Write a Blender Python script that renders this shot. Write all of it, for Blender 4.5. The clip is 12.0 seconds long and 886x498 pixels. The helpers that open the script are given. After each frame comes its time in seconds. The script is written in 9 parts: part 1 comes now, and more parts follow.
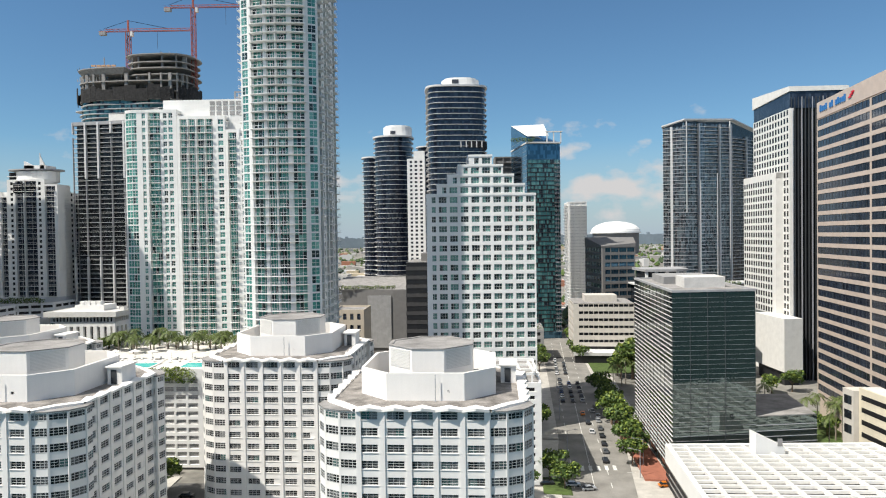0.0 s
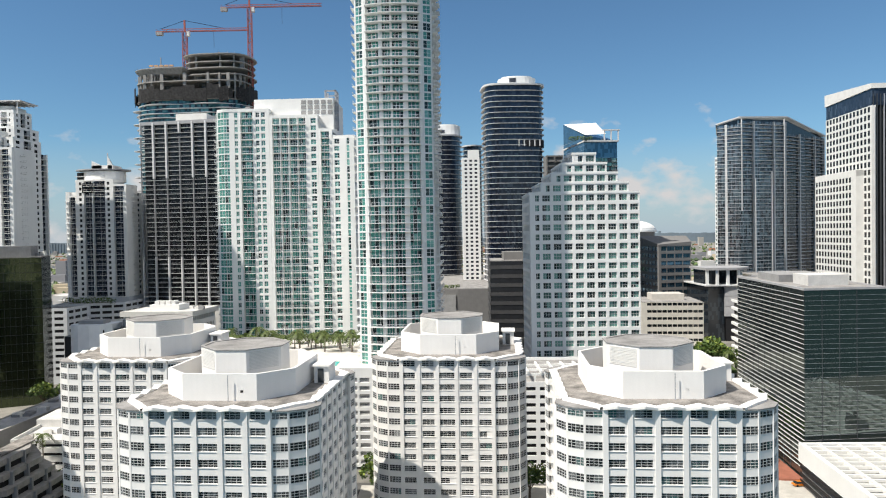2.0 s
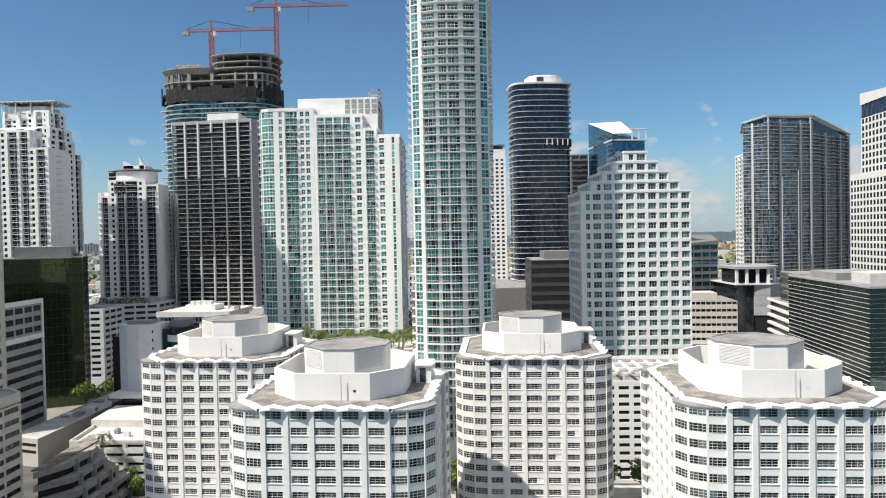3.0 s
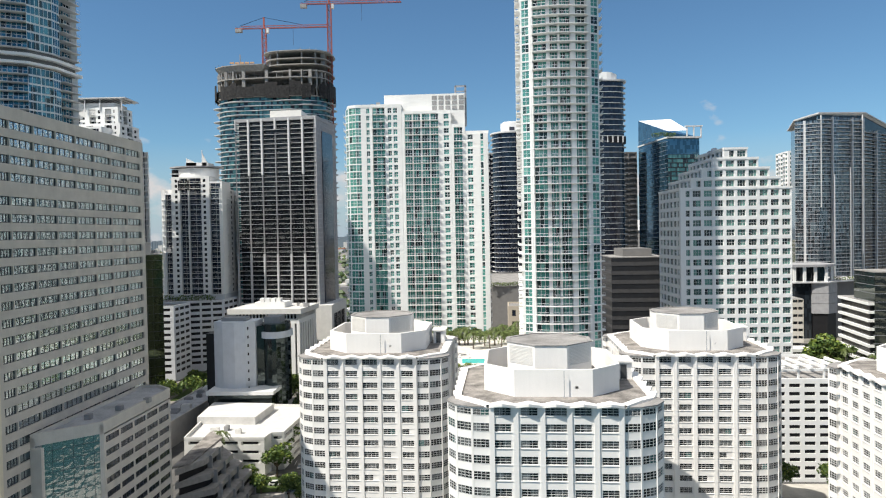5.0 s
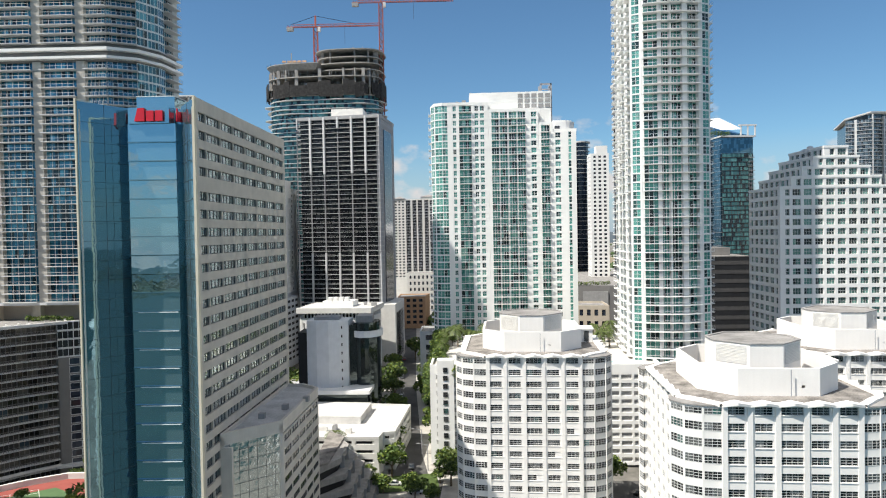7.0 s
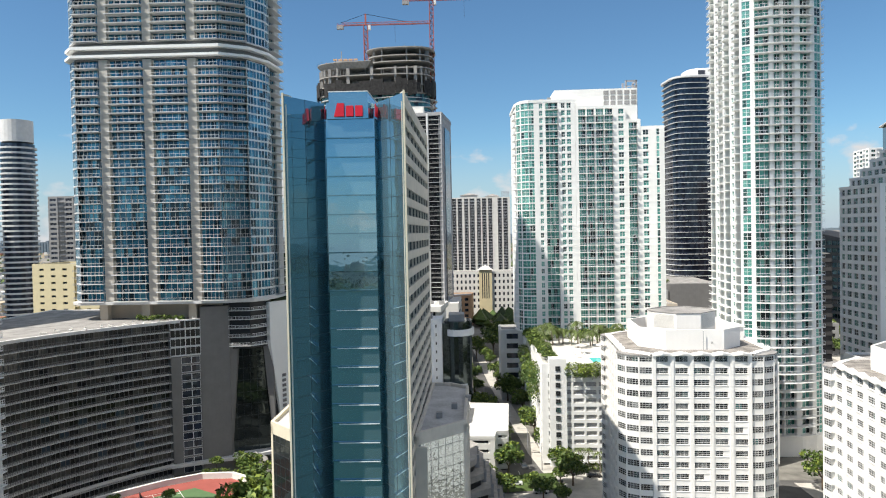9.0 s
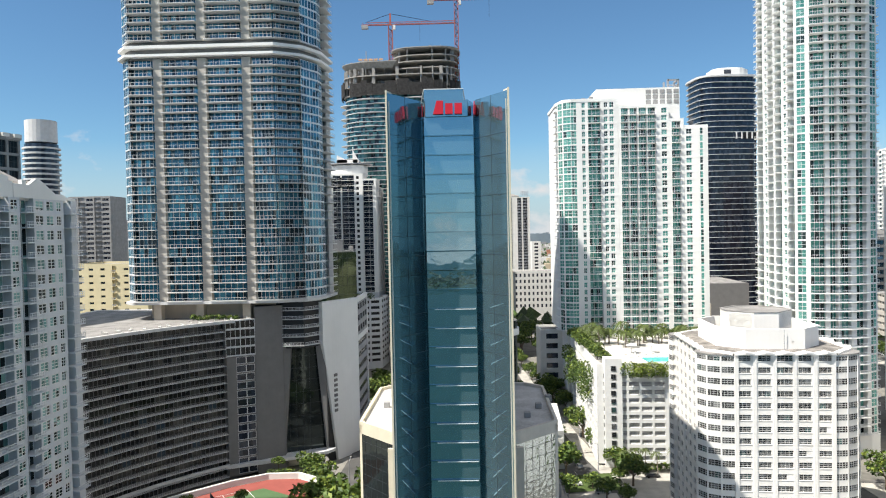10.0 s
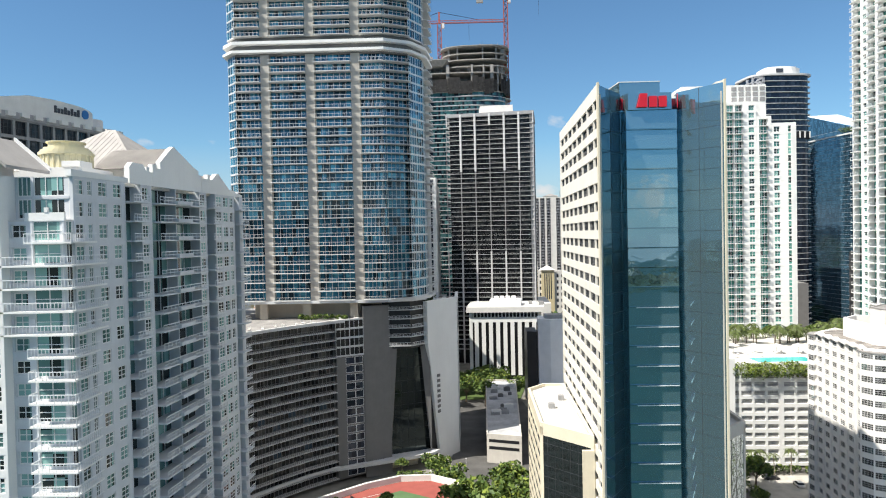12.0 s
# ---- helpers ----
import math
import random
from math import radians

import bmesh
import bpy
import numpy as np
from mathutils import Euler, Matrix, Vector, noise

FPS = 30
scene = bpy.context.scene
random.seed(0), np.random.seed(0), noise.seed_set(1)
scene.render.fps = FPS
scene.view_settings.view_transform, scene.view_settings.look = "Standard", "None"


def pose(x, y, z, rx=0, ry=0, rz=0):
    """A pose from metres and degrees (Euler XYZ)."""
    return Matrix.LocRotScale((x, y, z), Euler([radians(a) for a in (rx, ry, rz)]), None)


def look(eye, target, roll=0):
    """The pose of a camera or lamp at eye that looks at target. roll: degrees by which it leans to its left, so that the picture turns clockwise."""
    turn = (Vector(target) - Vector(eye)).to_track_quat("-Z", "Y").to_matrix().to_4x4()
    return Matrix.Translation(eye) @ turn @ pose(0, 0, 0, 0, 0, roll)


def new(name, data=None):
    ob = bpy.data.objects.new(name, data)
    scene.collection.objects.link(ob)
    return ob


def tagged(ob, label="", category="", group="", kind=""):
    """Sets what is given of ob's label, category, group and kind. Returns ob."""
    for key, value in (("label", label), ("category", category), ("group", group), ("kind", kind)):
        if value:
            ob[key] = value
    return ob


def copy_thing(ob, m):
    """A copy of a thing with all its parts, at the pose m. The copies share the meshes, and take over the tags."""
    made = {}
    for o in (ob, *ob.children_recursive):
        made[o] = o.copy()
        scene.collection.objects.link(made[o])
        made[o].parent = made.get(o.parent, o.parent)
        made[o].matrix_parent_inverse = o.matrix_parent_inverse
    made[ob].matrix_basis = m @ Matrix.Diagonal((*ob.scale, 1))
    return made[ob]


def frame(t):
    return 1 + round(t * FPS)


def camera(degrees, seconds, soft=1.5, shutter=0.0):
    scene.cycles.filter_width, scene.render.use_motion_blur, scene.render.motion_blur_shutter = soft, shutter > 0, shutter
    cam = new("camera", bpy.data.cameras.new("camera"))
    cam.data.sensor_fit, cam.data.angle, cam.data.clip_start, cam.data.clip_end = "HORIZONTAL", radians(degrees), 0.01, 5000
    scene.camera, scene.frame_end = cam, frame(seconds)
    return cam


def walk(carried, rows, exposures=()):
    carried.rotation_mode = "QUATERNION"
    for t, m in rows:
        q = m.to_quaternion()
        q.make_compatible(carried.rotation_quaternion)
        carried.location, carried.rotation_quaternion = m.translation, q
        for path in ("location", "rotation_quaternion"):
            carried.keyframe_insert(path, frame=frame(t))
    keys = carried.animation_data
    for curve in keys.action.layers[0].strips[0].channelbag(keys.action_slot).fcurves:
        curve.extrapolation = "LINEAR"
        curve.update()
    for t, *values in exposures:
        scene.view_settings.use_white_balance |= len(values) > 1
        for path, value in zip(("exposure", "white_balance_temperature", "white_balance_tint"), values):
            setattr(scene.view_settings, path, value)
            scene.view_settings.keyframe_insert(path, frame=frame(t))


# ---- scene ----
cam = camera(66.1, 12.0, soft=1.1)
PATH = [
    (0, (-0.586, -0.201, 83.050), (-0.693, 59.786, 81.821), -0.80),
    (0.5, (-10.888, -0.092, 83.097), (-11.112, 59.895, 81.857), -0.90),
    (1, (-21.179, 0.011, 83.149), (-21.536, 59.997, 81.907), -0.90),
    (1.5, (-31.449, 0.202, 83.204), (-31.908, 60.187, 81.960), -0.93),
    (2, (-41.762, 0.514, 83.244), (-42.277, 60.498, 81.985), -0.95),
    (2.5, (-51.997, 0.887, 83.272), (-52.527, 60.871, 82.011), -0.98),
    (3, (-62.097, 1.216, 83.295), (-62.740, 61.199, 82.030), -1.10),
    (5, (-101.509, 2.185, 83.307), (-102.426, 62.162, 81.918), -1.04),
    (5.5, (-111.169, 2.405, 83.309), (-112.057, 62.382, 81.905), -0.87),
    (6, (-120.884, 2.725, 83.316), (-121.800, 62.701, 81.899), -0.92),
    (6.5, (-130.705, 3.060, 83.314), (-131.671, 63.036, 81.915), -0.97),
    (7, (-140.621, 3.393, 83.324), (-141.711, 63.368, 81.948), -0.99),
    (9, (-179.826, 4.529, 83.474), (-181.008, 64.500, 82.043), -1.12),
    (9.5, (-189.412, 4.786, 83.474), (-190.682, 64.756, 82.091), -1.19),
    (10, (-198.886, 5.073, 83.446), (-200.121, 65.044, 82.060), -1.17),
    (10.5, (-208.343, 5.524, 83.400), (-209.557, 65.496, 82.031), -1.23),
    (11, (-217.805, 6.121, 83.363), (-218.987, 66.095, 82.023), -1.21),
    (11.5, (-227.340, 6.823, 83.323), (-228.441, 66.798, 81.990), -1.18),
    (12, (-237.017, 7.612, 83.298), (-238.266, 67.585, 82.006), -1.17),
]
walk(cam, [(t, look(eye, target, roll)) for t, eye, target, roll in PATH],
     exposures=((0.0, 0.36), (3.0, 0.36), (5.0, 0.40), (7.0, 0.48), (9.0, 0.58), (12.0, 0.68)))

# ---- light ----
SUN_AZ = (-0.875, -0.484)      # where the sun stands, in plan
SUN_EL = 54.0
sun = new("sun", bpy.data.lights.new("sun", "SUN"))
sun.data.energy, sun.data.angle, sun.data.color = 5.0, radians(0.53), (1.0, 0.945, 0.85)
sv = Vector((SUN_AZ[0], SUN_AZ[1], 0)).normalized() * math.cos(radians(SUN_EL))
sv.z = math.sin(radians(SUN_EL))
sun.matrix_world = look(sv * 800, (0, 0, 0))

world = bpy.data.worlds.new("world")
scene.world = world
world.use_nodes = True
wn, wl = world.node_tree.nodes, world.node_tree.links
wn.clear()
sky = wn.new("ShaderNodeTexSky")
sky.sky_type, sky.sun_disc = "NISHITA", False
sky.sun_elevation, sky.sun_rotation = radians(SUN_EL), math.atan2(SUN_AZ[0], SUN_AZ[1])
sky.air_density, sky.dust_density, sky.ozone_density = 1.0, 0.0, 6.0
# low cumulus along the skyline
wco = wn.new("ShaderNodeTexCoord")
wsep = wn.new("ShaderNodeSeparateXYZ")
wl.new(wco.outputs["Generated"], wsep.inputs[0])
wmap = wn.new("ShaderNodeMapping")
wmap.inputs["Scale"].default_value = (5.0, 5.0, 8.5)
wmap.inputs["Location"].default_value = (3.1, 0.4, 0.2)
wl.new(wco.outputs["Generated"], wmap.inputs[0])
wnoi = wn.new("ShaderNodeTexNoise")
wnoi.inputs["Scale"].default_value, wnoi.inputs["Detail"].default_value, wnoi.inputs["Roughness"].default_value = 2.4, 7, 0.5
wl.new(wmap.outputs[0], wnoi.inputs["Vector"])
wband = wn.new("ShaderNodeValToRGB")
for pos, v in ((0.0, 0.50), (0.05, 0.50), (0.11, 0.46), (0.17, 0.36), (0.22, 0.0), (0.34, 0.0), (0.46, 0.58), (1.0, 0.63)):
    el = wband.color_ramp.elements[0] if pos == 0 else wband.color_ramp.elements[-1] if pos == 1 else wband.color_ramp.elements.new(pos)
    el.position, el.color = pos, (v, v, v, 1)
wl.new(wsep.outputs["Z"], wband.inputs[0])
wadd = wn.new("ShaderNodeMath")
wadd.operation = "ADD"
wl.new(wnoi.outputs["Fac"], wadd.inputs[0])
wl.new(wband.outputs[0], wadd.inputs[1])
wramp = wn.new("ShaderNodeMapRange")
wramp.inputs[1].default_value, wramp.inputs[2].default_value = 1.02, 1.14
wl.new(wadd.outputs[0], wramp.inputs[0])
wmix = wn.new("ShaderNodeMixRGB")
wmix.inputs[2].default_value = (7.2, 7.1, 7.1, 1)
wl.new(wramp.outputs[0], wmix.inputs[0])
# clear deep blue above, pale haze low down
wtint = wn.new("ShaderNodeMixRGB")
wtint.blend_type = "MULTIPLY"
wtint.inputs[0].default_value, wtint.inputs[2].default_value = 1.0, (0.92, 1.12, 1.13, 1)
wl.new(sky.outputs[0], wtint.inputs[1])
wlow = wn.new("ShaderNodeMapRange")
wlow.inputs[1].default_value, wlow.inputs[2].default_value, wlow.inputs[3].default_value, wlow.inputs[4].default_value = 0.0, 0.13, 0.9, 0.0
wl.new(wsep.outputs["Z"], wlow.inputs[0])
whaze = wn.new("ShaderNodeMixRGB")
whaze.inputs[2].default_value = (4.3, 5.3, 6.3, 1)
wl.new(wlow.outputs[0], whaze.inputs[0])
wl.new(wtint.outputs[0], whaze.inputs[1])
wl.new(whaze.outputs[0], wmix.inputs[1])
wbg = wn.new("ShaderNodeBackground")
wbg.inputs["Strength"].default_value = 0.071
wl.new(wmix.outputs[0], wbg.inputs[0])
wout = wn.new("ShaderNodeOutputWorld")
wl.new(wbg.outputs[0], wout.inputs[0])


# ---- materials ----
def mat(name, col, rough=0.75, metal=0.0, var=0.12, scale=0.35, fine=5.0, bump=0.08, streak=0.0, rnd=0.0, spec=0.35):
    """Weathered surface: broad stains, fine grain, optional vertical streaks and a shade that differs from piece to piece."""
    m = bpy.data.materials.new(name)
    m.use_nodes = True
    n, l = m.node_tree.nodes, m.node_tree.links
    p = n["Principled BSDF"]
    co = n.new("ShaderNodeTexCoord")
    a = n.new("ShaderNodeTexNoise")
    a.inputs["Scale"].default_value, a.inputs["Detail"].default_value = scale, 6
    b = n.new("ShaderNodeTexNoise")
    b.inputs["Scale"].default_value, b.inputs["Detail"].default_value = fine, 3
    l.new(co.outputs["Object"], a.inputs["Vector"])
    l.new(co.outputs["Object"], b.inputs["Vector"])
    s = n.new("ShaderNodeMath")
    s.operation = "MULTIPLY_ADD"
    l.new(b.outputs["Fac"], s.inputs[0])
    s.inputs[1].default_value = 0.45
    l.new(a.outputs["Fac"], s.inputs[2])
    last = s.outputs[0]
    if streak:
        mp = n.new("ShaderNodeMapping")
        mp.inputs["Scale"].default_value = (1.0, 1.0, 0.06)
        l.new(co.outputs["Object"], mp.inputs[0])
        c = n.new("ShaderNodeTexNoise")
        c.inputs["Scale"].default_value, c.inputs["Detail"].default_value = 1.7, 4
        l.new(mp.outputs[0], c.inputs["Vector"])
        s2 = n.new("ShaderNodeMath")
        s2.operation = "MULTIPLY_ADD"
        l.new(c.outputs["Fac"], s2.inputs[0])
        s2.inputs[1].default_value = streak
        l.new(last, s2.inputs[2])
        last = s2.outputs[0]
    if rnd:
        oi = n.new("ShaderNodeObjectInfo")
        s3 = n.new("ShaderNodeMath")
        s3.operation = "MULTIPLY_ADD"
        l.new(oi.outputs["Random"], s3.inputs[0])
        s3.inputs[1].default_value = rnd
        l.new(last, s3.inputs[2])
        last = s3.outputs[0]
    mr = n.new("ShaderNodeMapRange")
    mid = 0.725 + 0.5 * streak + 0.5 * rnd
    mr.inputs[1].default_value, mr.inputs[2].default_value = mid - 0.35 - 0.4 * rnd, mid + 0.35 + 0.4 * rnd
    mr.inputs[3].default_value, mr.inputs[4].default_value = 1 - var * 1.6, 1 + var
    l.new(last, mr.inputs[0])
    mx = n.new("ShaderNodeVectorMath")
    mx.operation = "SCALE"
    mx.inputs[0].default_value = col
    l.new(mr.outputs[0], mx.inputs["Scale"])
    l.new(mx.outputs[0], p.inputs["Base Color"])
    p.inputs["Roughness"].default_value, p.inputs["Metallic"].default_value = rough, metal
    p.inputs["Specular IOR Level"].default_value = spec
    if bump:
        bp = n.new("ShaderNodeBump")
        bp.inputs["Strength"].default_value, bp.inputs["Distance"].default_value = bump, 0.05
        l.new(b.outputs["Fac"], bp.inputs["Height"])
        l.new(bp.outputs[0], p.inputs["Normal"])
    return m


def glass(name, cols, metal=0.3, rough=0.06, wave=0.03, wscale=0.5, spec=0.6, island=False):
    """Window glass seen from outside: each pane takes one of a few tints (open, curtained, dark), with slightly wavy reflections."""
    m = bpy.data.materials.new(name)
    m.use_nodes = True
    n, l = m.node_tree.nodes, m.node_tree.links
    p = n["Principled BSDF"]
    if island:
        src = n.new("ShaderNodeNewGeometry").outputs["Random Per Island"]
    else:
        # a shade for each pane: sheets about 1.5 m wide and a storey high, with a number of its own for each window
        tc, sc, fl = n.new("ShaderNodeTexCoord"), n.new("ShaderNodeVectorMath"), n.new("ShaderNodeVectorMath")
        sc.operation, fl.operation = "MULTIPLY", "FLOOR"
        sc.inputs[1].default_value = (0.66, 0.66, 0.31)
        l.new(tc.outputs["Object"], sc.inputs[0])
        l.new(sc.outputs[0], fl.inputs[0])
        wh = n.new("ShaderNodeTexWhiteNoise")
        wh.noise_dimensions = "4D"
        l.new(fl.outputs[0], wh.inputs["Vector"])
        l.new(n.new("ShaderNodeObjectInfo").outputs["Random"], wh.inputs["W"])
        src = wh.outputs["Value"]
    r = n.new("ShaderNodeValToRGB")
    r.color_ramp.interpolation = "CONSTANT"
    at = 0.0
    for k, (share, c) in enumerate(cols):
        el = r.color_ramp.elements[0] if k == 0 else r.color_ramp.elements.new(at)
        el.position, el.color = at, (*c, 1)
        at = min(0.999, at + share)
    while len(r.color_ramp.elements) > len(cols):
        r.color_ramp.elements.remove(r.color_ramp.elements[-1])
    l.new(src, r.inputs[0])
    l.new(r.outputs[0], p.inputs["Base Color"])
    p.inputs["Roughness"].default_value, p.inputs["Metallic"].default_value = rough, metal
    p.inputs["Specular IOR Level"].default_value = spec
    co = n.new("ShaderNodeTexCoord")
    a = n.new("ShaderNodeTexNoise")
    a.inputs["Scale"].default_value, a.inputs["Detail"].default_value = wscale, 2
    l.new(co.outputs["Object"], a.inputs["Vector"])
    bp = n.new("ShaderNodeBump")
    bp.inputs["Strength"].default_value, bp.inputs["Distance"].default_value = 1.0, wave
    l.new(a.outputs["Fac"], bp.inputs["Height"])
    l.new(bp.outputs[0], p.inputs["Normal"])
    return m


WHITE = mat("white_stucco", (0.82, 0.80, 0.77), 0.8, var=0.05, streak=0.35, scale=0.15)
WHITE2 = mat("white_painted_concrete", (0.79, 0.79, 0.775), 0.7, var=0.06, streak=0.3, scale=0.1)
OFFWHITE = mat("offwhite_panel", (0.70, 0.69, 0.66), 0.75, var=0.08, streak=0.3)
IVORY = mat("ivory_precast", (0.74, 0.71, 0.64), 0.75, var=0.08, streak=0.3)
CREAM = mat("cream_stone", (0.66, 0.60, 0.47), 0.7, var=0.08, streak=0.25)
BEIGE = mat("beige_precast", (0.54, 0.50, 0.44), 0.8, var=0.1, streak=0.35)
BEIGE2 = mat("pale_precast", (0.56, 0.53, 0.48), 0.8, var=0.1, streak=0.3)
PEACH = mat("peach_stucco", (0.58, 0.36, 0.22), 0.85, var=0.1, streak=0.25)
PIERG = mat("grey_tan_stucco", (0.46, 0.43, 0.385), 0.85, var=0.1, streak=0.3)
TAN = mat("tan_stucco", (0.50, 0.44, 0.36), 0.85, var=0.08, streak=0.25)
PINKSTONE = mat("brown_granite", (0.54, 0.445, 0.38), 0.45, var=0.1, fine=12)
GREY = mat("grey_concrete", (0.30, 0.30, 0.30), 0.85, var=0.15, streak=0.35)
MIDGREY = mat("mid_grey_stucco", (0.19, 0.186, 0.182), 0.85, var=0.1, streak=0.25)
PALEGREY = mat("pale_grey_stucco", (0.62, 0.64, 0.67), 0.8, var=0.07, streak=0.3)
CONC = mat("raw_concrete", (0.34, 0.325, 0.305), 0.9, var=0.22, scale=0.5, bump=0.2, streak=0.3)
DARKW = mat("black_cladding", (0.022, 0.023, 0.026), 0.35, var=0.2)
CHARCOAL = mat("charcoal_spandrel", (0.065, 0.064, 0.066), 0.6, var=0.15, streak=0.2)
# near-black paint for the shade inside openings, slots and recesses
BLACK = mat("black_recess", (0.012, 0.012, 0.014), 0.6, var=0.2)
SLABW = mat("painted_slab_edge", (0.62, 0.62, 0.62), 0.7, var=0.1, streak=0.3)
SLABG = mat("grey_slab_edge", (0.36, 0.36, 0.37), 0.7, var=0.15, streak=0.3)
RAIL = mat("white_metal_rail", (0.72, 0.73, 0.74), 0.5, var=0.05)
RAILG = mat("grey_metal_rail", (0.36, 0.37, 0.40), 0.45, metal=0.2, var=0.08)
FRAMEG = mat("grey_window_bar", (0.56, 0.56, 0.55), 0.5, var=0.08)
FRAMEW = mat("white_window_bar", (0.74, 0.74, 0.73), 0.5, var=0.05)
FRAMED = mat("dark_window_bar", (0.05, 0.055, 0.06), 0.4, var=0.1)
ROOF = mat("grey_roof_membrane", (0.30, 0.29, 0.28), 0.95, var=0.35, scale=0.22, fine=2.5, bump=0.25)
ROOFB = mat("stained_gravel_roof", (0.28, 0.26, 0.24), 0.95, var=0.6, scale=0.3, fine=3.0, bump=0.3)
ROOFL = mat("pale_roof_sheet", (0.46, 0.465, 0.475), 0.85, var=0.25, scale=0.25, fine=2.0, bump=0.1)
ROOFW = mat("white_roof_membrane", (0.60, 0.59, 0.57), 0.85, var=0.14, scale=0.25, fine=2.0)
TILE = mat("grey_roof_tile", (0.40, 0.38, 0.36), 0.8, var=0.15, fine=9, bump=0.4)
YELLOW = mat("yellow_stucco", (0.64, 0.56, 0.36), 0.85, var=0.08, streak=0.2)
GOLD = mat("pale_yellow_metal", (0.72, 0.66, 0.45), 0.5, metal=0.1, var=0.1)
RED = mat("red_crane_paint", (0.40, 0.10, 0.07), 0.55, var=0.15)
SIGNRED = mat("red_sign", (0.62, 0.02, 0.04), 0.4, var=0.05)
SIGNBLUE = mat("blue_sign", (0.03, 0.16, 0.42), 0.4, var=0.05)
SIGNDARK = mat("dark_sign", (0.05, 0.055, 0.07), 0.4, var=0.05)
NET = mat("black_safety_net", (0.035, 0.034, 0.034), 0.9, var=0.6, scale=0.6, fine=6)
ASPHALT = mat("asphalt", (0.105, 0.103, 0.10), 0.9, var=0.35, scale=0.12, fine=6, bump=0.15)
CROAD = mat("worn_concrete_road", (0.25, 0.24, 0.22), 0.9, var=0.3, scale=0.12, fine=5, bump=0.12)
PAVE = mat("pale_pavement", (0.46, 0.44, 0.40), 0.9, var=0.18, scale=0.3, fine=3)
LINE = mat("road_paint", (0.68, 0.68, 0.64), 0.8, var=0.2, fine=6)
BRICKPAVE = mat("red_brick_paving", (0.34, 0.13, 0.085), 0.85, var=0.2, fine=4)
GRASS = mat("lawn", (0.075, 0.115, 0.03), 0.95, var=0.35, scale=0.5, fine=6, bump=0.3)
LAND = mat("city_ground", (0.24, 0.23, 0.205), 0.95, var=0.5, scale=0.02, fine=0.25)
BARK = mat("bark", (0.16, 0.12, 0.085), 0.9, var=0.25, fine=8, bump=0.4)
PALMBARK = mat("palm_bark", (0.27, 0.235, 0.19), 0.9, var=0.25, fine=9, bump=0.4)
COURTR = mat("court_red", (0.30, 0.08, 0.065), 0.85, var=0.12)
COURTG = mat("court_green", (0.09, 0.16, 0.07), 0.85, var=0.12)
DECKP = mat("pool_deck_paving", (0.66, 0.63, 0.58), 0.85, var=0.18, fine=4)
POOL = mat("pool_water", (0.08, 0.56, 0.54), 0.08, var=0.1, scale=0.8, bump=0.15, spec=0.6)
TYRE = mat("tyre", (0.02, 0.02, 0.02), 0.9)
# leaf greens; the sunny one has sunlight put into its colour
LEAFS = []
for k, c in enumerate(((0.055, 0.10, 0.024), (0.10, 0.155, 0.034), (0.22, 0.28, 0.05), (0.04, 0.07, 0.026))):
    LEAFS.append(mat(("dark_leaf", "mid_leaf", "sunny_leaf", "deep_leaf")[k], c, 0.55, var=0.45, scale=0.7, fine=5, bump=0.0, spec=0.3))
PALMLEAF = mat("palm_frond", (0.10, 0.135, 0.035), 0.5, var=0.4, scale=0.9, fine=6, bump=0.0)

G_APT = glass("apartment_glass", [(0.42, (0.018, 0.02, 0.022)), (0.25, (0.06, 0.062, 0.064)), (0.2, (0.13, 0.135, 0.135)), (0.08, (0.22, 0.225, 0.225)), (0.05, (0.07, 0.16, 0.15))], metal=0.0, rough=0.15, wave=0.004)
G_STEP = glass("greenish_office_glass", [(0.3, (0.03, 0.04, 0.04)), (0.3, (0.08, 0.14, 0.125)), (0.4, (0.16, 0.32, 0.275))], metal=0.15, rough=0.1, wave=0.005)
G_TEAL = glass("teal_glass", [(0.3, (0.07, 0.24, 0.21)), (0.3, (0.11, 0.35, 0.30)), (0.18, (0.22, 0.47, 0.41)), (0.22, (0.03, 0.05, 0.05))], metal=0.15, rough=0.1, wave=0.004)
G_CONDO = glass("condo_glass", [(0.4, (0.02, 0.026, 0.026)), (0.3, (0.11, 0.22, 0.21)), (0.3, (0.26, 0.46, 0.43))], metal=0.1, rough=0.1, wave=0.004)
G_BLUE = glass("blue_balcony_glass", [(0.36, (0.028, 0.13, 0.205)), (0.3, (0.045, 0.21, 0.32)), (0.12, (0.10, 0.34, 0.46)), (0.22, (0.016, 0.042, 0.06))], metal=0.4, rough=0.08, wave=0.004)
G_PODIUM = glass("podium_bay_glass", [(0.4, (0.015, 0.016, 0.018)), (0.3, (0.04, 0.04, 0.04)), (0.2, (0.09, 0.087, 0.08)), (0.1, (0.05, 0.08, 0.11))], metal=0.1, rough=0.15, wave=0.01, island=True)
G_DARK = glass("dark_tinted_glass", [(0.6, (0.02, 0.024, 0.03)), (0.4, (0.035, 0.045, 0.055))], metal=0.2, rough=0.08, wave=0.02, wscale=0.25)
G_NAVY = glass("navy_glass", [(0.5, (0.015, 0.02, 0.035)), (0.35, (0.03, 0.04, 0.065)), (0.15, (0.05, 0.065, 0.09))], metal=0.2, rough=0.1, wave=0.01)
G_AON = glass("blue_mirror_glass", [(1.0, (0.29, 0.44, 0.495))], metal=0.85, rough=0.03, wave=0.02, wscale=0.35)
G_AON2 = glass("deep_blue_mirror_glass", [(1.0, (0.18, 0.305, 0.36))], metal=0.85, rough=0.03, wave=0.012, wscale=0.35)
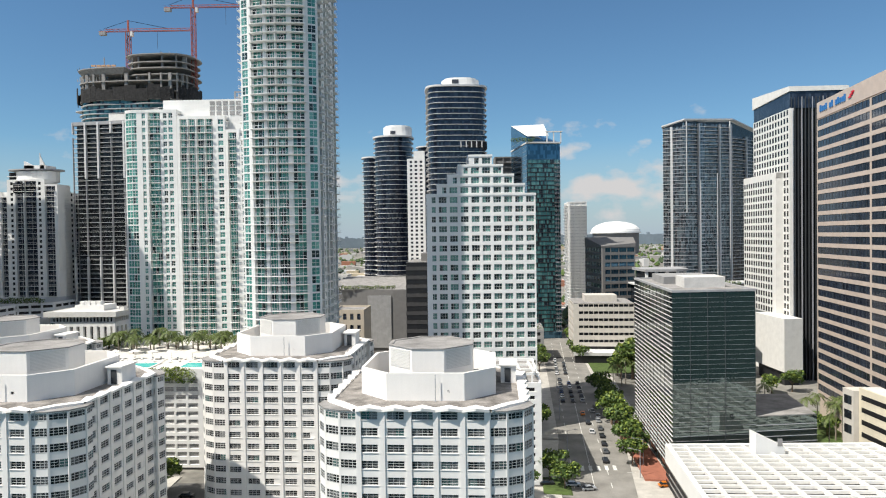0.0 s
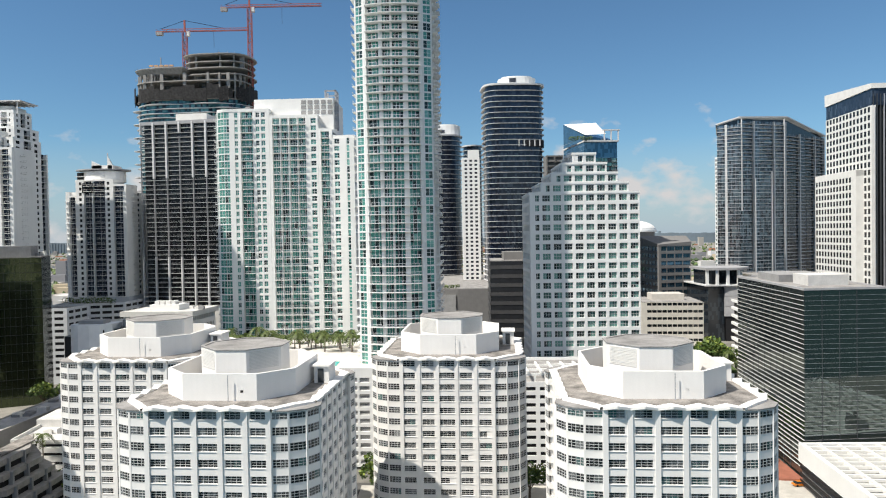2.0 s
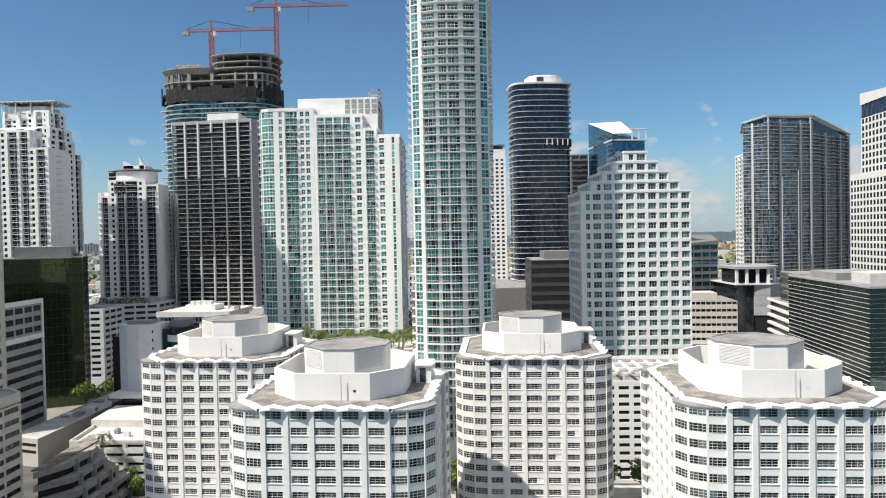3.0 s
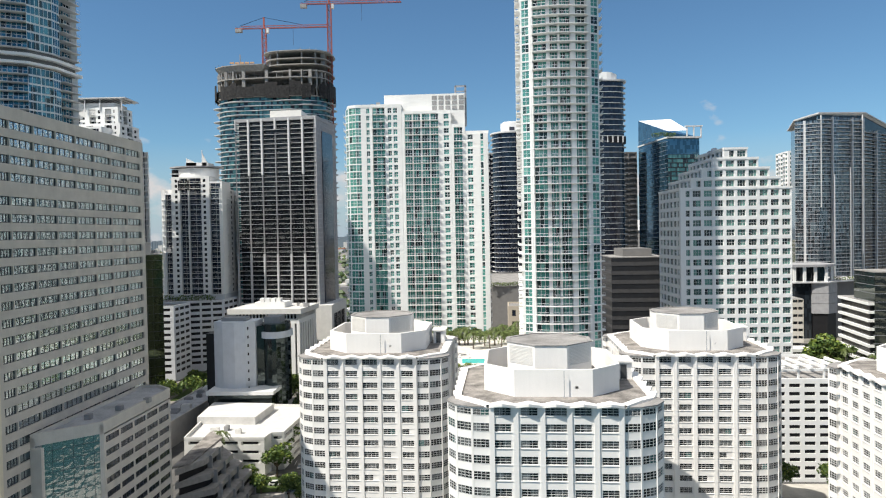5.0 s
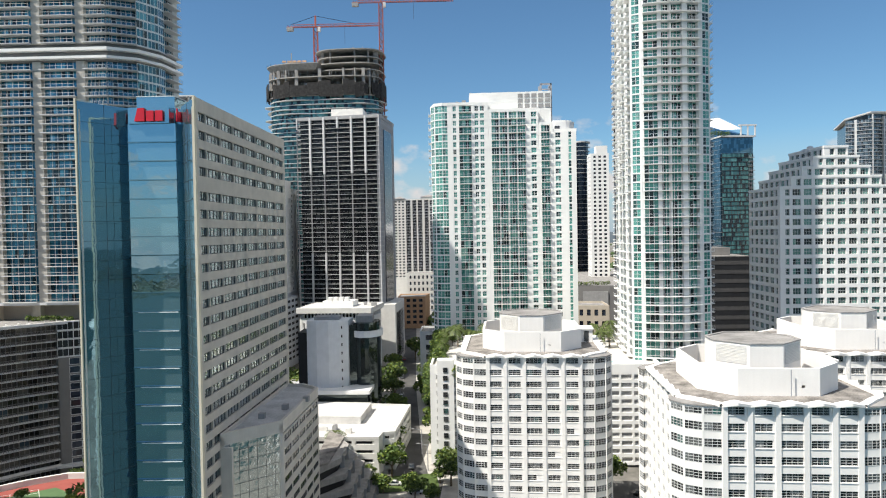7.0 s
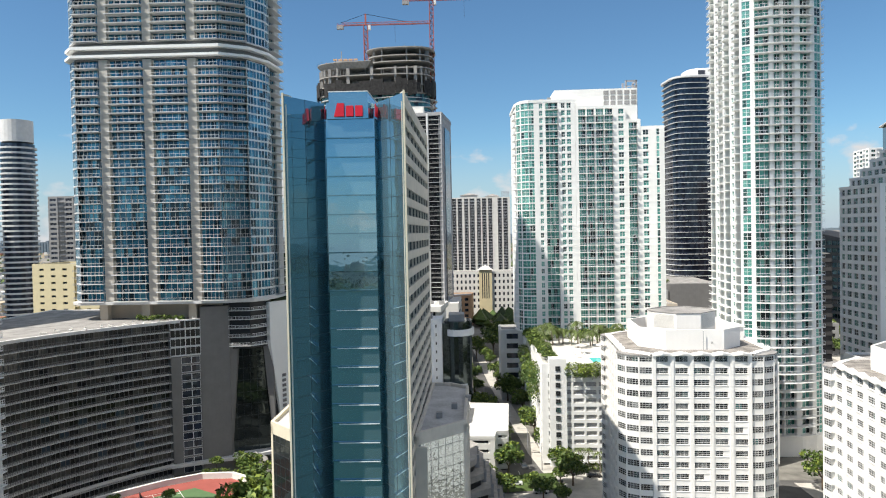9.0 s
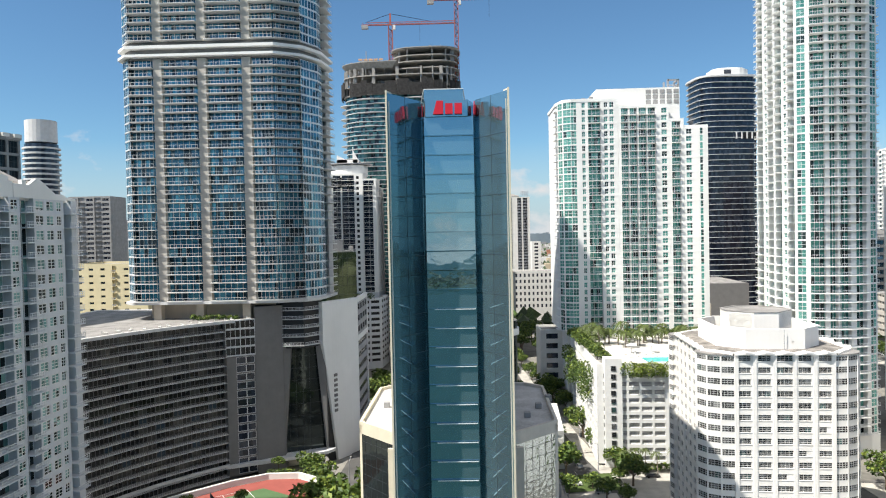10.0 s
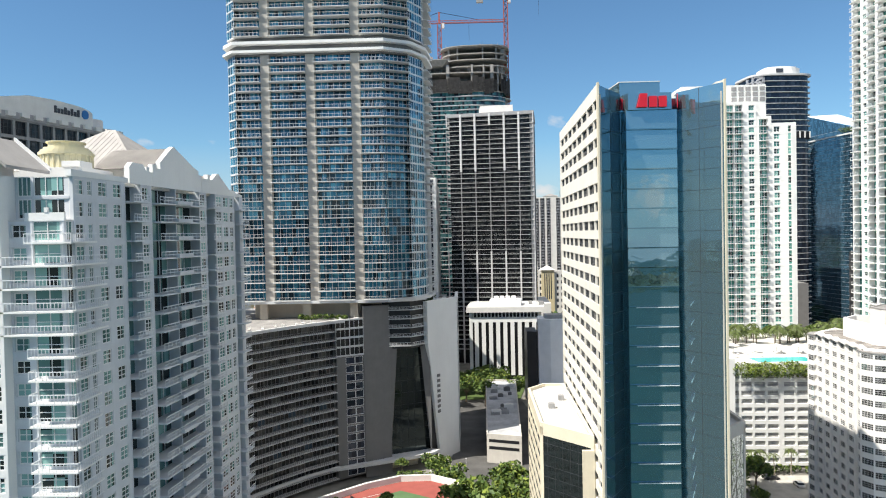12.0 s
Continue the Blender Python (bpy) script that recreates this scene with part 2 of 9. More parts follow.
G_MIRR = glass("silver_blue_mirror_glass", [(1.0, (0.50, 0.56, 0.58))], metal=0.9, rough=0.05, wave=0.11, wscale=0.9)
G_BLK = glass("black_mirror_glass", [(1.0, (0.06, 0.075, 0.075))], metal=0.75, rough=0.05, wave=0.03, wscale=0.3)
G_BLKM = glass("dark_mirror_glass", [(1.0, (0.12, 0.15, 0.145))], metal=0.85, rough=0.04, wave=0.03, wscale=0.3)
G_OLIVE = glass("green_black_mirror_glass", [(1.0, (0.075, 0.095, 0.05))], metal=0.75, rough=0.06, wave=0.06, wscale=0.25)
G_GREY = glass("grey_blue_glass", [(0.35, (0.05, 0.065, 0.075)), (0.35, (0.14, 0.19, 0.22)), (0.3, (0.25, 0.33, 0.37))], metal=0.45, rough=0.08, wave=0.02, wscale=0.3)
G_BLKW = glass("black_office_glass", [(0.7, (0.012, 0.013, 0.015)), (0.3, (0.03, 0.033, 0.036))], metal=0.0, rough=0.2, wave=0.004, spec=0.3)
G_SEA = glass("sea_green_glass", [(0.4, (0.05, 0.15, 0.16)), (0.3, (0.10, 0.25, 0.25)), (0.3, (0.02, 0.03, 0.04))], metal=0.2, rough=0.1, wave=0.004)
G_SKYB = glass("sky_blue_glass", [(0.5, (0.09, 0.20, 0.29)), (0.5, (0.05, 0.12, 0.18))], metal=0.7, rough=0.05, wave=0.03, wscale=0.3)


# ---- building blocks ----
U = 1.5      # metres per plan unit: the plan below is drawn in units of a metre and a half


def at(x, y, z=0.0, rot=0.0):
    """A pose from plan units."""
    return pose(x * U, y * U, z * U, 0, 0, rot)


class Geo:
    """Collects oriented boxes and prisms for one mesh."""

    def __init__(self):
        self.v, self.f, self.m = [], [], []

    def add(self, vs, fs, k=0):
        o = len(self.v)
        self.v += vs
        self.f += [tuple(i + o for i in f) for f in fs]
        self.m += [k] * len(fs)

    def box(self, x0, x1, y0, y1, z0, z1, k=0):
        self.obox((0, 0), (1, 0), x0, x1, -y1, -y0, z0, z1, k)

    def obox(self, o, d, s0, s1, n0, n1, z0, z1, k=0):
        """Box along the wall direction d from o: s along it, n outwards (to the right of d)."""
        nx, ny = d[1], -d[0]
        c = [(o[0] + d[0] * s + nx * n, o[1] + d[1] * s + ny * n) for s, n in ((s0, n1), (s1, n1), (s1, n0), (s0, n0))]
        vs = [(x, y, z) for z in (z0, z1) for x, y in c]
        self.add(vs, [(0, 1, 5, 4), (1, 2, 6, 5), (2, 3, 7, 6), (3, 0, 4, 7), (4, 5, 6, 7), (3, 2, 1, 0)], k)

    def prism(self, poly, z0, z1, k=0, cap=None):
        n = len(poly)
        feet = [z0] * n if not isinstance(z0, (list, tuple)) else list(z0)
        tops = [z1] * n if not isinstance(z1, (list, tuple)) else list(z1)
        vs = [(p[0], p[1], t) for p, t in zip(poly, feet)] + [(p[0], p[1], t) for p, t in zip(poly, tops)]
        self.add(vs, [(i, (i + 1) % n, n + (i + 1) % n, n + i) for i in range(n)] + [tuple(reversed(range(n)))], k)
        self.add([vs[n + i] for i in range(n)], [tuple(range(n))], k if cap is None else cap)

    def ring(self, outer, inner, z0, z1, k=0):
        n = len(outer)
        vs = [(x, y, z) for z in (z0, z1) for x, y in outer] + [(x, y, z) for z in (z0, z1) for x, y in inner]
        fs = []
        for i in range(n):
            j = (i + 1) % n
            fs += [(i, j, n + j, n + i), (2 * n + j, 2 * n + i, 3 * n + i, 3 * n + j), (n + i, n + j, 3 * n + j, 3 * n + i), (j, i, 2 * n + i, 2 * n + j)]
        self.add(vs, fs, k)

    def shrink(self, k):
        self.v = [(x * k, y * k, z * k) for x, y, z in self.v]
        return self

    def mesh(self, name, mats):
        me = bpy.data.meshes.new(name)
        me.from_pydata([(x * U, y * U, z * U) for x, y, z in self.v], [], self.f)
        for m in mats:
            me.materials.append(m)
        if len(mats) > 1:
            me.polygons.foreach_set("material_index", self.m)
        me.update()
        return me


def as_mats(m):
    return list(m) if isinstance(m, (list, tuple)) else [m]


def part(name, g, m, parent, label="", kind=""):
    ob = new(name, g.mesh(name, as_mats(m)))
    ob.parent = parent
    return tagged(ob, label, kind=kind)


def thing(name, x, y, label, category, group="", kind="", rot=0.0, z=0.0):
    e = new(name)
    e.location, e.rotation_euler = (x * U, y * U, z * U), (0, 0, radians(rot))
    return tagged(e, label, category, group, kind)


def offset(poly, d):
    """Polygon moved outwards by d (counter-clockwise order)."""
    out, n = [], len(poly)
    for i in range(n):
        a, b, c = Vector(poly[i - 1]), Vector(poly[i]), Vector(poly[(i + 1) % n])
        e1, e2 = (b - a).normalized(), (c - b).normalized()
        n1, n2 = Vector((e1.y, -e1.x)), Vector((e2.y, -e2.x))
        k = n1 + n2
        k = k / max(0.3, k.dot(n1)) if k.length > 1e-4 else n1
        out.append((b.x + k.x * d, b.y + k.y * d))
    return out


def ellipse(cx, cy, rx, ry, n=32, rot=0.0, power=2.0):
    out = []
    for i in range(n):
        a = 2 * math.pi * i / n
        c, s = math.cos(a), math.sin(a)
        x = rx * math.copysign(abs(c) ** (2 / power), c)
        y = ry * math.copysign(abs(s) ** (2 / power), s)
        q = radians(rot)
        out.append((cx + x * math.cos(q) - y * math.sin(q), cy + x * math.sin(q) + y * math.cos(q)))
    return out


MESHES = {}


def window_mesh(w, h, nx, ny, bar, pane, bw=0.07, rim=0.09, deep=0.06):
    key = ("w", round(w, 2), round(h, 2), nx, ny, bar.name, pane.name, bw)
    if key not in MESHES:
        g = Geo()
        g.add([(0, 0, 0), (w, 0, 0), (w, 0, h), (0, 0, h)], [(0, 1, 2, 3)], 1)

        def strip(x0, x1, z0, z1):
            g.add([(x0, -deep, z0), (x1, -deep, z0), (x1, -deep, z1), (x0, -deep, z1), (x0, 0, z0), (x1, 0, z0), (x1, 0, z1), (x0, 0, z1)],
                  [(0, 1, 2, 3), (4, 0, 3, 7), (1, 5, 6, 2), (3, 2, 6, 7)], 0)
        strip(0, rim, 0, h), strip(w - rim, w, 0, h), strip(rim, w - rim, 0, rim), strip(rim, w - rim, h - rim, h)
        for i in range(1, nx):
            strip(w * i / nx - bw / 2, w * i / nx + bw / 2, rim, h - rim)
        for i in range(1, ny):
            strip(rim, w - rim, h * i / ny - bw / 2, h * i / ny + bw / 2)
        MESHES[key] = g.mesh("window", [bar, pane])
    return MESHES[key]


def balcony_mesh(w, fh, out, slab, rail, pane, bars=5, solid=False, railglass=False, rh=0.72, back=1.3, th=0.15):
    """railglass: True for a glazed rail, None for an open one with few posts."""
    key = ("b", round(w, 2), round(fh, 2), out, slab.name, rail.name, pane.name, bars, solid, railglass)
    if key not in MESHES:
        g = Geo()
        g.box(0, w, -out, back, 0, th, 0)
        g.add([(0, back - 0.02, th), (w, back - 0.02, th), (w, back - 0.02, fh), (0, back - 0.02, fh)], [(0, 1, 2, 3)], 2)
        for i in range(bars + 1):
            x = w * i / bars
            g.box(max(0, x - 0.05), min(w, x + 0.05), back - 0.1, back - 0.03, th, fh, 1)
        if solid:
            g.box(0, w, -out, -out + 0.12, th, th + rh, 0)
        else:
            g.box(0, w, -out, -out + 0.06, th + rh - 0.08, th + rh, 1)
            posts = bars * 2 if railglass is False else bars
            for i in range(posts + 1):
                x = w * i / posts
                g.box(max(0, x - 0.035), min(w, x + 0.035), -out + 0.01, -out + 0.05, th, th + rh - 0.08, 1)
            if railglass:
                g.add([(0, -out + 0.03, th), (w, -out + 0.03, th), (w, -out + 0.03, th + rh), (0, -out + 0.03, th + rh)], [(0, 1, 2, 3)], 2)
            elif railglass is False:
                g.box(0, w, -out + 0.01, -out + 0.05, th + rh * 0.45, th + rh * 0.52, 1)
        MESHES[key] = g.mesh("balcony", [slab, rail, pane])
    return MESHES[key]


class Bld:
    """A building: an empty at its base, wall meshes by part name, and pieces (windows, balconies) as objects of their own."""

    def __init__(self, name, x, y, label, category="building", cap=300, group=""):
        self.e = thing(name, x, y, label, category, group)
        self.o, self.cap, self.n, self.parts, self.rest = (x, y), cap, 0, {}, {}

    def loc(self, p):
        return (p[0] - self.o[0], p[1] - self.o[1])

    def poly(self, ps):
        return [self.loc(p) for p in ps]

    def g(self, name, m):
        key = (name, m[0].name if isinstance(m, (list, tuple)) else m.name)
        if key not in self.parts:
            self.parts[key] = (Geo(), m)
        return self.parts[key][0]

    def piece(self, name, me, p, d, z, n=0.0):
        """p: local start of the wall, d: its direction, n: distance outwards."""
        x, y = p[0] + d[1] * n, p[1] - d[0] * n
        self.n += 1
        if self.n <= self.cap:
            ob = new(name, me)
            ob.parent = self.e
            ob.matrix_basis = Matrix.Translation((x * U, y * U, z * U)) @ Matrix.Rotation(math.atan2(d[1], d[0]), 4, "Z")
        else:
            self.rest.setdefault((name, me.name), (me, []))[1].append((x, y, z, d))

    def face(self, p0, p1, z0, nf, fh, strips, wall, pane=None, bar=None, grid=(2, 2), sill=0.9, head=0.35, rec=0.25, slab=None, rail=None, out=0.9,
             bpane=None, bars=4, railglass=False, solid=False, wallname="wall", deep=1.5, skip=None, wname="window"):
        """A facade of vertical strips: '.' wall, 'w' punched windows, 'b' balconies, 'g' glass storey by storey. Floors from z0 up."""
        sill, head = sill * fh / 2.8, head * fh / 2.8
        p0, p1 = Vector(self.loc(p0)), Vector(self.loc(p1))
        L = (p1 - p0).length
        d = (p1 - p0) / L
        d = (d.x, d.y)
        o = (p0.x, p0.y)
        k = L / sum(w for _, w in strips)
        W = self.g(wallname, wall)
        s, zt = 0.0, z0 + nf * fh
        for kind, w in strips:
            w *= k
            at = (o[0] + d[0] * s, o[1] + d[1] * s)
            if kind == "." and wallname == "pier":
                pg = Geo()
                pg.obox(o, d, max(s, 0.02), min(s + w, L - 0.02), -deep, 0, z0, zt)
                part("pier", pg, wall, self.e)
            elif kind == ".":
                W.obox(o, d, max(s, 0.02), min(s + w, L - 0.02), -deep, 0, z0, zt)
            elif kind == "w":
                me = window_mesh(w, fh - sill - head, grid[0], grid[1], bar, pane)
                for f in range(nf):
                    z = z0 + f * fh
                    W.obox(o, d, s, s + w, -0.5, 0, z + (0 if f == 0 else -head), z + sill)
                    self.piece(wname, me, at, d, z + sill, -rec)
                W.obox(o, d, s, s + w, -0.5, 0, zt - head, zt)
            elif kind == "b":
                me = balcony_mesh(w, fh, out, slab or wall, rail or RAIL, bpane or pane, bars, solid, railglass)
                for f in range(nf):
                    self.piece("balcony", me, at, d, z0 + f * fh)
            elif kind == "g":
                me = window_mesh(w, fh - 0.25, grid[0], grid[1], bar, bpane or pane)
                for f in range(nf):
                    z = z0 + f * fh
                    W.obox(o, d, s, s + w, -0.5, 0.03, z, z + 0.25)
                    self.piece("glass_panel", me, at, d, z + 0.25, -0.1)
            s += w

    def done(self):
        for (name, _), (g, m) in self.parts.items():
            part(name, g, m, self.e)
        for (name, _), (me, places) in self.rest.items():
            k = len(me.vertices)
            base = np.empty(k * 3)
            me.vertices.foreach_get("co", base)
            base = base.reshape(k, 3) / U
            fs = [tuple(p.vertices) for p in me.polygons]
            fm = [p.material_index for p in me.polygons]
            g = Geo()
            for x, y, z, d in places:
                v = np.stack([base[:, 0] * d[0] - base[:, 1] * d[1] + x, base[:, 0] * d[1] + base[:, 1] * d[0] + y, base[:, 2] + z], 1)
                o = len(g.v)
                g.v += v.tolist()
                g.f += [tuple(i + o for i in f) for f in fs]
                g.m += fm
            part("joined_" + name, g, list(me.materials), self.e, kind="stuff")
        return self.e

# ---- ground, water, streets ----
g = Geo()
g.box(-4000, 4000, 58, 3320, -3, 0)
ground = tagged(new("ground", g.mesh("ground", [LAND])), "grey-brown city ground reaching the horizon", "ground", kind="structure")
WATER = mat("bay_water", (0.008, 0.045, 0.038), 0.45, var=0.25, scale=0.02, fine=0.5, bump=0.5, spec=0.2)
g = Geo()
g.box(-4000, 4000, -3320, 57.9, -4, -1.6)
tagged(new("water", g.mesh("water", [WATER])), "green-blue bay water in daylight", "water", kind="structure")


def road(name, pts, width, z, m, label, category="road"):
    """A flat ribbon along a line of points, a few centimetres thick."""
    g = Geo()
    for a, b in zip(pts[:-1], pts[1:]):
        a, b = Vector(a), Vector(b)
        d = (b - a).normalized()
        g.obox(a, (d.x, d.y), 0, (b - a).length, -width / 2, width / 2, 0.0, z)
    return tagged(new(name, g.mesh(name, as_mats(m))), label, category, kind="structure")


AVE = [(30.5, 140), (38, 180), (47.5, 262), (57, 352), (75, 520)]
ST = [(-100, 120), (-107.5, 172), (-113.5, 250), (-121, 385), (-135, 620)]
BAY = [(-260, 52), (-150, 74), (-112, 74)]
XST = [(-170, 146), (-96, 148), (-30, 145), (36, 143)]
road("pavement", [(p[0] + 1, p[1]) for p in AVE], 30, 0.15, PAVE, "pale concrete pavement beside the avenue", "pavement")
road("pavement", ST, 16, 0.15, PAVE, "pale concrete pavement beside the narrow street", "pavement")
road("road", AVE, 17, 0.2, CROAD, "pale grey worn avenue with lane lines")
road("road", ST, 9, 0.2, ASPHALT, "shaded asphalt street between towers")
road("road", XST, 12, 0.16, ASPHALT, "asphalt cross street in front of the garages")
road("road", [(20, 300), (100, 292)], 12, 0.21, ASPHALT, "asphalt side street")


# ---- four white residential towers with cut corners ----
FH, SILL, LINTEL = 1.88, 0.62, 0.33


def joined(rest, e):
    """Windows of the lowest and rearmost storeys, kept as one mesh."""
    g = Geo()
    for me, (x, y, z), d in rest:
        o = len(g.v)
        for v in me.vertices:
            c = v.co
            g.v.append(((c.x * d[0] - c.y * d[1]) / U + x, (c.x * d[1] + c.y * d[0]) / U + y, c.z / U + z))
        for p in me.polygons:
            g.f.append(tuple(i + o for i in p.vertices))
            g.m.append(p.material_index)
    part("joined_window", g, list(rest[0][0].materials), e, kind="stuff")


def white_tower():
    """Local frame: origin at the middle of the front wall's foot, x along the front, y back."""
    e = thing("white_tower", 0, 0, "white stuccoed apartment tower with cut corners and walled roof penthouse", "apartment tower", "four white towers")
    NF, W, CX, CY, SD = 19, 7.62, 3.9, 4.1, 17.0
    top = NF * FH
    D = CY * 2 + SD
    # inner body
    body = [(-W, 0), (W, 0), (W + CX, CY), (W + CX, CY + SD), (W, D), (-W, D), (-W - CX, CY + SD), (-W - CX, CY)]
    inner = offset(body, -0.3)
    core = Geo()
    core.prism(inner, 0, top - 0.1, 0)
    part("core", core, WHITE, e)
    deck = Geo()
    deck.prism(offset(body, -0.25), top - 0.1, top + 0.02, 0)
    part("roof_deck", deck, ROOFB, e, "stained brown-grey gravel roof")
    span = Geo()
    rest = []

    def bays(p0, p1, n, wide, cols):
        p0, p1 = Vector(p0), Vector(p1)
        L = (p1 - p0).length
        d = ((p1 - p0).x / L, (p1 - p0).y / L)
        b = L / n
        for i in range(n + 1):
            s = min(max(i * b, 0.3), L - 0.3)
            pier = Geo()
            pier.obox(p0, d, s - 0.3, s + 0.3, -0.3, 0.24, 0, top - 0.2)
            part("pier", pier, WHITE, e)
        for i in range(n):
            ww = wide[i % len(wide)]
            c = (i + 0.5) * b
            for f in range(NF):
                z = f * FH
                span.obox(p0, d, i * b + 0.3, (i + 1) * b - 0.3, -0.3, 0.12, z - LINTEL if f else 0, z + SILL)
                if b - 0.6 - ww > 0.1:
                    span.obox(p0, d, i * b + 0.3, c - ww / 2, -0.3, 0.1, z + SILL, z + FH - LINTEL)
                    span.obox(p0, d, c + ww / 2, (i + 1) * b - 0.3, -0.3, 0.1, z + SILL, z + FH - LINTEL)
                span.obox(p0, d, c - ww / 2 - 0.08, c + ww / 2 + 0.08, 0.1, 0.2, z + SILL - 0.06, z + SILL)
                narrow = ((i * 7 + f * 5) % 17 == 3)
                me = window_mesh(ww * (0.6 if narrow else 1), FH - SILL - LINTEL, 2 if narrow else cols[i % len(cols)], 3, FRAMEG, G_APT, 0.04, 0.05)
                if narrow:
                    span.obox(p0, d, c + ww * 0.1, c + ww / 2, -0.3, 0.06, z + SILL, z + FH - LINTEL)
                if f < 8:
                    rest.append((me, (p0.x + d[0] * (c - ww / 2) - d[1] * 0.05, p0.y + d[1] * (c - ww / 2) + d[0] * 0.05, z + SILL), d))
                    continue
                ob = new("window", me)
                ob.parent = e
                ob.matrix_basis = Matrix.Translation(Vector((p0.x + d[0] * (c - ww / 2) - d[1] * 0.05, p0.y + d[1] * (c - ww / 2) + d[0] * 0.05, z + SILL)) * U) @ Matrix.Rotation(math.atan2(d[1], d[0]), 4, "Z")
            span.obox(p0, d, i * b + 0.3, (i + 1) * b - 0.3, -0.3, 0.12, top - LINTEL, top)

    bays((-W, 0), (W, 0), 5, (1.95, 1.95, 2.5, 1.95, 1.95), (3, 3, 4, 3, 3))
    bays((W + CX, CY), (W + CX, CY + SD), 6, (1.75,), (3,))
    bays((-W - CX, CY + SD), (-W - CX, CY), 6, (1.75,), (3,))
    part("wall", span, WHITE, e)
    back = Geo()
    for f in range(NF):
        back.obox((W, D), (-1, 0), 1, 2 * W - 1, -0.2, 0.1, f * FH + 0.62, f * FH + 1.5, 1)
    back.obox((W, D), (-1, 0), 0, 2 * W, -0.25, 0.05, 0, top, 0)
    part("rear_wall", back, [WHITE, BLACK], e)

    # faceted bays over the four corners, with ribbon windows
    def corner(sx, fy):
        def q(x, y):
            return (sx * (W + x), y if fy else D - y)
        line = [q(0.0, 0), q(2.0, 0.25), q(3.9, 1.2), q(5.0, 3.0), q(4.7, 4.6)]
        foot = [q(-0.25, 0), q(2.0, 0.25), q(3.9, 1.2), q(5.0, 3.0), q(4.7, 4.6), q(CX - 0.4, 4.6), q(-0.25, 0.9)]
        if sx * (1 if fy else -1) < 0:
            line, foot = line[::-1], foot[::-1]
        shell, hood = Geo(), Geo()
        for f in range(NF):
            z = f * FH
            shell.prism(foot, z - LINTEL + 0.08 if f else 0, z + SILL)
        shell.prism(foot, top - 0.5, top - 0.36)
        shell.prism(offset(foot, -0.3), 0.2, top - 0.5)
        bay_shell = part("corner_bay", shell, WHITE, e)
        hood.prism(offset(foot, 0.12), top - 0.36, top - 0.2)
        part("bay_roof", hood, ROOF, bay_shell, "grey flat bay roof")
        for a, b in zip(line[:-1], line[1:]):
            a, b = Vector(a), Vector(b)
            L = (b - a).length
            d = (b - a) / L
            post = Geo()
            post.obox(a, d, -0.13, 0.13, -0.3, 0.03, 0, top - 0.5)
            part("bay_post", post, WHITE, bay_shell)
            me = window_mesh(L, FH - SILL - LINTEL + 0.08, max(2, round(L / 0.55)), 3, FRAMEG, G_APT, 0.04, 0.05)
            for f in range(NF):
                if not fy or f < 8:
                    rest.append((me, (a.x - d.y * 0.04, a.y + d.x * 0.04, f * FH + SILL), (d.x, d.y)))
                    continue
                ob = new("window", me)
                ob.parent = e
                ob.matrix_basis = Matrix.Translation(Vector((a.x - d.y * 0.04, a.y + d.x * 0.04, f * FH + SILL)) * U) @ Matrix.Rotation(math.atan2(d.y, d.x), 4, "Z")

    for sx in (-1, 1):
        for fy in (True, False):
            corner(sx, fy)
    joined(rest, e)

    # folded parapet: peaks over each bay, standing proud of the wall
    def folded(p0, p1, n, amp, push):
        par = Geo()
        p0, p1 = Vector(p0), Vector(p1)
        L = (p1 - p0).length
        d = (p1 - p0) / L
        nv = Vector((d.y, -d.x))
        vs = []
        for i in range(2 * n + 1):
            z = top + (amp if i % 2 else 0)
            po = push + 0.1 if i % 2 else 0.42
            at = p0 + d * (L * i / (2 * n))
            for nn, zz in ((po, z - 0.3), (po, z), (-0.45, z + 0.05), (-0.45, top - 0.3)):
                c = at + nv * nn
                vs.append((c.x, c.y, zz))
        fs = []
        for i in range(2 * n):
            a, b = 4 * i, 4 * i + 4
            for k in range(4):
                fs.append((a + k, b + k, b + (k + 1) % 4, a + (k + 1) % 4))
        par.add(vs, fs)
        part("parapet", par, WHITE, e)
    cz = [(W, 0), (W + CX, CY), (W + CX, CY + SD), (W, D), (-W, D), (-W - CX, CY + SD), (-W - CX, CY), (-W, 0)]
    folded(cz[7], cz[0], 5, 0.32, 0.85)
    folded(cz[0], cz[1], 1, 0.1, 0.3)
    folded(cz[1], cz[2], 6, 0.32, 0.85)
    folded(cz[2], cz[3], 1, 0.1, 0.3)
    folded(cz[3], cz[4], 5, 0.36, 0.55)
    folded(cz[4], cz[5], 1, 0.1, 0.3)
    folded(cz[5], cz[6], 6, 0.36, 0.55)
    folded(cz[6], cz[7], 1, 0.1, 0.3)

    # walled penthouse
    cy = D / 2

    def octo(w, c, depth):
        h, q = w / 2, depth / 2
        return [(-h, cy - q - c), (h, cy - q - c), (h + c, cy - q), (h + c, cy + q), (h, cy + q + c), (-h, cy + q + c), (-h - c, cy + q), (-h - c, cy - q)]
    ringo = octo(9.3, 3.7, 10.4)
    rg = Geo()
    rg.ring(ringo, offset(ringo, -0.35), top, top + 3.3)
    screen = part("penthouse_wall", rg, WHITE, e, "white solid screen wall")
    fl = Geo()
    fl.prism(offset(ringo, -0.36), top, top + 0.4)
    part("inner_deck", fl, ROOFB, e)
    bo = octo(4.0, 3.4, 3.6)
    bx = Geo()
    bx.prism(bo, top + 0.4, top + 5.5)
    room = part("machine_room", bx, WHITE, e)
    rf = Geo()
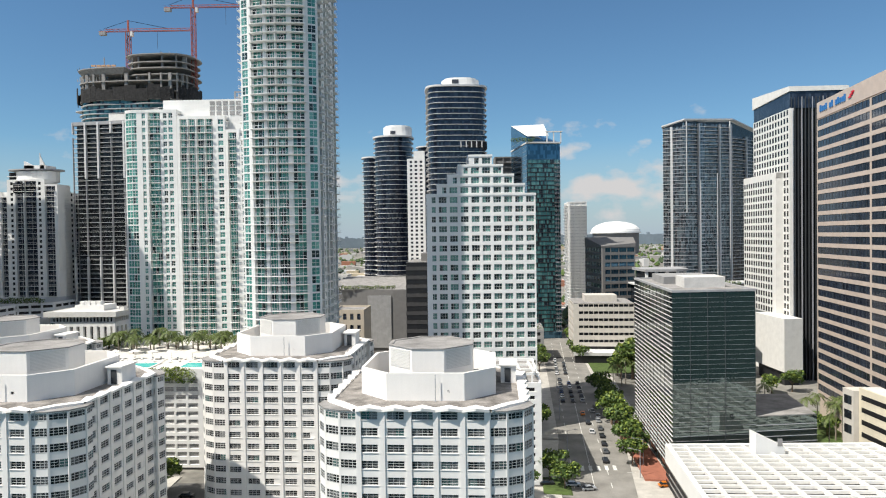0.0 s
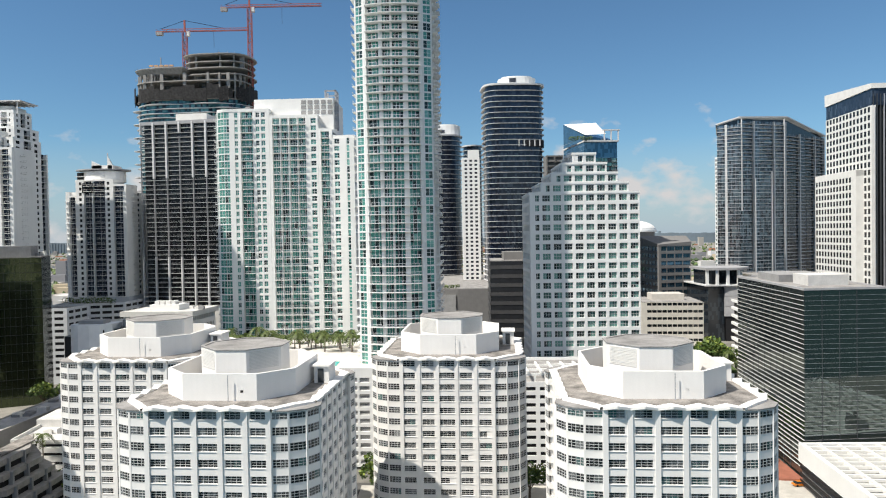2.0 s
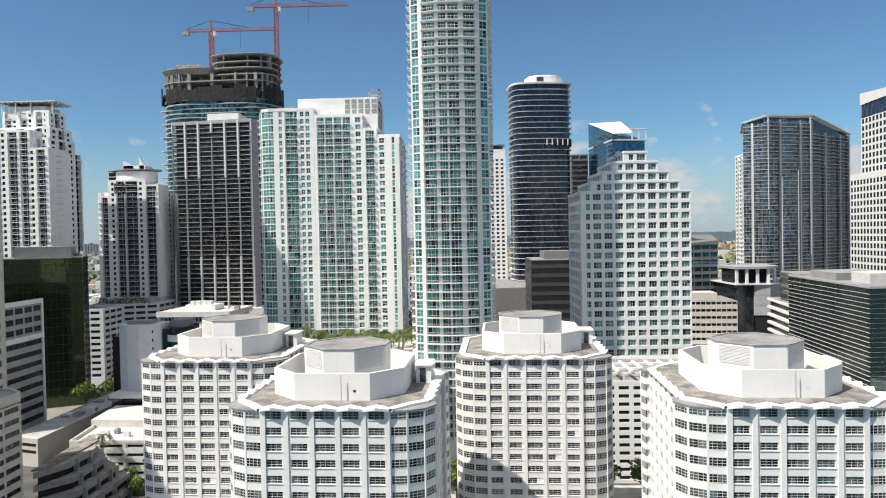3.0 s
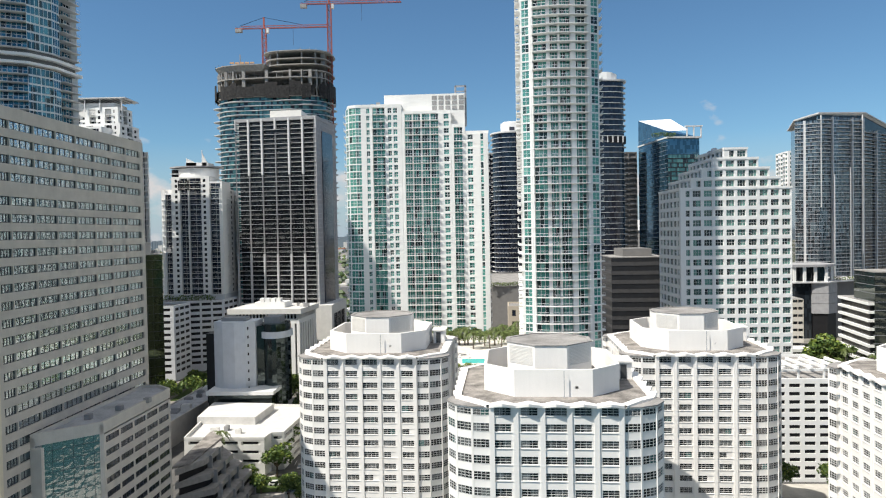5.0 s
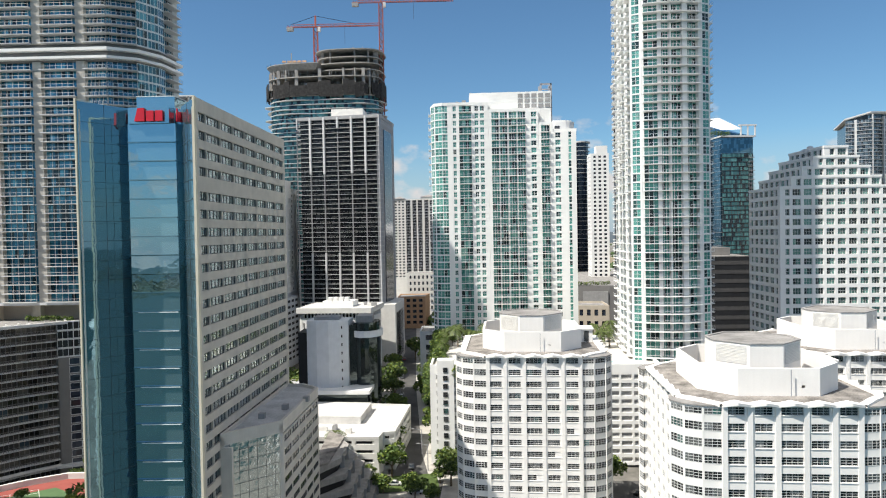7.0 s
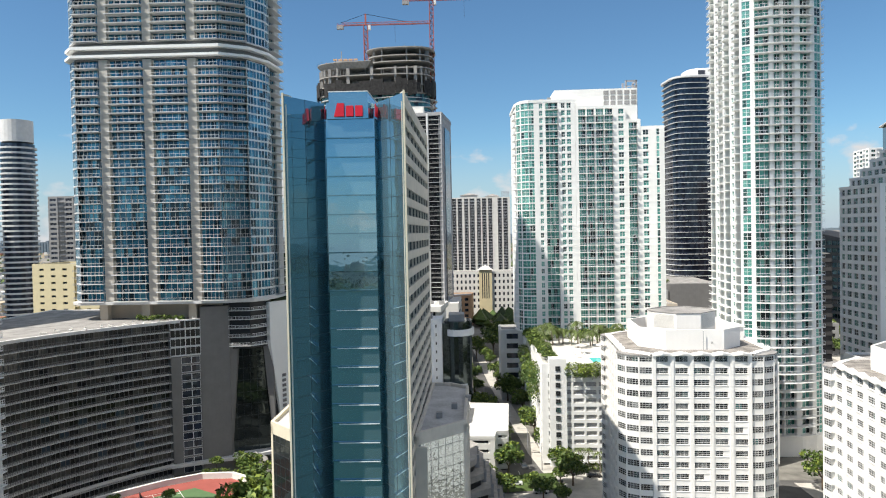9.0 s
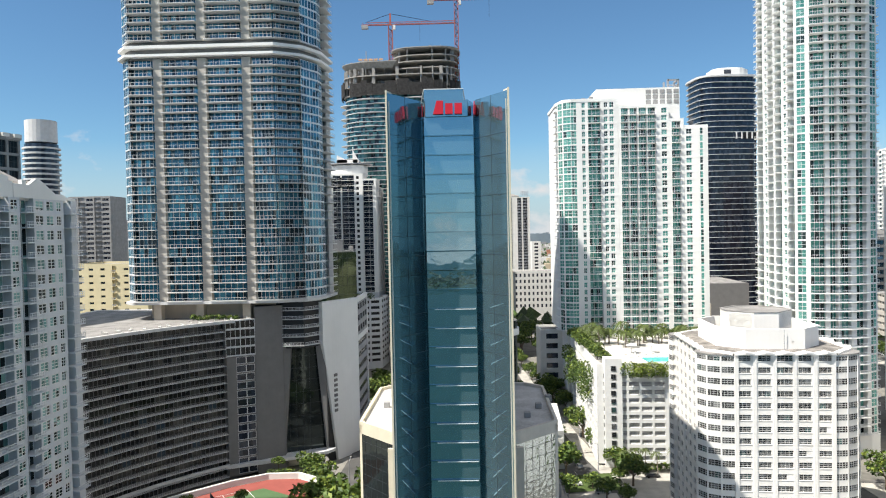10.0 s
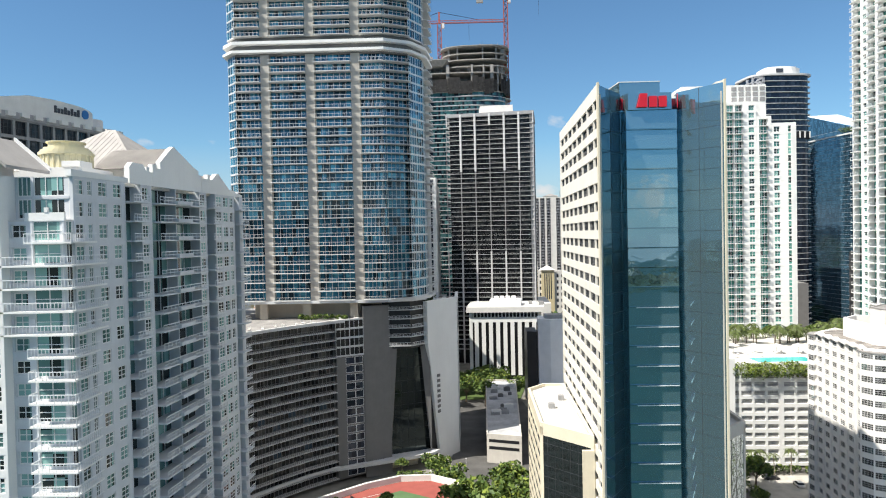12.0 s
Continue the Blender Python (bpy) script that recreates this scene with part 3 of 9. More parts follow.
    rf.ring(offset(bo, 0.1), offset(bo, -0.4), top + 5.5, top + 5.62)
    rf.prism(offset(bo, -0.4), top + 5.3, top + 5.52)
    part("machine_room_roof", rf, ROOF, room, "grey weathered roof")
    for i in (1, 7):
        lv = Geo()
        a, b = Vector(bo[i]), Vector(bo[(i + 1) % 8])
        L = (b - a).length
        d = ((b - a).x / L, (b - a).y / L)
        for r in range(13):
            lv.obox(a, d, 0.4, L - 0.4, 0.0, 0.07, top + 3.0 + r * 0.18, top + 3.1 + r * 0.18)
        part("louvre", lv, OFFWHITE, room)
    for (x, y, w, h) in ((-1.5, cy - 8.4, 0.5, 0.3), (2.6, cy - 8.6, 0.35, 0.3)):
        u = Geo()
        u.box(x, x + w, y - 0.3, y + 0.1, top + 1.0, top + 1.0 + h)
        part("wall_lamp", u, GREY, screen)
    m1 = Geo()
    m1.box(1.2, 1.28, cy - 9.4, cy - 9.32, top, top + 3.2)
    part("mast", m1, RAILG, screen)
    # small stair house on the roof
    sh = Geo()
    sh.box(9.0, 11.0, cy + 1.0, cy + 4.6, top, top + 2.3)
    sh.box(8.8, 11.2, cy + 0.7, cy + 4.8, top + 2.3, top + 2.5)
    stair = part("stair_house", sh, WHITE, e, "small white stair house")
    dr = Geo()
    dr.box(9.5, 10.3, cy + 0.93, cy + 0.99, top + 0.1, top + 2.0)
    part("door", dr, FRAMED, stair)
    for x, y in ((-4.6, cy + 1.5), (5.7, cy - 1.0), (5.6, cy + 2.0)):
        u = Geo()
        u.box(x - 0.6, x + 0.6, y - 0.5, y + 0.5, top + 0.4, top + 1.5)
        u.box(x - 0.45, x + 0.45, y - 0.35, y + 0.35, top + 1.5, top + 1.62)
        part("air_unit", u, GREY, e)
    return e


tower = white_tower()
tower.matrix_basis = at(-56.3, 78.9, 0, -4.3)
for x, y in ((-3.15, 76.6), (-81.55, 110.9), (-28.5, 108.6)):
    copy_thing(tower, at(x, y, 0, -4.3))


# ---- office tower with a mirrored front and precast sides ----
def mirror_tower():
    b = Bld("office_tower", -133, 87, "office tower with blue mirror glass front and beige precast sides", "office tower", cap=230)
    FL, FR, BR, BL = (-140.9, 87.0), (-126.0, 86.9), (-124.8, 126.6), (-139.4, 126.8)
    top = 73.2
    c = b.g("core", DARKW)
    c.prism(b.poly([(-140.2, 93.5), (-126.6, 93.4), (-125.4, 126.2), (-138.9, 126.4)]), 0, top - 1)
    # four storeys, a blind band, then the rest
    fh = 2.3
    z1, z0 = top - 1.3 - 4 * fh, 2.05
    nf = 26
    zb = z0 + nf * fh
    strips = [(".", 1.1), ("w", 2.4)] + [(".", 0.18), ("w", 4.77)] * 7 + [(".", 0.9)]
    back = [(".", 0.9)] + [("w", 4.6), (".", 0.35)] * 7 + [("w", 2.4), (".", 1.1)]
    # one precast in two tones: sunlight painted into the left side, shade into the right
    for za, n in ((z1, 4), (z0, nf)):
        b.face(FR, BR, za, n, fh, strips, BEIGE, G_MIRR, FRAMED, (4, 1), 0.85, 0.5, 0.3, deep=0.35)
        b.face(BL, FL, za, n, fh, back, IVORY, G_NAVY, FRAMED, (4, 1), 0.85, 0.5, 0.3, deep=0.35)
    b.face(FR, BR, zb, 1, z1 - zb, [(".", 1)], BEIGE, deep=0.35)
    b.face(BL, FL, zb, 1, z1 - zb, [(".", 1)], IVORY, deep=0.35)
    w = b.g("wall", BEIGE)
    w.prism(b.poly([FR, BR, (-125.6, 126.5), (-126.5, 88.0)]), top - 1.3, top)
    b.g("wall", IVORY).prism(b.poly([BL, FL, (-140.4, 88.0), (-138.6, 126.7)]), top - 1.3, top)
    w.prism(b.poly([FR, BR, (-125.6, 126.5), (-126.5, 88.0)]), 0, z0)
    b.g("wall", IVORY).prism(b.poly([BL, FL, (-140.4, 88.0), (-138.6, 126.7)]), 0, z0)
    w.prism(b.poly([(-125.2, 126.4), (-124.8, 126.9), (-139.4, 127.1), (-139.0, 126.4)]), 0, top)
    # cream corner fins
    f1 = b.g("corner_fin", CREAM)
    f1.obox(b.loc(FR), (0, 1), -0.35, 0.3, -0.1, 0.12, 0, top + 0.02)
    f1.obox(b.loc(FL), (0, 1), -0.35, 0.3, -0.12, 0.1, 0, top + 0.02)
    # slanted mirror panels running back to the recess, and the stepped bay
    L1, L2 = (-140.75, 86.9), (-136.9, 92.6)
    R1, R2 = (-126.15, 86.8), (-129.9, 92.5)

    def pan(p, q, z1, m, name="mirror_panel", rows=29):
        p, q = Vector(b.loc(p)), Vector(b.loc(q))
        L = (q - p).length
        d = ((q - p).x / L, (q - p).y / L)
        gg = b.g(name, [m, FRAMED])
        gg.obox(p, d, 0, L, -0.3, 0, 0, z1, 0)
        n = max(1, round(L / 3.5))
        for i in range(1, n):
            gg.obox(p, d, L * i / n - 0.02, L * i / n + 0.02, 0, 0.02, 0, z1, 1)
        for r in range(1, rows):
            gg.obox(p, d, 0, L, 0, 0.02, z1 * r / rows, z1 * r / rows + 0.035, 1)
    # right panel takes the lighter tint, painted in to lift its twice-bounced reflection
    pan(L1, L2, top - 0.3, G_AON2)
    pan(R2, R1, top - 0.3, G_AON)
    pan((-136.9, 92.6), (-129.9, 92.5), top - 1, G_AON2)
    # the bay: storeys lapped like shingles, each a little further out at its foot
    bay = [(-136.5, 91.3), (-130.2, 91.3), (-129.8, 92.7), (-136.9, 92.7)]
    for i in range(40):
        zt = top - 2.6 - i * 2.48
        zb = max(0, zt - 2.48)
        gg = Geo()
        lo, hi = b.poly(bay), b.poly(bay)
        lo = [(x + (0.02 if k in (1,) else -0.02 if k == 0 else 0), y - (0.03 if k < 2 else 0)) for k, (x, y) in enumerate(lo)]
        vs = [(x, y, zb) for x, y in lo] + [(x, y, zt) for x, y in hi]
        gg.add(vs, [(0, 1, 5, 4), (1, 2, 6, 5), (3, 0, 4, 7)], 0)
        gg.add(vs, [(3, 2, 1, 0), (4, 5, 6, 7)], 1)
        storey = part("bay_storey", gg, [G_AON, RAILG], b.e, "lapped blue mirror glass storey")
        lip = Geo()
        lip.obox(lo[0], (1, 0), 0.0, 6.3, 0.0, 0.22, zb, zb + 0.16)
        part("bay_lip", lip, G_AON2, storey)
        if i > 8:
            lg = Geo()
            lg.obox(lo[0], (1, 0), 0.9, 6.2, 0.18, 0.26, zb - 0.05, zb + 0.05)
            part("sill_flashing", lg, RAIL, storey)
        if zb == 0:
            break
    cr = b.g("crown", G_AON)
    cr.prism(b.poly([(-136.3, 91.0), (-130.9, 91.0), (-129.9, 94), (-137.0, 94)]), top - 2.6, top - 0.5)
    cr.prism(b.poly([(-136.6, 94.2), (-131.4, 94.2), (-131.0, 104), (-137.5, 104)]), top - 1, top + 1.5)
    tr = b.g("crown_trim", SLABW)
    tr.prism(b.poly([(-136.65, 94.15), (-131.35, 94.15), (-130.95, 104.05), (-137.55, 104.05)]), top + 1.5, top + 1.62)
    b.g("roof_house", SLABG).prism(b.poly([(-137, 104.2), (-130.4, 104.2), (-130.4, 114), (-137, 114)]), top - 0.9, top - 0.1)
    b.g("roof", ROOF).prism(b.poly([(-140, 94), (-126.5, 94), (-125.4, 126), (-139, 126)]), top - 1, top - 0.9)
    # red signs on the bay head and at its corner: a leaning block and two lower ones
    for o, d, f in (((-135.3, 90.9), (1, 0), 1.0), ((-136.9, 92.9), (0.3, -0.95), 0.2), ((-130.12, 91.3), (0.27, 0.96), 0.3)):
        s = Geo()
        lo = b.loc(o)
        n = (d[1], -d[0])
        for x0, x1, z1, lean in ((0.0, 1.3, 1.7, 0.45), (1.55, 2.5, 1.35, 0.0), (2.75, 3.7, 1.35, 0.0)):
            vs = []
            for dep in (0.0, 0.3 if f == 1.0 else 0.08):
                for u, z in ((x0, 0.0), (x1, 0.0), (x1, z1), (x0 + lean, z1)):
                    vs.append((lo[0] + d[0] * u * f + n[0] * dep, lo[1] + d[1] * u * f + n[1] * dep, top - 2.35 + z))
            s.add(vs, [(3, 2, 1, 0), (4, 5, 6, 7), (0, 1, 5, 4), (1, 2, 6, 5), (2, 3, 7, 6), (3, 0, 4, 7)], 0)
        part("sign", s, SIGNRED, b.e, "plain red sign blocks")
    b.done()

    # hexagonal wings at the foot on either side
    def wing(pts, glassy, lab, roofm, wallm):
        w = Bld("podium_wing", pts[0][0], pts[0][1], lab, "podium")
        P = w.poly(pts)
        zt = 28.6
        w.g("core", DARKW).prism(offset(P, -1.2), 0, zt - 0.2)
        w.g("roof", roofm).prism(offset(P, -0.3), zt - 0.2, zt)
        w.g("parapet", wallm).ring(P, offset(P, -0.45), zt - 1.2, zt + 0.5)
        for i, (p, q) in enumerate(zip(pts, pts[1:] + pts[:1])):
            L = (Vector(q) - Vector(p)).length
            if i in glassy:
                pp, d = Vector(w.loc(p)), (Vector(q) - Vector(p)) / L
                gl = w.g("mirror_wall", [G_BLK if wallm is CREAM else G_MIRR, FRAMED])
                gl.obox(pp, d, 0.5, L - 0.5, -0.4, -0.05, 0, zt - 1.2, 0)
                for k in range(1, 18):
                    gl.obox(pp, d, 0.5, L - 0.5, -0.05, -0.02, k * 1.55, k * 1.55 + 0.05, 1)
                for k in range(1, 7):
                    gl.obox(pp, d, L * k / 7 - 0.02, L * k / 7 + 0.02, -0.05, -0.02, 0, zt - 1.2, 1)
                w.g("parapet", wallm).obox(pp, d, 0, 0.55, -0.5, 0, 0, zt)
                w.g("parapet", wallm).obox(pp, d, L - 0.55, L, -0.5, 0, 0, zt)
            elif L > 8:
                n = max(2, round(L / 4.5))
                w.face(p, q, 0.5, 13, 2.05, [(".", 0.6)] + [("w", 4.0), (".", 0.5)] * n + [(".", 0.2)], wallm, G_NAVY, FRAMED, (3, 1), 1.0, 0.5, 0.12)
        for k in range(3):
            u = w.g("roof_unit", GREY)
            u.box(2.5 + k * 2.2, 3.4 + k * 2.2, 9 + 5 * k, 10 + 5 * k, zt, zt + 0.8)
        w.done()
    wing([(-125.8, 92.7), (-118.9, 98.9), (-118.2, 120.4), (-121.2, 123.2), (-124.6, 123.3)], (0,), "beige office wing with a mirror wall and flat grey roof", ROOFL, BEIGE2)
    wing([(-147.0, 99.6), (-140.8, 92.8), (-139.8, 124.0), (-143.5, 124.2), (-146.5, 120.6)], (0,), "cream office wing with a dark glass wall and white roof", ROOFW, CREAM)


mirror_tower()


# ---- stepped white office building ----
def stepped_building():
    b = Bld("stepped_office", -5.4, 190, "white stepped office building with square greenish windows", "office building", cap=220)
    x0, x1, y0, y1 = -5.2, 25.2, 189.5, 209.0
    fh, nf, base = 2.7, 23, 4.2
    sh = base + nf * fh
    c = b.g("core", WHITE2)
    c.prism(b.poly([(x0 + 1, y0 + 1), (x1 - 1, y0 + 1), (x1 - 1, y1 - 1), (x0 + 1, y1 - 1)]), 0, sh - 0.3)
    b.g("wall", WHITE2).prism(b.poly([(x0, y0), (x1, y0), (x1, y1), (x0, y1)]), 0, base)
    strips = [(".", 0.4)] + [("w", 2.2), (".", 0.8)] * 10
    strips[-1] = (".", 0.4)
    kw = dict(grid=(3, 2), sill=0.64, head=0.36, rec=0.35)
    b.face((x0, y0), (x1, y0), base, nf, fh, strips, WHITE2, G_STEP, FRAMEG, **kw)
    side = [(".", 0.4)] + [("w", 2.2), (".", 0.8)] * 6
    side[-1] = (".", 0.4)
    b.face((x0, y1), (x0, y0), base, nf, fh, side, WHITE2, G_STEP, FRAMEG, **kw)
    w = b.g("wall", WHITE2)
    w.prism(b.poly([(x1 - 1.5, y0 + 1.4), (x1 - 0.03, y0 + 1.4), (x1 - 0.03, y1), (x1 - 1.5, y1)]), base, sh)
    w.prism(b.poly([(x0 + 0.1, y1 - 1), (x1 - 1.6, y1 - 1), (x1 - 1.6, y1 - 0.02), (x0 + 0.1, y1 - 0.02)]), base, sh)
    for k in range(1, 5):
        a, z = k * 3.0, sh + (k - 1) * fh
        nb = 10 - 2 * k
        st = [(".", 0.4)] + [("w", 2.2), (".", 0.8)] * nb
        st[-1] = (".", 0.4)
        b.face((x0 + a, y0), (x1 - a, y0), z, 1, fh, st, WHITE2, G_STEP, FRAMEG, **kw)
        b.face((x0 + a, y1), (x0 + a, y0), z, 1, fh, side, WHITE2, G_STEP, FRAMEG, **kw)
        c.prism(b.poly([(x0 + a + 1, y0 + 1), (x1 - a - 1, y0 + 1), (x1 - a - 1, y1 - 1), (x0 + a + 1, y1 - 1)]), z - 0.3, z + fh - 0.3)
        w.prism(b.poly([(x1 - a - 1, y0 + 1.4), (x1 - a - 0.03, y0 + 1.4), (x1 - a - 0.03, y1), (x1 - a - 1, y1)]), z, z + fh)
        w.prism(b.poly([(x0 + a + 0.1, y1 - 1), (x1 - a - 1.1, y1 - 1), (x1 - a - 1.1, y1 - 0.02), (x0 + a + 0.1, y1 - 0.02)]), z, z + fh)
    for k in range(5):
        a, z = k * 3.0, sh + k * fh
        P = b.poly([(x0 + a, y0), (x1 - a, y0), (x1 - a, y1), (x0 + a, y1)])
        b.g("roof", ROOFW).prism(offset(P, -0.3), z - 0.35, z + 0.02)
        b.g("parapet", WHITE2).ring(offset(P, 0.12), offset(P, -0.3), z - 0.1, z + 0.5)
    b.done()


stepped_building()


# ---- tall white and teal round-fronted tower ----
def tall_tower():
    b = Bld("round_condo_tower", -40.6, 182, "tall white condominium tower with curved balconies and teal glass", "apartment tower", cap=240)
    fh, nf, z0 = 2.14, 69, 5.0
    body = [(-9.8, -11.8), (-7.4, -13.0), (-3.2, -14.1), (3.2, -14.1), (7.0, -13.3), (9.4, -12.2), (9.9, -2), (10.3, 9.5), (5, 15), (-3, 15.5), (-7.4, 14.5), (-8.9, 1)]
    n = len(body)
    b.g("core", WHITE2).prism(offset(body, -1.4), 0, z0 + nf * fh)
    b.g("wall", WHITE2).prism(offset(body, 0.4), 0, z0)
    wall = b.g("wall", WHITE2)

    def P(i):
        p = body[i % n]
        return (p[0] - 40.6, p[1] + 182)
    # glass corners left and right of the curved front; balconies over the front
    b.face(P(0), P(1), z0, nf, fh, [(".", 0.4), ("g", 2.2), (".", 0.5)], WHITE2, G_TEAL, FRAMEW, (2, 2))
    b.face(P(4), P(5), z0, nf, fh, [(".", 0.35), ("g", 2.4), (".", 0.35)], WHITE2, G_TEAL, FRAMEW, (2, 2))
    kw = dict(slab=WHITE2, rail=RAIL, bpane=G_TEAL, out=1.0, bars=3, railglass=None)
    b.face(P(1), P(2), z0, nf, fh, [(".", 0.5), ("b", 3.2), (".", 0.6)], WHITE2, G_TEAL, FRAMEW, **kw)
    b.face(P(2), P(3), z0, nf, fh, [(".", 0.3), ("b", 1.8), (".", 0.4), ("b", 2.4), (".", 1.0)], WHITE2, G_TEAL, FRAMEW, **kw)
    b.face(P(3), P(4), z0, nf, fh, [(".", 0.2), ("b", 2.9), (".", 0.8)], WHITE2, G_TEAL, FRAMEW, **kw)
    for i, j in ((5, 6), (6, 7), (10, 11), (11, 12)):
        b.face(P(i), P(j), z0, nf, fh, [(".", 0.6), ("b", 2.6), (".", 0.7), ("w", 1.3), (".", 0.7), ("b", 2.4), (".", 0.4)], WHITE2, G_TEAL, FRAMEW, (1, 2), **kw)
    wall.prism([body[7], body[8], body[9], body[10]], z0, z0 + nf * fh)
    # rounded floor edge that runs on past the balconies
    lip = Geo()
    front = [(-7.2, -12.4), (-7.1, -13.9), (-3.4, -15.1), (0, -15.4), (3.4, -15.1), (6.6, -14.2), (6.8, -12.8)]
    lip.prism(front, 0, 0.13)
    me = lip.mesh("floor_edge", [WHITE2])
    for f in range(nf):
        ob = new("floor_edge", me)
        ob.parent, ob.location = b.e, (0, 0, (z0 + f * fh - 0.02) * U)
    b.g("roof", ROOFW).prism(body, z0 + nf * fh, z0 + nf * fh + 1)
    b.done()


tall_tower()


# ---- white and teal condominium slab ----
def teal_condo():
    b = Bld("teal_condo", -99, 212, "white condominium tower with teal glass bays and many balconies", "apartment tower", cap=250)
    fh, z0 = 2.19, 24.6
    nf = 32
    top = z0 + nf * fh     # 94.7
    A, B_, C = (-97.2, 212.2), (-63.4, 211.2), (-56.5, 210.4)
    b.g("core", WHITE2).prism(b.poly([(-98.8, 215.4), (-83, 213.8), (-83, 236), (-98.6, 236)]), 0, top - 0.4)
    b.g("core", WHITE2).prism(b.poly([(-83, 213.9), (-67.8, 213.5), (-67.8, 236), (-83, 236)]), 0, top - fh - 0.4)
    b.g("core", WHITE2).prism(b.poly([(-67.8, 213.5), (-63.4, 213.3), (-63.4, 236), (-67.8, 236)]), 0, top - 3 * fh - 0.4)
    low = z0 + 28 * fh
    b.g("core", WHITE2).prism(b.poly([(-63.4, 212.5), (-57.2, 212.3), (-57, 236), (-63.4, 236)]), 0, low - 0.3)
    kw = dict(slab=WHITE2, rail=RAIL, bpane=G_TEAL, out=0.7, bars=3, grid=(2, 2), sill=0.5, head=0.3, railglass=None)
    # rounded left corner: glass and curved balconies
    b.face((-101.0, 220), (-100.8, 215.6), z0, nf, fh, [("b", 4)], WHITE2, G_TEAL, FRAMEW, **kw)
    b.face((-100.8, 215.6), (-99.7, 213.4), z0, nf, fh, [(".", 0.2), ("g", 2)], WHITE2, G_TEAL, FRAMEW, **kw)
    b.face((-99.7, 213.4), A, z0, nf, fh, [(".", 0.3), ("g", 2.6)], WHITE2, G_TEAL, FRAMEW, **kw)
    M1, M2 = (-83.0, 211.9), (-67.8, 211.4)
    b.face(A, M1, z0, nf, fh, [("g", 1.6), (".", 1.5), ("w", 1.0), (".", 0.8), ("b", 3.6), (".", 0.9), ("w", 1.1), (".", 0.5), ("w", 1.2), (".", 1.2)], WHITE2, G_TEAL, FRAMEW, **kw)
    b.face(M1, M2, z0, nf - 1, fh, [(".", 0.8), ("b", 1.9), (".", 0.3), ("b", 1.9), (".", 0.4), ("b", 2.0), (".", 0.3), ("b", 2.0), (".", 1.4), ("w", 1.4), (".", 0.5)], WHITE2, G_TEAL, FRAMEW, **kw)
    b.face(M2, B_, z0, nf - 3, fh, [(".", 0.7), ("b", 2.2), (".", 0.8)], WHITE2, G_TEAL, FRAMEW, **kw)
    b.face(B_, C, z0, 28, fh, [(".", 0.5), ("w", 1.3), (".", 1.8), ("g", 1.7), (".", 0.2)], WHITE2, G_TEAL, FRAMEW, **kw)
    b.face(C, (-56.2, 236), z0, 28, fh, [(".", 1.0), ("w", 1.2), (".", 2), ("b", 3), (".", 2), ("w", 1.2), (".", 3), ("b", 3), (".", 2)], WHITE2, G_TEAL, FRAMEW, **kw)
    w = b.g("wall", WHITE2)
    w.prism(b.poly([(-101.0, 219), (-99.7, 213.4), (-97.2, 212.1), (-83, 211.9), (-83, 236), (-101.0, 236)]), top, top + 0.9)
    w.prism(b.poly([(-83, 212.0), (-67.8, 211.5), (-67.8, 236), (-83, 236)]), top - fh, top - fh + 0.9)
    w.prism(b.poly([(-67.8, 211.5), (-63.4, 211.35), (-63.4, 236), (-67.8, 236)]), top - 3 * fh, top - 3 * fh + 0.9)
    w.prism(b.poly([(-63.4, 211.4), (-56.3, 210.9), (-56.1, 236), (-63.4, 236)]), low, low + 0.9)
    w.prism(b.poly([(-100.7, 219.6), (-98.8, 216), (-95, 236), (-100.7, 236)]), z0, top)
    # taller front bays and the roof block with its grid of openings
    w.prism(b.poly([(-88.6, 215.8), (-63.4, 214.8), (-63.2, 233), (-88.4, 233)]), top - 3 * fh, top + 4.4)
    gr = b.g("roof_grid", GREY)
    for r in range(3):
        for k in range(5):
            gr.obox(b.loc((-73.6 + k * 2.1, 215.15 - k * 0.08)), (1, -0.04), 0, 1.5, -0.3, 0.06, top - 0.6 + r * 1.6, top + 0.6 + r * 1.6)
    fr = b.g("roof_frame", RAILG)
    for x in (-66.2, -63.0):
        for y in (5.0, 9.0):
            fr.box(x + 99 - 0.28, x + 99 + 0.28, y, y + 0.5, top - 5, top + 7.2)
    for z, h in ((top + 6.8, 0.5), (top + 5.3, 0.3), (top + 3.0, 0.3), (top + 0.5, 0.3), (top - 2.0, 0.3)):
        fr.box(-66.2 + 99, -63.0 + 99, 5, 5.4, z, z + h)
        fr.box(-63.2 + 99, -62.8 + 99, 5, 9.4, z, z + h)
    for x, y in ((-93, 217), (-91, 214.5)):
        u = b.g("roof_unit", GREY)
        u.box(x + 99, x + 100.2, y - 212, y - 210.8, top + 0.9, top + 2.0)
    b.done()

    # the garage podium under it, with the pool deck on its roof
    p = Bld("pool_podium", -100, 163, "white garage podium with louvred openings under a planted pool deck", "parking garage", cap=180)
    PP = [(-100.3, 163.5), (-46, 160.8), (-44, 206), (-98.5, 211)]
    zt = 23.6
    p.g("core", MIDGREY).prism(offset(p.poly(PP), -0.8), 0, zt - 0.3)
    p.g("deck", DECKP).prism(offset(p.poly(PP), -0.2), zt - 0.3, zt)
    par = p.poly(PP)
    p.g("parapet", WHITE2).ring(par, offset(par, -0.5), zt - 1.6, zt + 0.7)
    st = [(".", 1.2), ("w", 1.3), (".", 1.6)] + [("w", 2.3), (".", 0.45), ("w", 2.3), (".", 0.45), ("w", 2.3), (".", 0.45), ("w", 2.3), (".", 1.1)] * 4
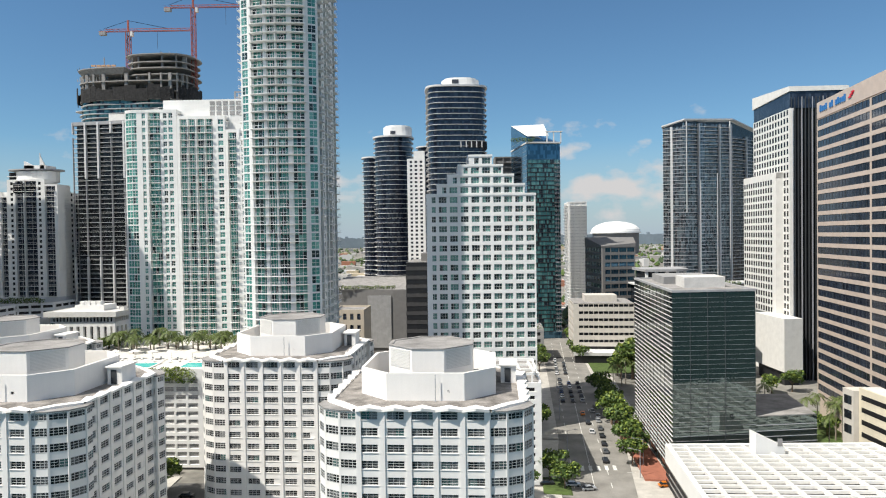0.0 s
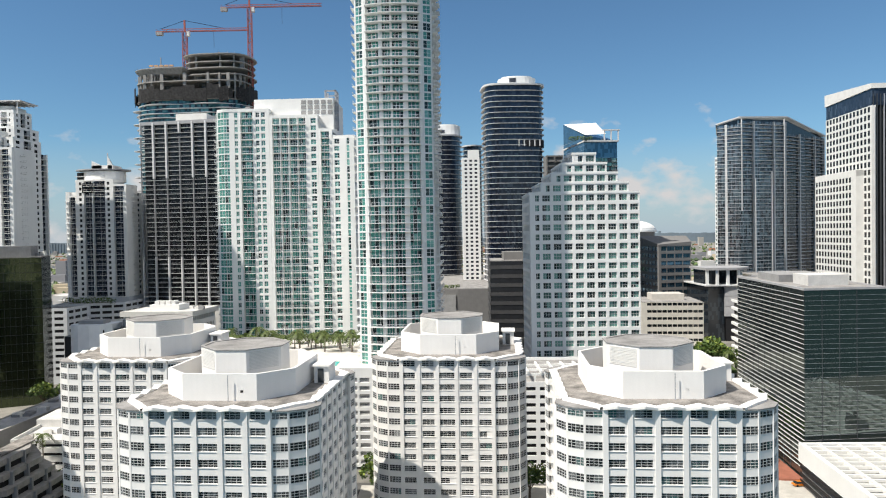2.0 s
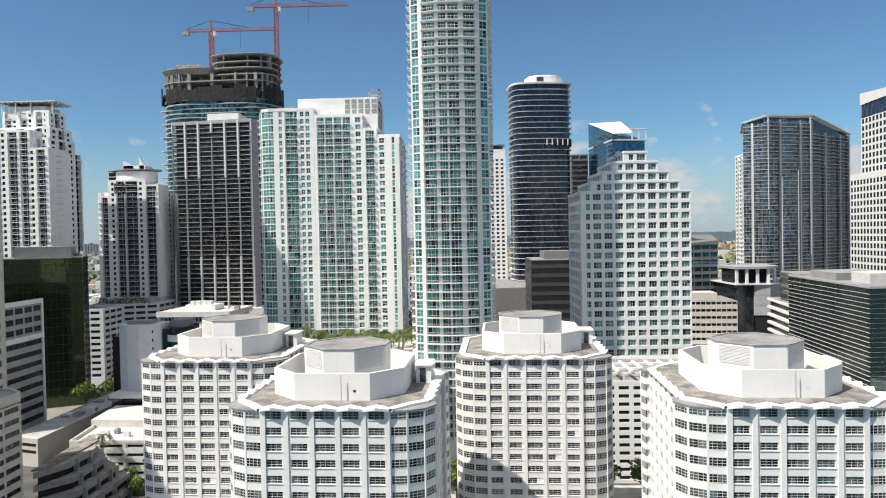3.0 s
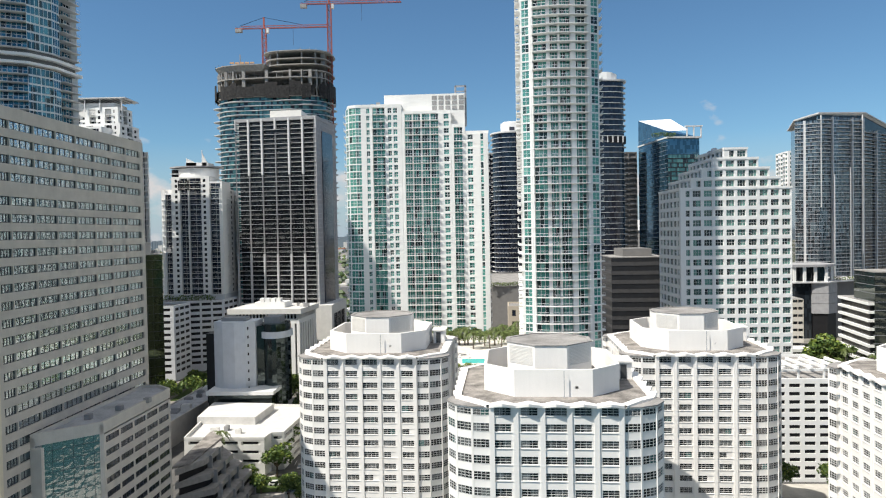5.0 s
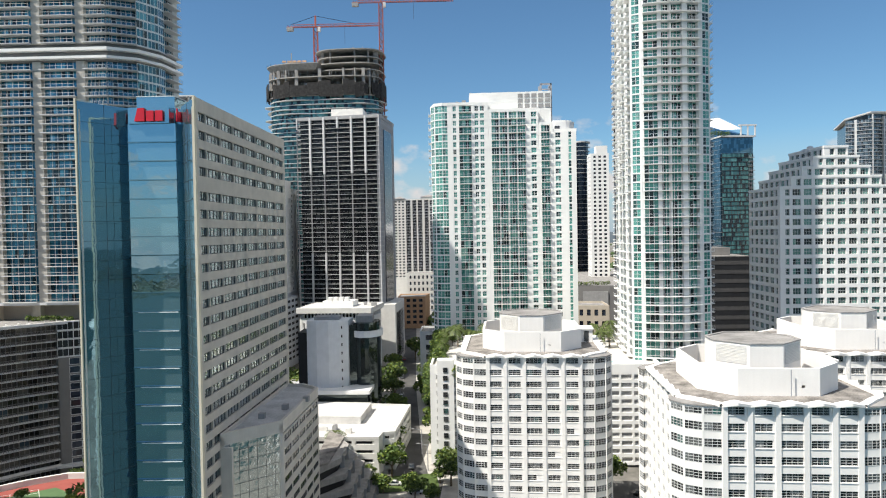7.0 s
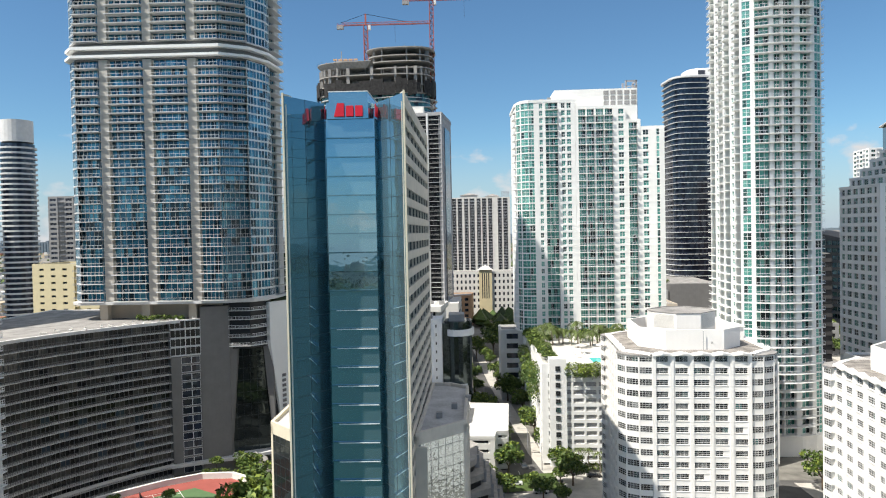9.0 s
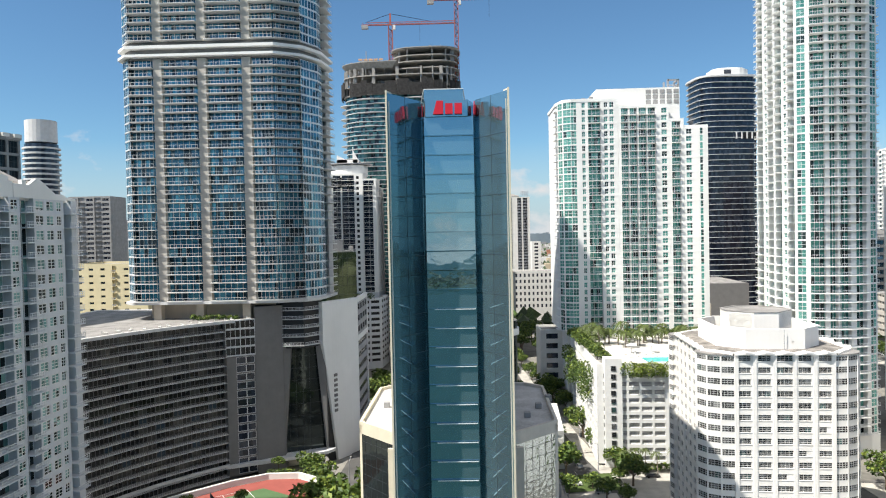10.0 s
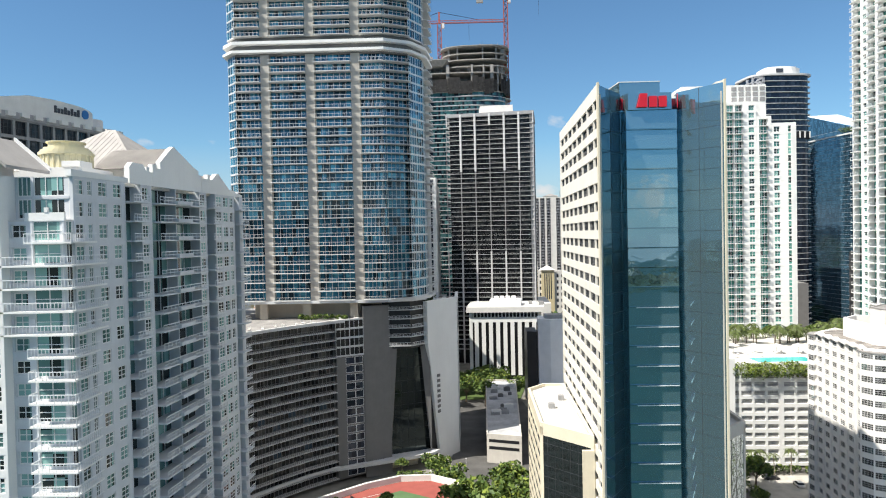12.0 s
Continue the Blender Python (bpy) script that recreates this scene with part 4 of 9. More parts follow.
    p.face(PP[0], PP[1], 0.6, 11, 1.95, st, WHITE2, SLABG, OFFWHITE, (1, 3), 0.95, 0.25, 0.35, wname="louvre_panel")
    p.face(PP[3], PP[0], 0.6, 11, 1.95, [(".", 2.0)] + [("w", 4.0), (".", 2.4)] * 12, WHITE2, GREY, OFFWHITE, (2, 3), 0.95, 0.25, 0.35, wname="louvre_panel")
    p.g("stair_tower", WHITE2).prism(p.poly([(-98.6, 162.8), (-94.6, 162.6), (-94.5, 166), (-98.5, 166)]), 0, zt + 1.9)
    for k in range(12):
        wm = window_mesh(1.1, 1.15, 2, 2, FRAMED, G_APT)
        p.piece("window", wm, p.loc((-97.2, 162.7)), (1, -0.05), 1.2 + 1.95 * k, 0.06)
    p.done()
    pw = Geo()
    pw.box(0, 14, 0, 6, 0, 0.12)
    pool = new("pool", pw.mesh("pool", [POOL]))
    pool.location = Vector((-87.5, 166.8, zt + 0.02)) * U
    tagged(pool, "turquoise rectangular swimming pool on the deck", "pool")
    cg = Geo()
    cg.ring([(-0.6, -0.6), (14.6, -0.6), (14.6, 6.6), (-0.6, 6.6)], [(0, 0), (14, 0), (14, 6), (0, 6)], 0, 0.2)
    part("coping", cg, OFFWHITE, pool)
    pw = Geo()
    pw.box(0, 10, 0, 5, 0, 0.12)
    po2 = new("pool", pw.mesh("pool", [POOL]))
    po2.location = Vector((-66, 167.5, zt + 0.02)) * U
    tagged(po2, "turquoise rectangular swimming pool on the deck", "pool")


teal_condo()


# ---- blue-glass balcony tower on its podium ----
def hotel_tower():
    b = Bld("balcony_tower", -192, 160, "high-rise with blue glass, pale balconies and tan piers", "apartment tower", cap=200)
    z0, fh = 40.915, 2.085
    P = [(-211, 172), (-210.6, 163.5), (-208, 160.6), (-174, 160.4), (-168.5, 163.5), (-165.5, 169), (-164.5, 178), (-178, 187), (-207, 190)]
    b.g("core", G_BLUE).prism(offset(b.poly(P), -1.5), 40.5, 165)
    b.g("foot_wall", TAN).prism(offset(b.poly(P), -4.5), 36, 40.6)
    kw = dict(slab=SLABW, rail=FRAMEG, bpane=G_BLUE, out=1.1, bars=6, grid=(3, 1), railglass=None)
    front = [("b", 6.4), (".", 2.2), ("b", 9.2), (".", 2.2), ("b", 9.2), (".", 2.2), ("b", 6.0)]
    for za, nf in ((z0, 27), (101.3, 26)):
        # piers are tan; the balcony bays between are of glass
        b.face(P[2], P[3], za, nf, fh, front, PIERG, G_BLUE, RAIL, wallname="pier", **kw)
        b.face(P[1], P[2], za, nf, fh, [("g", 2)], SLABW, G_BLUE, RAIL, **kw)
        b.face(P[0], P[1], za, nf, fh, [("g", 3.5), ("g", 3.5)], SLABW, G_BLUE, RAIL, **kw)
        b.face(P[3], P[4], za, nf, fh, [("b", 4)], SLABW, G_BLUE, RAIL, **kw)
        b.face(P[4], P[5], za, nf, fh, [("g", 2), ("g", 2)], SLABW, G_NAVY, RAIL, **kw)
        b.face(P[5], P[6], za, nf, fh, [("g", 2), ("b", 5)], SLABW, G_NAVY, RAIL, **kw)
        b.face(P[6], P[7], za, nf, fh, [(".", 1)], SLABW, G_BLUE, RAIL, **kw)
    fm = z0 + 27 * fh
    b.g("mid_band", WHITE2).prism(offset(b.poly(P), 1.0), fm + 0.4, fm + 1.0)
    b.g("mid_band", WHITE2).prism(offset(b.poly(P), 0.9), fm + 2.3, fm + 3.0)
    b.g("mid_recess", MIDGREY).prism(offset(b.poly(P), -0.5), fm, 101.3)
    b.g("foot_slab", SLABW).prism(offset(b.poly(P), 0.8), z0 - 0.6, z0)
    for x in (-203.0, -193, -182):
        b.g("foot_column", TAN).box(x + 192 - 0.9, x + 192 + 0.9, 1.2, 3.0, 36, z0)
    # the storeys that hang down over the dark lobby glass
    q = [(-176.0, 163.4), (-169.2, 163.6), (-165.8, 167.6), (-172.5, 178)]
    b.g("core", DARKW).prism(offset(b.poly(q), -0.4), 29, 43)
    b.face(q[0], q[1], 29.6, 6, 2.1, [("b", 6)], SLABW, G_DARK, RAIL, slab=SLABW, rail=RAIL, bpane=G_DARK, out=0.5)
    b.face(q[1], q[2], 29.6, 6, 2.1, [("b", 4)], SLABW, G_DARK, RAIL, slab=SLABW, rail=RAIL, bpane=G_DARK, out=0.5)
    b.done()

    # long curved garage podium
    p = Bld("curved_podium", -190, 152, "dark grey curved podium with pale floor lines and terrace", "hotel podium", cap=110)
    arc = [(-207.5, 126.0), (-204.5, 133.0), (-200.8, 139.2), (-196.4, 145.2), (-191.3, 151.2), (-185.6, 156.6)]
    foot = arc + [(-179.0, 162.0), (-177, 185), (-230, 185), (-232, 126)]
    zt = 36.6
    p.g("core", MIDGREY).prism(offset(p.poly(foot), -1.5), 0, zt - 0.3)
    p.g("roof_terrace", ROOF).prism(offset(p.poly(foot), -0.4), zt - 0.3, zt)
    nf, fh = 18, 1.95
    for i in range(5):
        L = (Vector(arc[i + 1]) - Vector(arc[i])).length
        p.face(arc[i], arc[i + 1], 1.0, nf, fh, [("b", L / 4)] * 4, MIDGREY, G_PODIUM, MIDGREY, slab=SLABW, rail=MIDGREY, bpane=G_PODIUM, out=0.35, bars=2)
    pr = p.poly(foot)
    p.g("terrace_edge", SLABW).ring(offset(pr, 0.3), offset(pr, -0.5), zt - 0.5, zt + 0.15)
    # end bay with pale strips, tall grey wall, dark lobby glass
    p.face((-185.6, 156.8), (-179.8, 160.0), 1.0, 14, fh, [(".", 2.2), ("w", 2.2), ("w", 1.9), (".", 0.3)], MIDGREY, G_NAVY, RAIL, (1, 1), 0.3, 0.2, 0.1)
    p.face((-185.6, 156.6), (-179.8, 159.8), 28.4, 4, 2.05, [("g", 1.5), ("g", 1.5)], SLABW, G_BLKW, RAIL, grid=(3, 1))
    gw = p.g("end_wall", MIDGREY)
    gw.prism(p.poly([(-179.8, 159.8), (-174.2, 163.0), (-174.6, 171), (-182.6, 171)]), 0, zt + 2.8)
    lob = [(-175.0, 164.6), (-165.2, 169.2), (-165.0, 172), (-175.6, 172)]
    lg = p.g("lobby_glass", [G_BLK, FRAMED])
    lg.prism(p.poly(lob), 3.5, 30, 0)
    a, c = Vector(p.loc(lob[0])), Vector(p.loc(lob[1]))
    d = (c - a).normalized()
    for k in range(1, 9):
        lg.obox(a, d, 0, (c - a).length, 0, 0.04, 3.5 + k * 2.9, 3.56 + k * 2.9, 1)
    for k in range(1, 5):
        lg.obox(a, d, k * 1.65, k * 1.65 + 0.05, 0, 0.04, 3.5, 30, 1)
    # slanting cheeks that narrow the lobby glass towards its head
    ch = Geo()
    def wedge(x0, y0, x1, y1, xb):
        A0, A1 = p.loc((x0, y0)), p.loc((x1, y1))
        ch.add([(A0[0], A0[1], 3), (xb, (A0[1] + A1[1]) / 2, 3), (A1[0], A1[1], 30), (A0[0], A0[1], 30), (A0[0], A0[1] + 1.5, 3), (xb, A1[1] + 1.2, 3), (A1[0], A1[1] + 1.5, 30), (A0[0], A0[1] + 1.5, 30)],
               [(0, 1, 2, 3), (1, 5, 6, 2), (4, 0, 3, 7), (7, 3, 2, 6), (5, 1, 0, 4), (6, 5, 4, 7)])
    wedge(-174.8, 163.3, -172.6, 164.4, p.loc((-174.6, 0))[0])
    wedge(-165.0, 167.6, -167.4, 167.2, p.loc((-165.2, 0))[0])
    part("cheek_wall", ch, MIDGREY, p.e)
    p.g("lobby_canopy", SLABW).prism(p.poly([(-186, 155.6), (-172.6, 161.6), (-164.6, 166), (-163.1, 168.5), (-170.6, 170), (-187, 159)]), 3.0, 3.7)
    ent = p.g("base_wall", CREAM)
    ent.prism(p.poly([(-178.6, 164), (-168.6, 169), (-168.6, 172), (-178.6, 171)]), 0, 3.0)
    for k in range(5):
        p.g("base_slab", SLABW).prism(p.poly([(arc[k][0] + 0.4, arc[k][1] - 0.4), (arc[k + 1][0] + 0.4, arc[k + 1][1] - 0.4), arc[k + 1], arc[k]]), 3.4, 4.0)
    p.done()

    # terrace things
    rng = random.Random(7)
    for k in range(14):
        t = k / 13
        x, y = -204 + 24 * t + rng.uniform(-1, 1), 138 + 22 * t + rng.uniform(1.5, 3.5)
        lg = Geo()
        lg.box(-0.35, 0.35, -0.9, 0.9, 0.25, 0.4)
        lg.box(-0.3, 0.3, 0.85, 0.95, 0.4, 0.9)
        for sx in (-0.3, 0.25):
            for sy in (-0.85, 0.8):
                lg.box(sx, sx + 0.06, sy, sy + 0.06, 0, 0.25)
        ob = new("sun_lounger", lg.shrink(0.7).mesh("sun_lounger", [OFFWHITE]))
        ob.matrix_basis = at(x, y, zt, rng.uniform(0, 180))
        tagged(ob, "pale cushioned sun lounger on the roof terrace", "lounger", "terrace loungers")

    # thin white end slab with oval-cut side
    s = Bld("white_slab_wing", -166, 168, "tall white blank slab wing with a vertical sign", "building wing")
    S = [(-165.4, 166.8), (-158.4, 177.2), (-158.2, 194), (-165, 199), (-167, 176)]
    d = (Vector(S[1]) - Vector(S[0])).normalized()
    L1 = (Vector(S[1]) - Vector(S[0])).length
    o, prof, vs = s.loc(S[0]), [(4.4, 0), (L1, 0), (L1, 39.6), (0, 39.6), (0, 29.5), (3.9, 4)], []
    for n in (0.0, -1.3):
        vs += [(o[0] + d.x * u + d.y * n, o[1] + d.y * u - d.x * n, z) for u, z in prof]
    s.g("wall", WHITE2).add(vs, [tuple(range(6)), tuple(range(11, 5, -1))] + [(i, 6 + i, 6 + (i + 1) % 6, (i + 1) % 6) for i in range(6)])
    s.g("core", DARKW).prism(offset(s.poly(S), -0.8), 0, 36)
    s.g("roof", ROOF).prism(offset(s.poly(S), -0.4), 36, 36.2)
    # side wall: ribbon windows below, three rows of single windows above, in a white frame
    s.face(S[1], S[2], 1.6, 9, 3.0, [(".", 0.4), ("w", 15.8), (".", 0.6)], SLABG, G_BLKW, FRAMED, (6, 1), 1.2, 0.25, 0.25)
    s.face(S[1], S[2], 29.8, 3, 2.85, [(".", 0.5)] + [("w", 3.3), (".", 0.6)] * 4 + [(".", 0.4)], SLABG, G_BLKW, FRAMED, (2, 1), 0.7, 0.5, 0.25)
    o, d2 = s.loc(S[1]), (Vector(S[2]) - Vector(S[1])).normalized()
    L2 = (Vector(S[2]) - Vector(S[1])).length
    sf = s.g("side_frame", WHITE2)
    for u0, u1, za, zb in ((0.05, L2 - 0.8, 38.4, 39.6), (0.05, L2 - 0.8, 28.55, 29.85), (L2 - 0.8, L2, 0, 39.6), (0.05, L2 - 0.8, 0, 1.65)):
        sf.obox(o, d2, u0, u1, -0.6, 0.12, za, zb)
    # vertical sign: eight dark bars, one under another
    d = (Vector(S[1]) - Vector(S[0])).normalized()
    sg = Geo()
    for k in range(8):
        z = 21.6 - k * 1.25
        o = s.loc((S[0][0] + d.x * 3.4, S[0][1] + d.y * 3.4))
        sg.obox(o, (d.x, d.y), 0, 1.1, 0.01, 0.16, z - 0.7, z)
    part("sign", sg, MIDGREY, s.e, "vertical grey sign bars")
    s.done()


hotel_tower()


# ---- white condominium with gables and a tiled pyramid roof ----
def gable_condo():
    b = Bld("gabled_condo", -192.6, 66, "white condominium with gabled parapets, balconies and grey pyramid roof", "apartment tower", cap=240)
    fh, nf, z0 = 2.03, 30, 0.6
    top = z0 + nf * fh      # about 61.5
    A, E = (-192.6, 66.0), (-189.2, 104.0)
    d = (Vector(E) - Vector(A)).normalized()
    d = (d.x, d.y)
    kw = dict(slab=PALEGREY, rail=RAIL, bpane=G_CONDO, out=1.0, bars=3, grid=(2, 3), sill=0.52, head=0.36, rec=0.1)
    b.g("core", PALEGREY).prism(b.poly([(-226, 68.5), (-194.2, 68.5), (-191.2, 102.8), (-226, 104)]), 0, top - 0.3)
    side = [(".", 0.25), ("w", 1.2), (".", 0.6), ("w", 0.65), (".", 1.0), ("w", 1.35), (".", 1.05), ("w", 1.35), (".", 0.7), ("b", 3.0), (".", 0.2), ("w", 1.2), (".", 0.7), ("b", 5.2), (".", 0.15), ("b", 5.8),
            (".", 0.3), ("w", 1.3), (".", 0.35), ("b", 2.6), (".", 0.35), ("w", 1.6), (".", 0.55), ("w", 1.5), (".", 0.6), ("w", 1.0), (".", 0.5), ("b", 2.7), (".", 0.3)]
    b.face(A, E, z0, nf, fh, side, PALEGREY, G_CONDO, FRAMEW, **kw)
    b.face(E, (-226, 104.5), z0, nf, fh, [(".", 1)], PALEGREY)
    # pale box girders across the double balconies
    me = Geo()
    me.box(0, 3.4, -0.35, 0.1, 0, 0.42)
    beam = me.mesh("balcony_beam", [PALEGREY])
    for f in range(nf):
        b.piece("balcony_beam", beam, (d[0] * 16.6, d[1] * 16.6), d, z0 + f * fh + 0.1, 1.0)
    # front: flush top storey, projecting bay below it, white wing beside it
    b.face((-198.2, 66.0), A, top - 2 * fh, 2, fh, [(".", 0.5), ("g", 1.3), (".", 0.2), ("g", 3.3), (".", 0.35)], PALEGREY, G_CONDO, FRAMEW, grid=(3, 1))
    b.g("core", PALEGREY).prism(b.poly([(-198, 66.2), (-193.2, 66.2), (-193.0, 69), (-198, 69)]), 0, top - 2.2 * fh)
    bz = nf - 2
    b.face((-198.2, 64.9), (-192.9, 64.9), z0, bz, fh, [(".", 0.5), ("w", 1.35), (".", 0.6), ("g", 2.7), (".", 0.15)], PALEGREY, G_CONDO, FRAMEW, (2, 2), sill=0.75, head=0.4)
    b.face((-192.9, 64.9), (-192.7, 66.0), z0, bz, fh, [(".", 0.15), ("g", 0.9), (".", 0.05)], PALEGREY, G_CONDO, FRAMEW, grid=(2, 1))
    b.g("bay_roof", ROOFW).prism(b.poly([(-198.2, 64.9), (-192.9, 64.9), (-192.7, 66), (-198.2, 66)]), z0 + bz * fh, z0 + bz * fh + 0.1)
    rl = b.g("bay_parapet", WHITE2)
    rl.prism(b.poly([(-196.4, 64.85), (-192.8, 64.85), (-192.8, 65.05), (-196.4, 65.05)]), z0 + bz * fh, z0 + bz * fh + 0.75)
    rl.prism(b.poly([(-194.6, 64.8), (-194.3, 64.8), (-194.3, 65.1), (-194.6, 65.1)]), z0 + bz * fh + 0.75, z0 + bz * fh + 1.2)
    # balconies that wrap round the corner: slab, posts and rail
    def wrap(x0, long):
        w = Geo()
        w.box(x0, 0.9, -2.2, -1.0, 0, 0.16, 0)
        w.box(0.0, 0.9, -1.0, long, 0, 0.16, 0)
        w.box(x0, 0.9, -2.2, -2.14, 0.86, 0.94, 1)
        w.box(0.84, 0.9, -2.14, long, 0.86, 0.94, 1)
        w.box(x0, x0 + 0.06, -2.14, -1.1, 0.86, 0.94, 1)
        n = int(-x0 / 0.3)
        for i in range(n + 3):
            x = x0 + (0.86 - x0) * i / (n + 2)
            w.box(x, x + 0.045, -2.19, -2.15, 0.16, 0.86, 1)
        for i in range(int(long / 0.35) + 6):
            y = -2.1 + i * 0.35
            if y < long:
                w.box(0.85, 0.89, y, y + 0.045, 0.16, 0.86, 1)
        return w.mesh("balcony", [WHITE2, RAIL])
    wide, small = wrap(-5.6, 3.8), wrap(-3.3, 2.2)
    for f in range(1, bz):
        b.piece("balcony", wide if f > 22 and f < 27 else small, (0, 0), (1, 0), z0 + f * fh)
    b.face((-206, 63.8), (-197.9, 63.8), z0, nf, fh, [(".", 4.2), ("w", 1.5), (".", 0.9), ("w", 1.2), (".", 0.2)], WHITE2, G_CONDO, FRAMEW, **kw)
    b.face((-197.9, 63.8), (-197.9, 66.0), z0, nf, fh, [(".", 1)], WHITE2, deep=0.4)
    b.g("core", PALEGREY).prism(b.poly([(-206, 65.4), (-198.4, 65.4), (-198.4, 80), (-206, 80)]), 0, top)
    # white gable and grey slope over that wing
    gx0, gx1 = b.loc((-200.6, 0))[0], b.loc((-197.2, 0))[0]
    y0, y1 = -2.25, 4.2
    zh, zl = 62.4 + 0.88 * (gx1 - gx0), 62.4
    b.g("front_roof", TILE).add([(gx0, y0, zh), (gx1, y0, zl), (gx1, y1, zl), (gx0, y1, zh), (gx0, y0, zh - 0.3), (gx1, y0, zl - 0.3), (gx1, y1, zl - 0.3), (gx0, y1, zh - 0.3)],
                                [(0, 1, 2, 3), (0, 4, 5, 1), (1, 5, 6, 2), (2, 6, 7, 3), (7, 6, 5, 4)])
    b.g("front_gable", WHITE2).add([(gx0, y0 + 0.1, top - 0.1), (gx1 - 0.7, y0 + 0.1, top - 0.1), (gx1 - 0.7, y0 + 0.1, zl + 0.25), (gx0, y0 + 0.1, zh - 0.35), (gx0, y0 + 0.5, top - 0.1), (gx1 - 0.7, y0 + 0.5, top - 0.1),
                                    (gx1 - 0.7, y0 + 0.5, zl + 0.25), (gx0, y0 + 0.5, zh - 0.35)], [(0, 1, 2, 3), (5, 4, 7, 6), (1, 5, 6, 2), (2, 6, 7, 3)])
    b.g("verge", WHITE2).add([(gx0, y1, zh), (gx1, y1, zl), (gx1, y1 + 0.3, zl), (gx0, y1 + 0.3, zh), (gx0, y1, zh + 0.35), (gx1, y1, zl + 0.35), (gx1, y1 + 0.3, zl + 0.35), (gx0, y1 + 0.3, zh + 0.35)],
                             [(4, 5, 6, 7), (0, 1, 5, 4), (1, 2, 6, 5), (2, 3, 7, 6)])

    b.g("wing_roof", TILE).box(b.loc((-206, 0))[0], gx0, y0, y1, zh - 0.3, zh)
    b.g("front_gable", WHITE2).box(b.loc((-206, 0))[0], gx0, y0 + 0.1, y1 - 0.2, top - 0.1, zh - 0.3)
    # parapets, steps and shaped gables of the long side
    def along(name, pts, n0=-0.5, n1=0.06, m=WHITE2):
        k = len(pts)
        vs = []
        for n in (n1, n0):
            vs += [(d[0] * s + d[1] * n, d[1] * s - d[0] * n, z) for s, z in pts]
        b.g(name, m).add(vs, [tuple(range(k)), tuple(range(2 * k - 1, k - 1, -1))] + [(i, k + i, k + (i + 1) % k, (i + 1) % k) for i in range(k)])
    t = top
    along("parapet", [(-0.3, t), (8.7, t), (8.7, t + 0.5), (-0.3, t + 0.6)])
    along("parapet", [(9.0, t - 0.02), (13.5, t - 0.02), (13.5, 63.0), (12.9, 63.0), (12.9, 63.5), (12.3, 63.5), (12.3, 63.0), (11.6, 63.7), (9.6, 63.7), (9.0, 63.2)])
    along("gable", [(13.55, t - 0.04), (25.2, t - 0.04), (25.2, 63.6), (24.4, 63.6), (24.4, 64.1), (23.2, 64.4), (19.0, 66.1), (18.3, 66.4), (17.7, 66.1), (15.2, 64.3), (15.2, 63.5), (14.4, 63.5), (14.4, 63.9), (13.55, 63.9)])
    along("parapet", [(25.3, t - 0.02), (37.9, t - 0.02), (37.9, t + 0.3), (35.5, t + 0.5), (35.5, 62.2), (33.5, 62.3), (30.2, 64.2), (29.6, 64.2), (28.2, 63.3), (27.6, 63.3), (27.6, 63.9), (26.9, 63.9), (26.9, 63.3), (25.3, 63.3)])
    gr = b.g("gable_roof", TILE)
    def ridge(s0, s1, zl, zh, back):
        m = (s0 + s1) / 2
        q = lambda s, n, z: (d[0] * s - d[1] * n, d[1] * s + d[0] * n, z)
        gr.add([q(s0, 0.5, zl), q(m, 0.5, zh), q(s1, 0.5, zl), q(s0, back, zl), q(m, back, zh), q(s1, back, zl)], [(0, 1, 4, 3), (1, 2, 5, 4), (0, 3, 4, 1)])
    ridge(14.2, 22.6, 63.6, 66.2, 7.5)
    ridge(26.5, 33.0, 62.4, 64.0, 7.0)
    pyr = b.g("pyramid_roof", TILE)
    cx, cy = b.loc((-202.1, 92))
    rx, ry, ze = 7.6, 9.6, 63.8
    pyr.add([(cx - rx, cy - ry, ze), (cx + rx, cy - ry, ze), (cx + rx, cy + ry, ze), (cx - rx, cy + ry, ze), (cx - 0.5, cy, 69.8), (cx + 0.5, cy, 69.8)], [(0, 1, 5, 4), (1, 2, 5), (2, 3, 4, 5), (3, 0, 4), (3, 2, 1, 0)])
    # standing seams of the tiled hips
    for k in range(1, 24):
        u = k / 24
        sm = b.g("roof_seam", TILE)
        ex, rz = cx - rx + 2 * rx * u, 1 - abs(2 * u - 1)
        tx, ty, tz = ex, cy - ry + ry * rz, ze + 6.0 * rz
        sm.add([(ex - 0.025, cy - ry, ze + 0.02), (ex + 0.025, cy - ry, ze + 0.02), (tx + 0.025, ty, tz + 0.02), (tx - 0.025, ty, tz + 0.02), (ex, cy - ry - 0.02, ze + 0.04), (tx, ty - 0.02, tz + 0.04)], [(0, 4, 5, 3), (4, 1, 2, 5)])
        ey = cy - ry + 2 * ry * u
        sx = cx + rx - rx * rz
        sm.add([(cx + rx, ey - 0.025, ze + 0.02), (cx + rx, ey + 0.025, ze + 0.02), (sx, ey + 0.025, tz + 0.02), (sx, ey - 0.025, tz + 0.02), (cx + rx + 0.02, ey, ze + 0.04), (sx + 0.02, ey, tz + 0.04)], [(0, 4, 5, 3), (4, 1, 2, 5)])
    b.g("pyramid_wall", WHITE2).box(cx - rx + 0.5, cx + rx - 0.5, cy - ry + 0.5, cy + ry - 0.5, top - 1, ze)
    b.g("roof", ROOFW).prism(b.poly([(-226, 66.5), (-193.2, 66.5), (-190, 103), (-226, 103)]), top - 0.3, top)
    # yellow cooling drum on a white plinth
    dx, dy = b.loc((-200.0, 78))
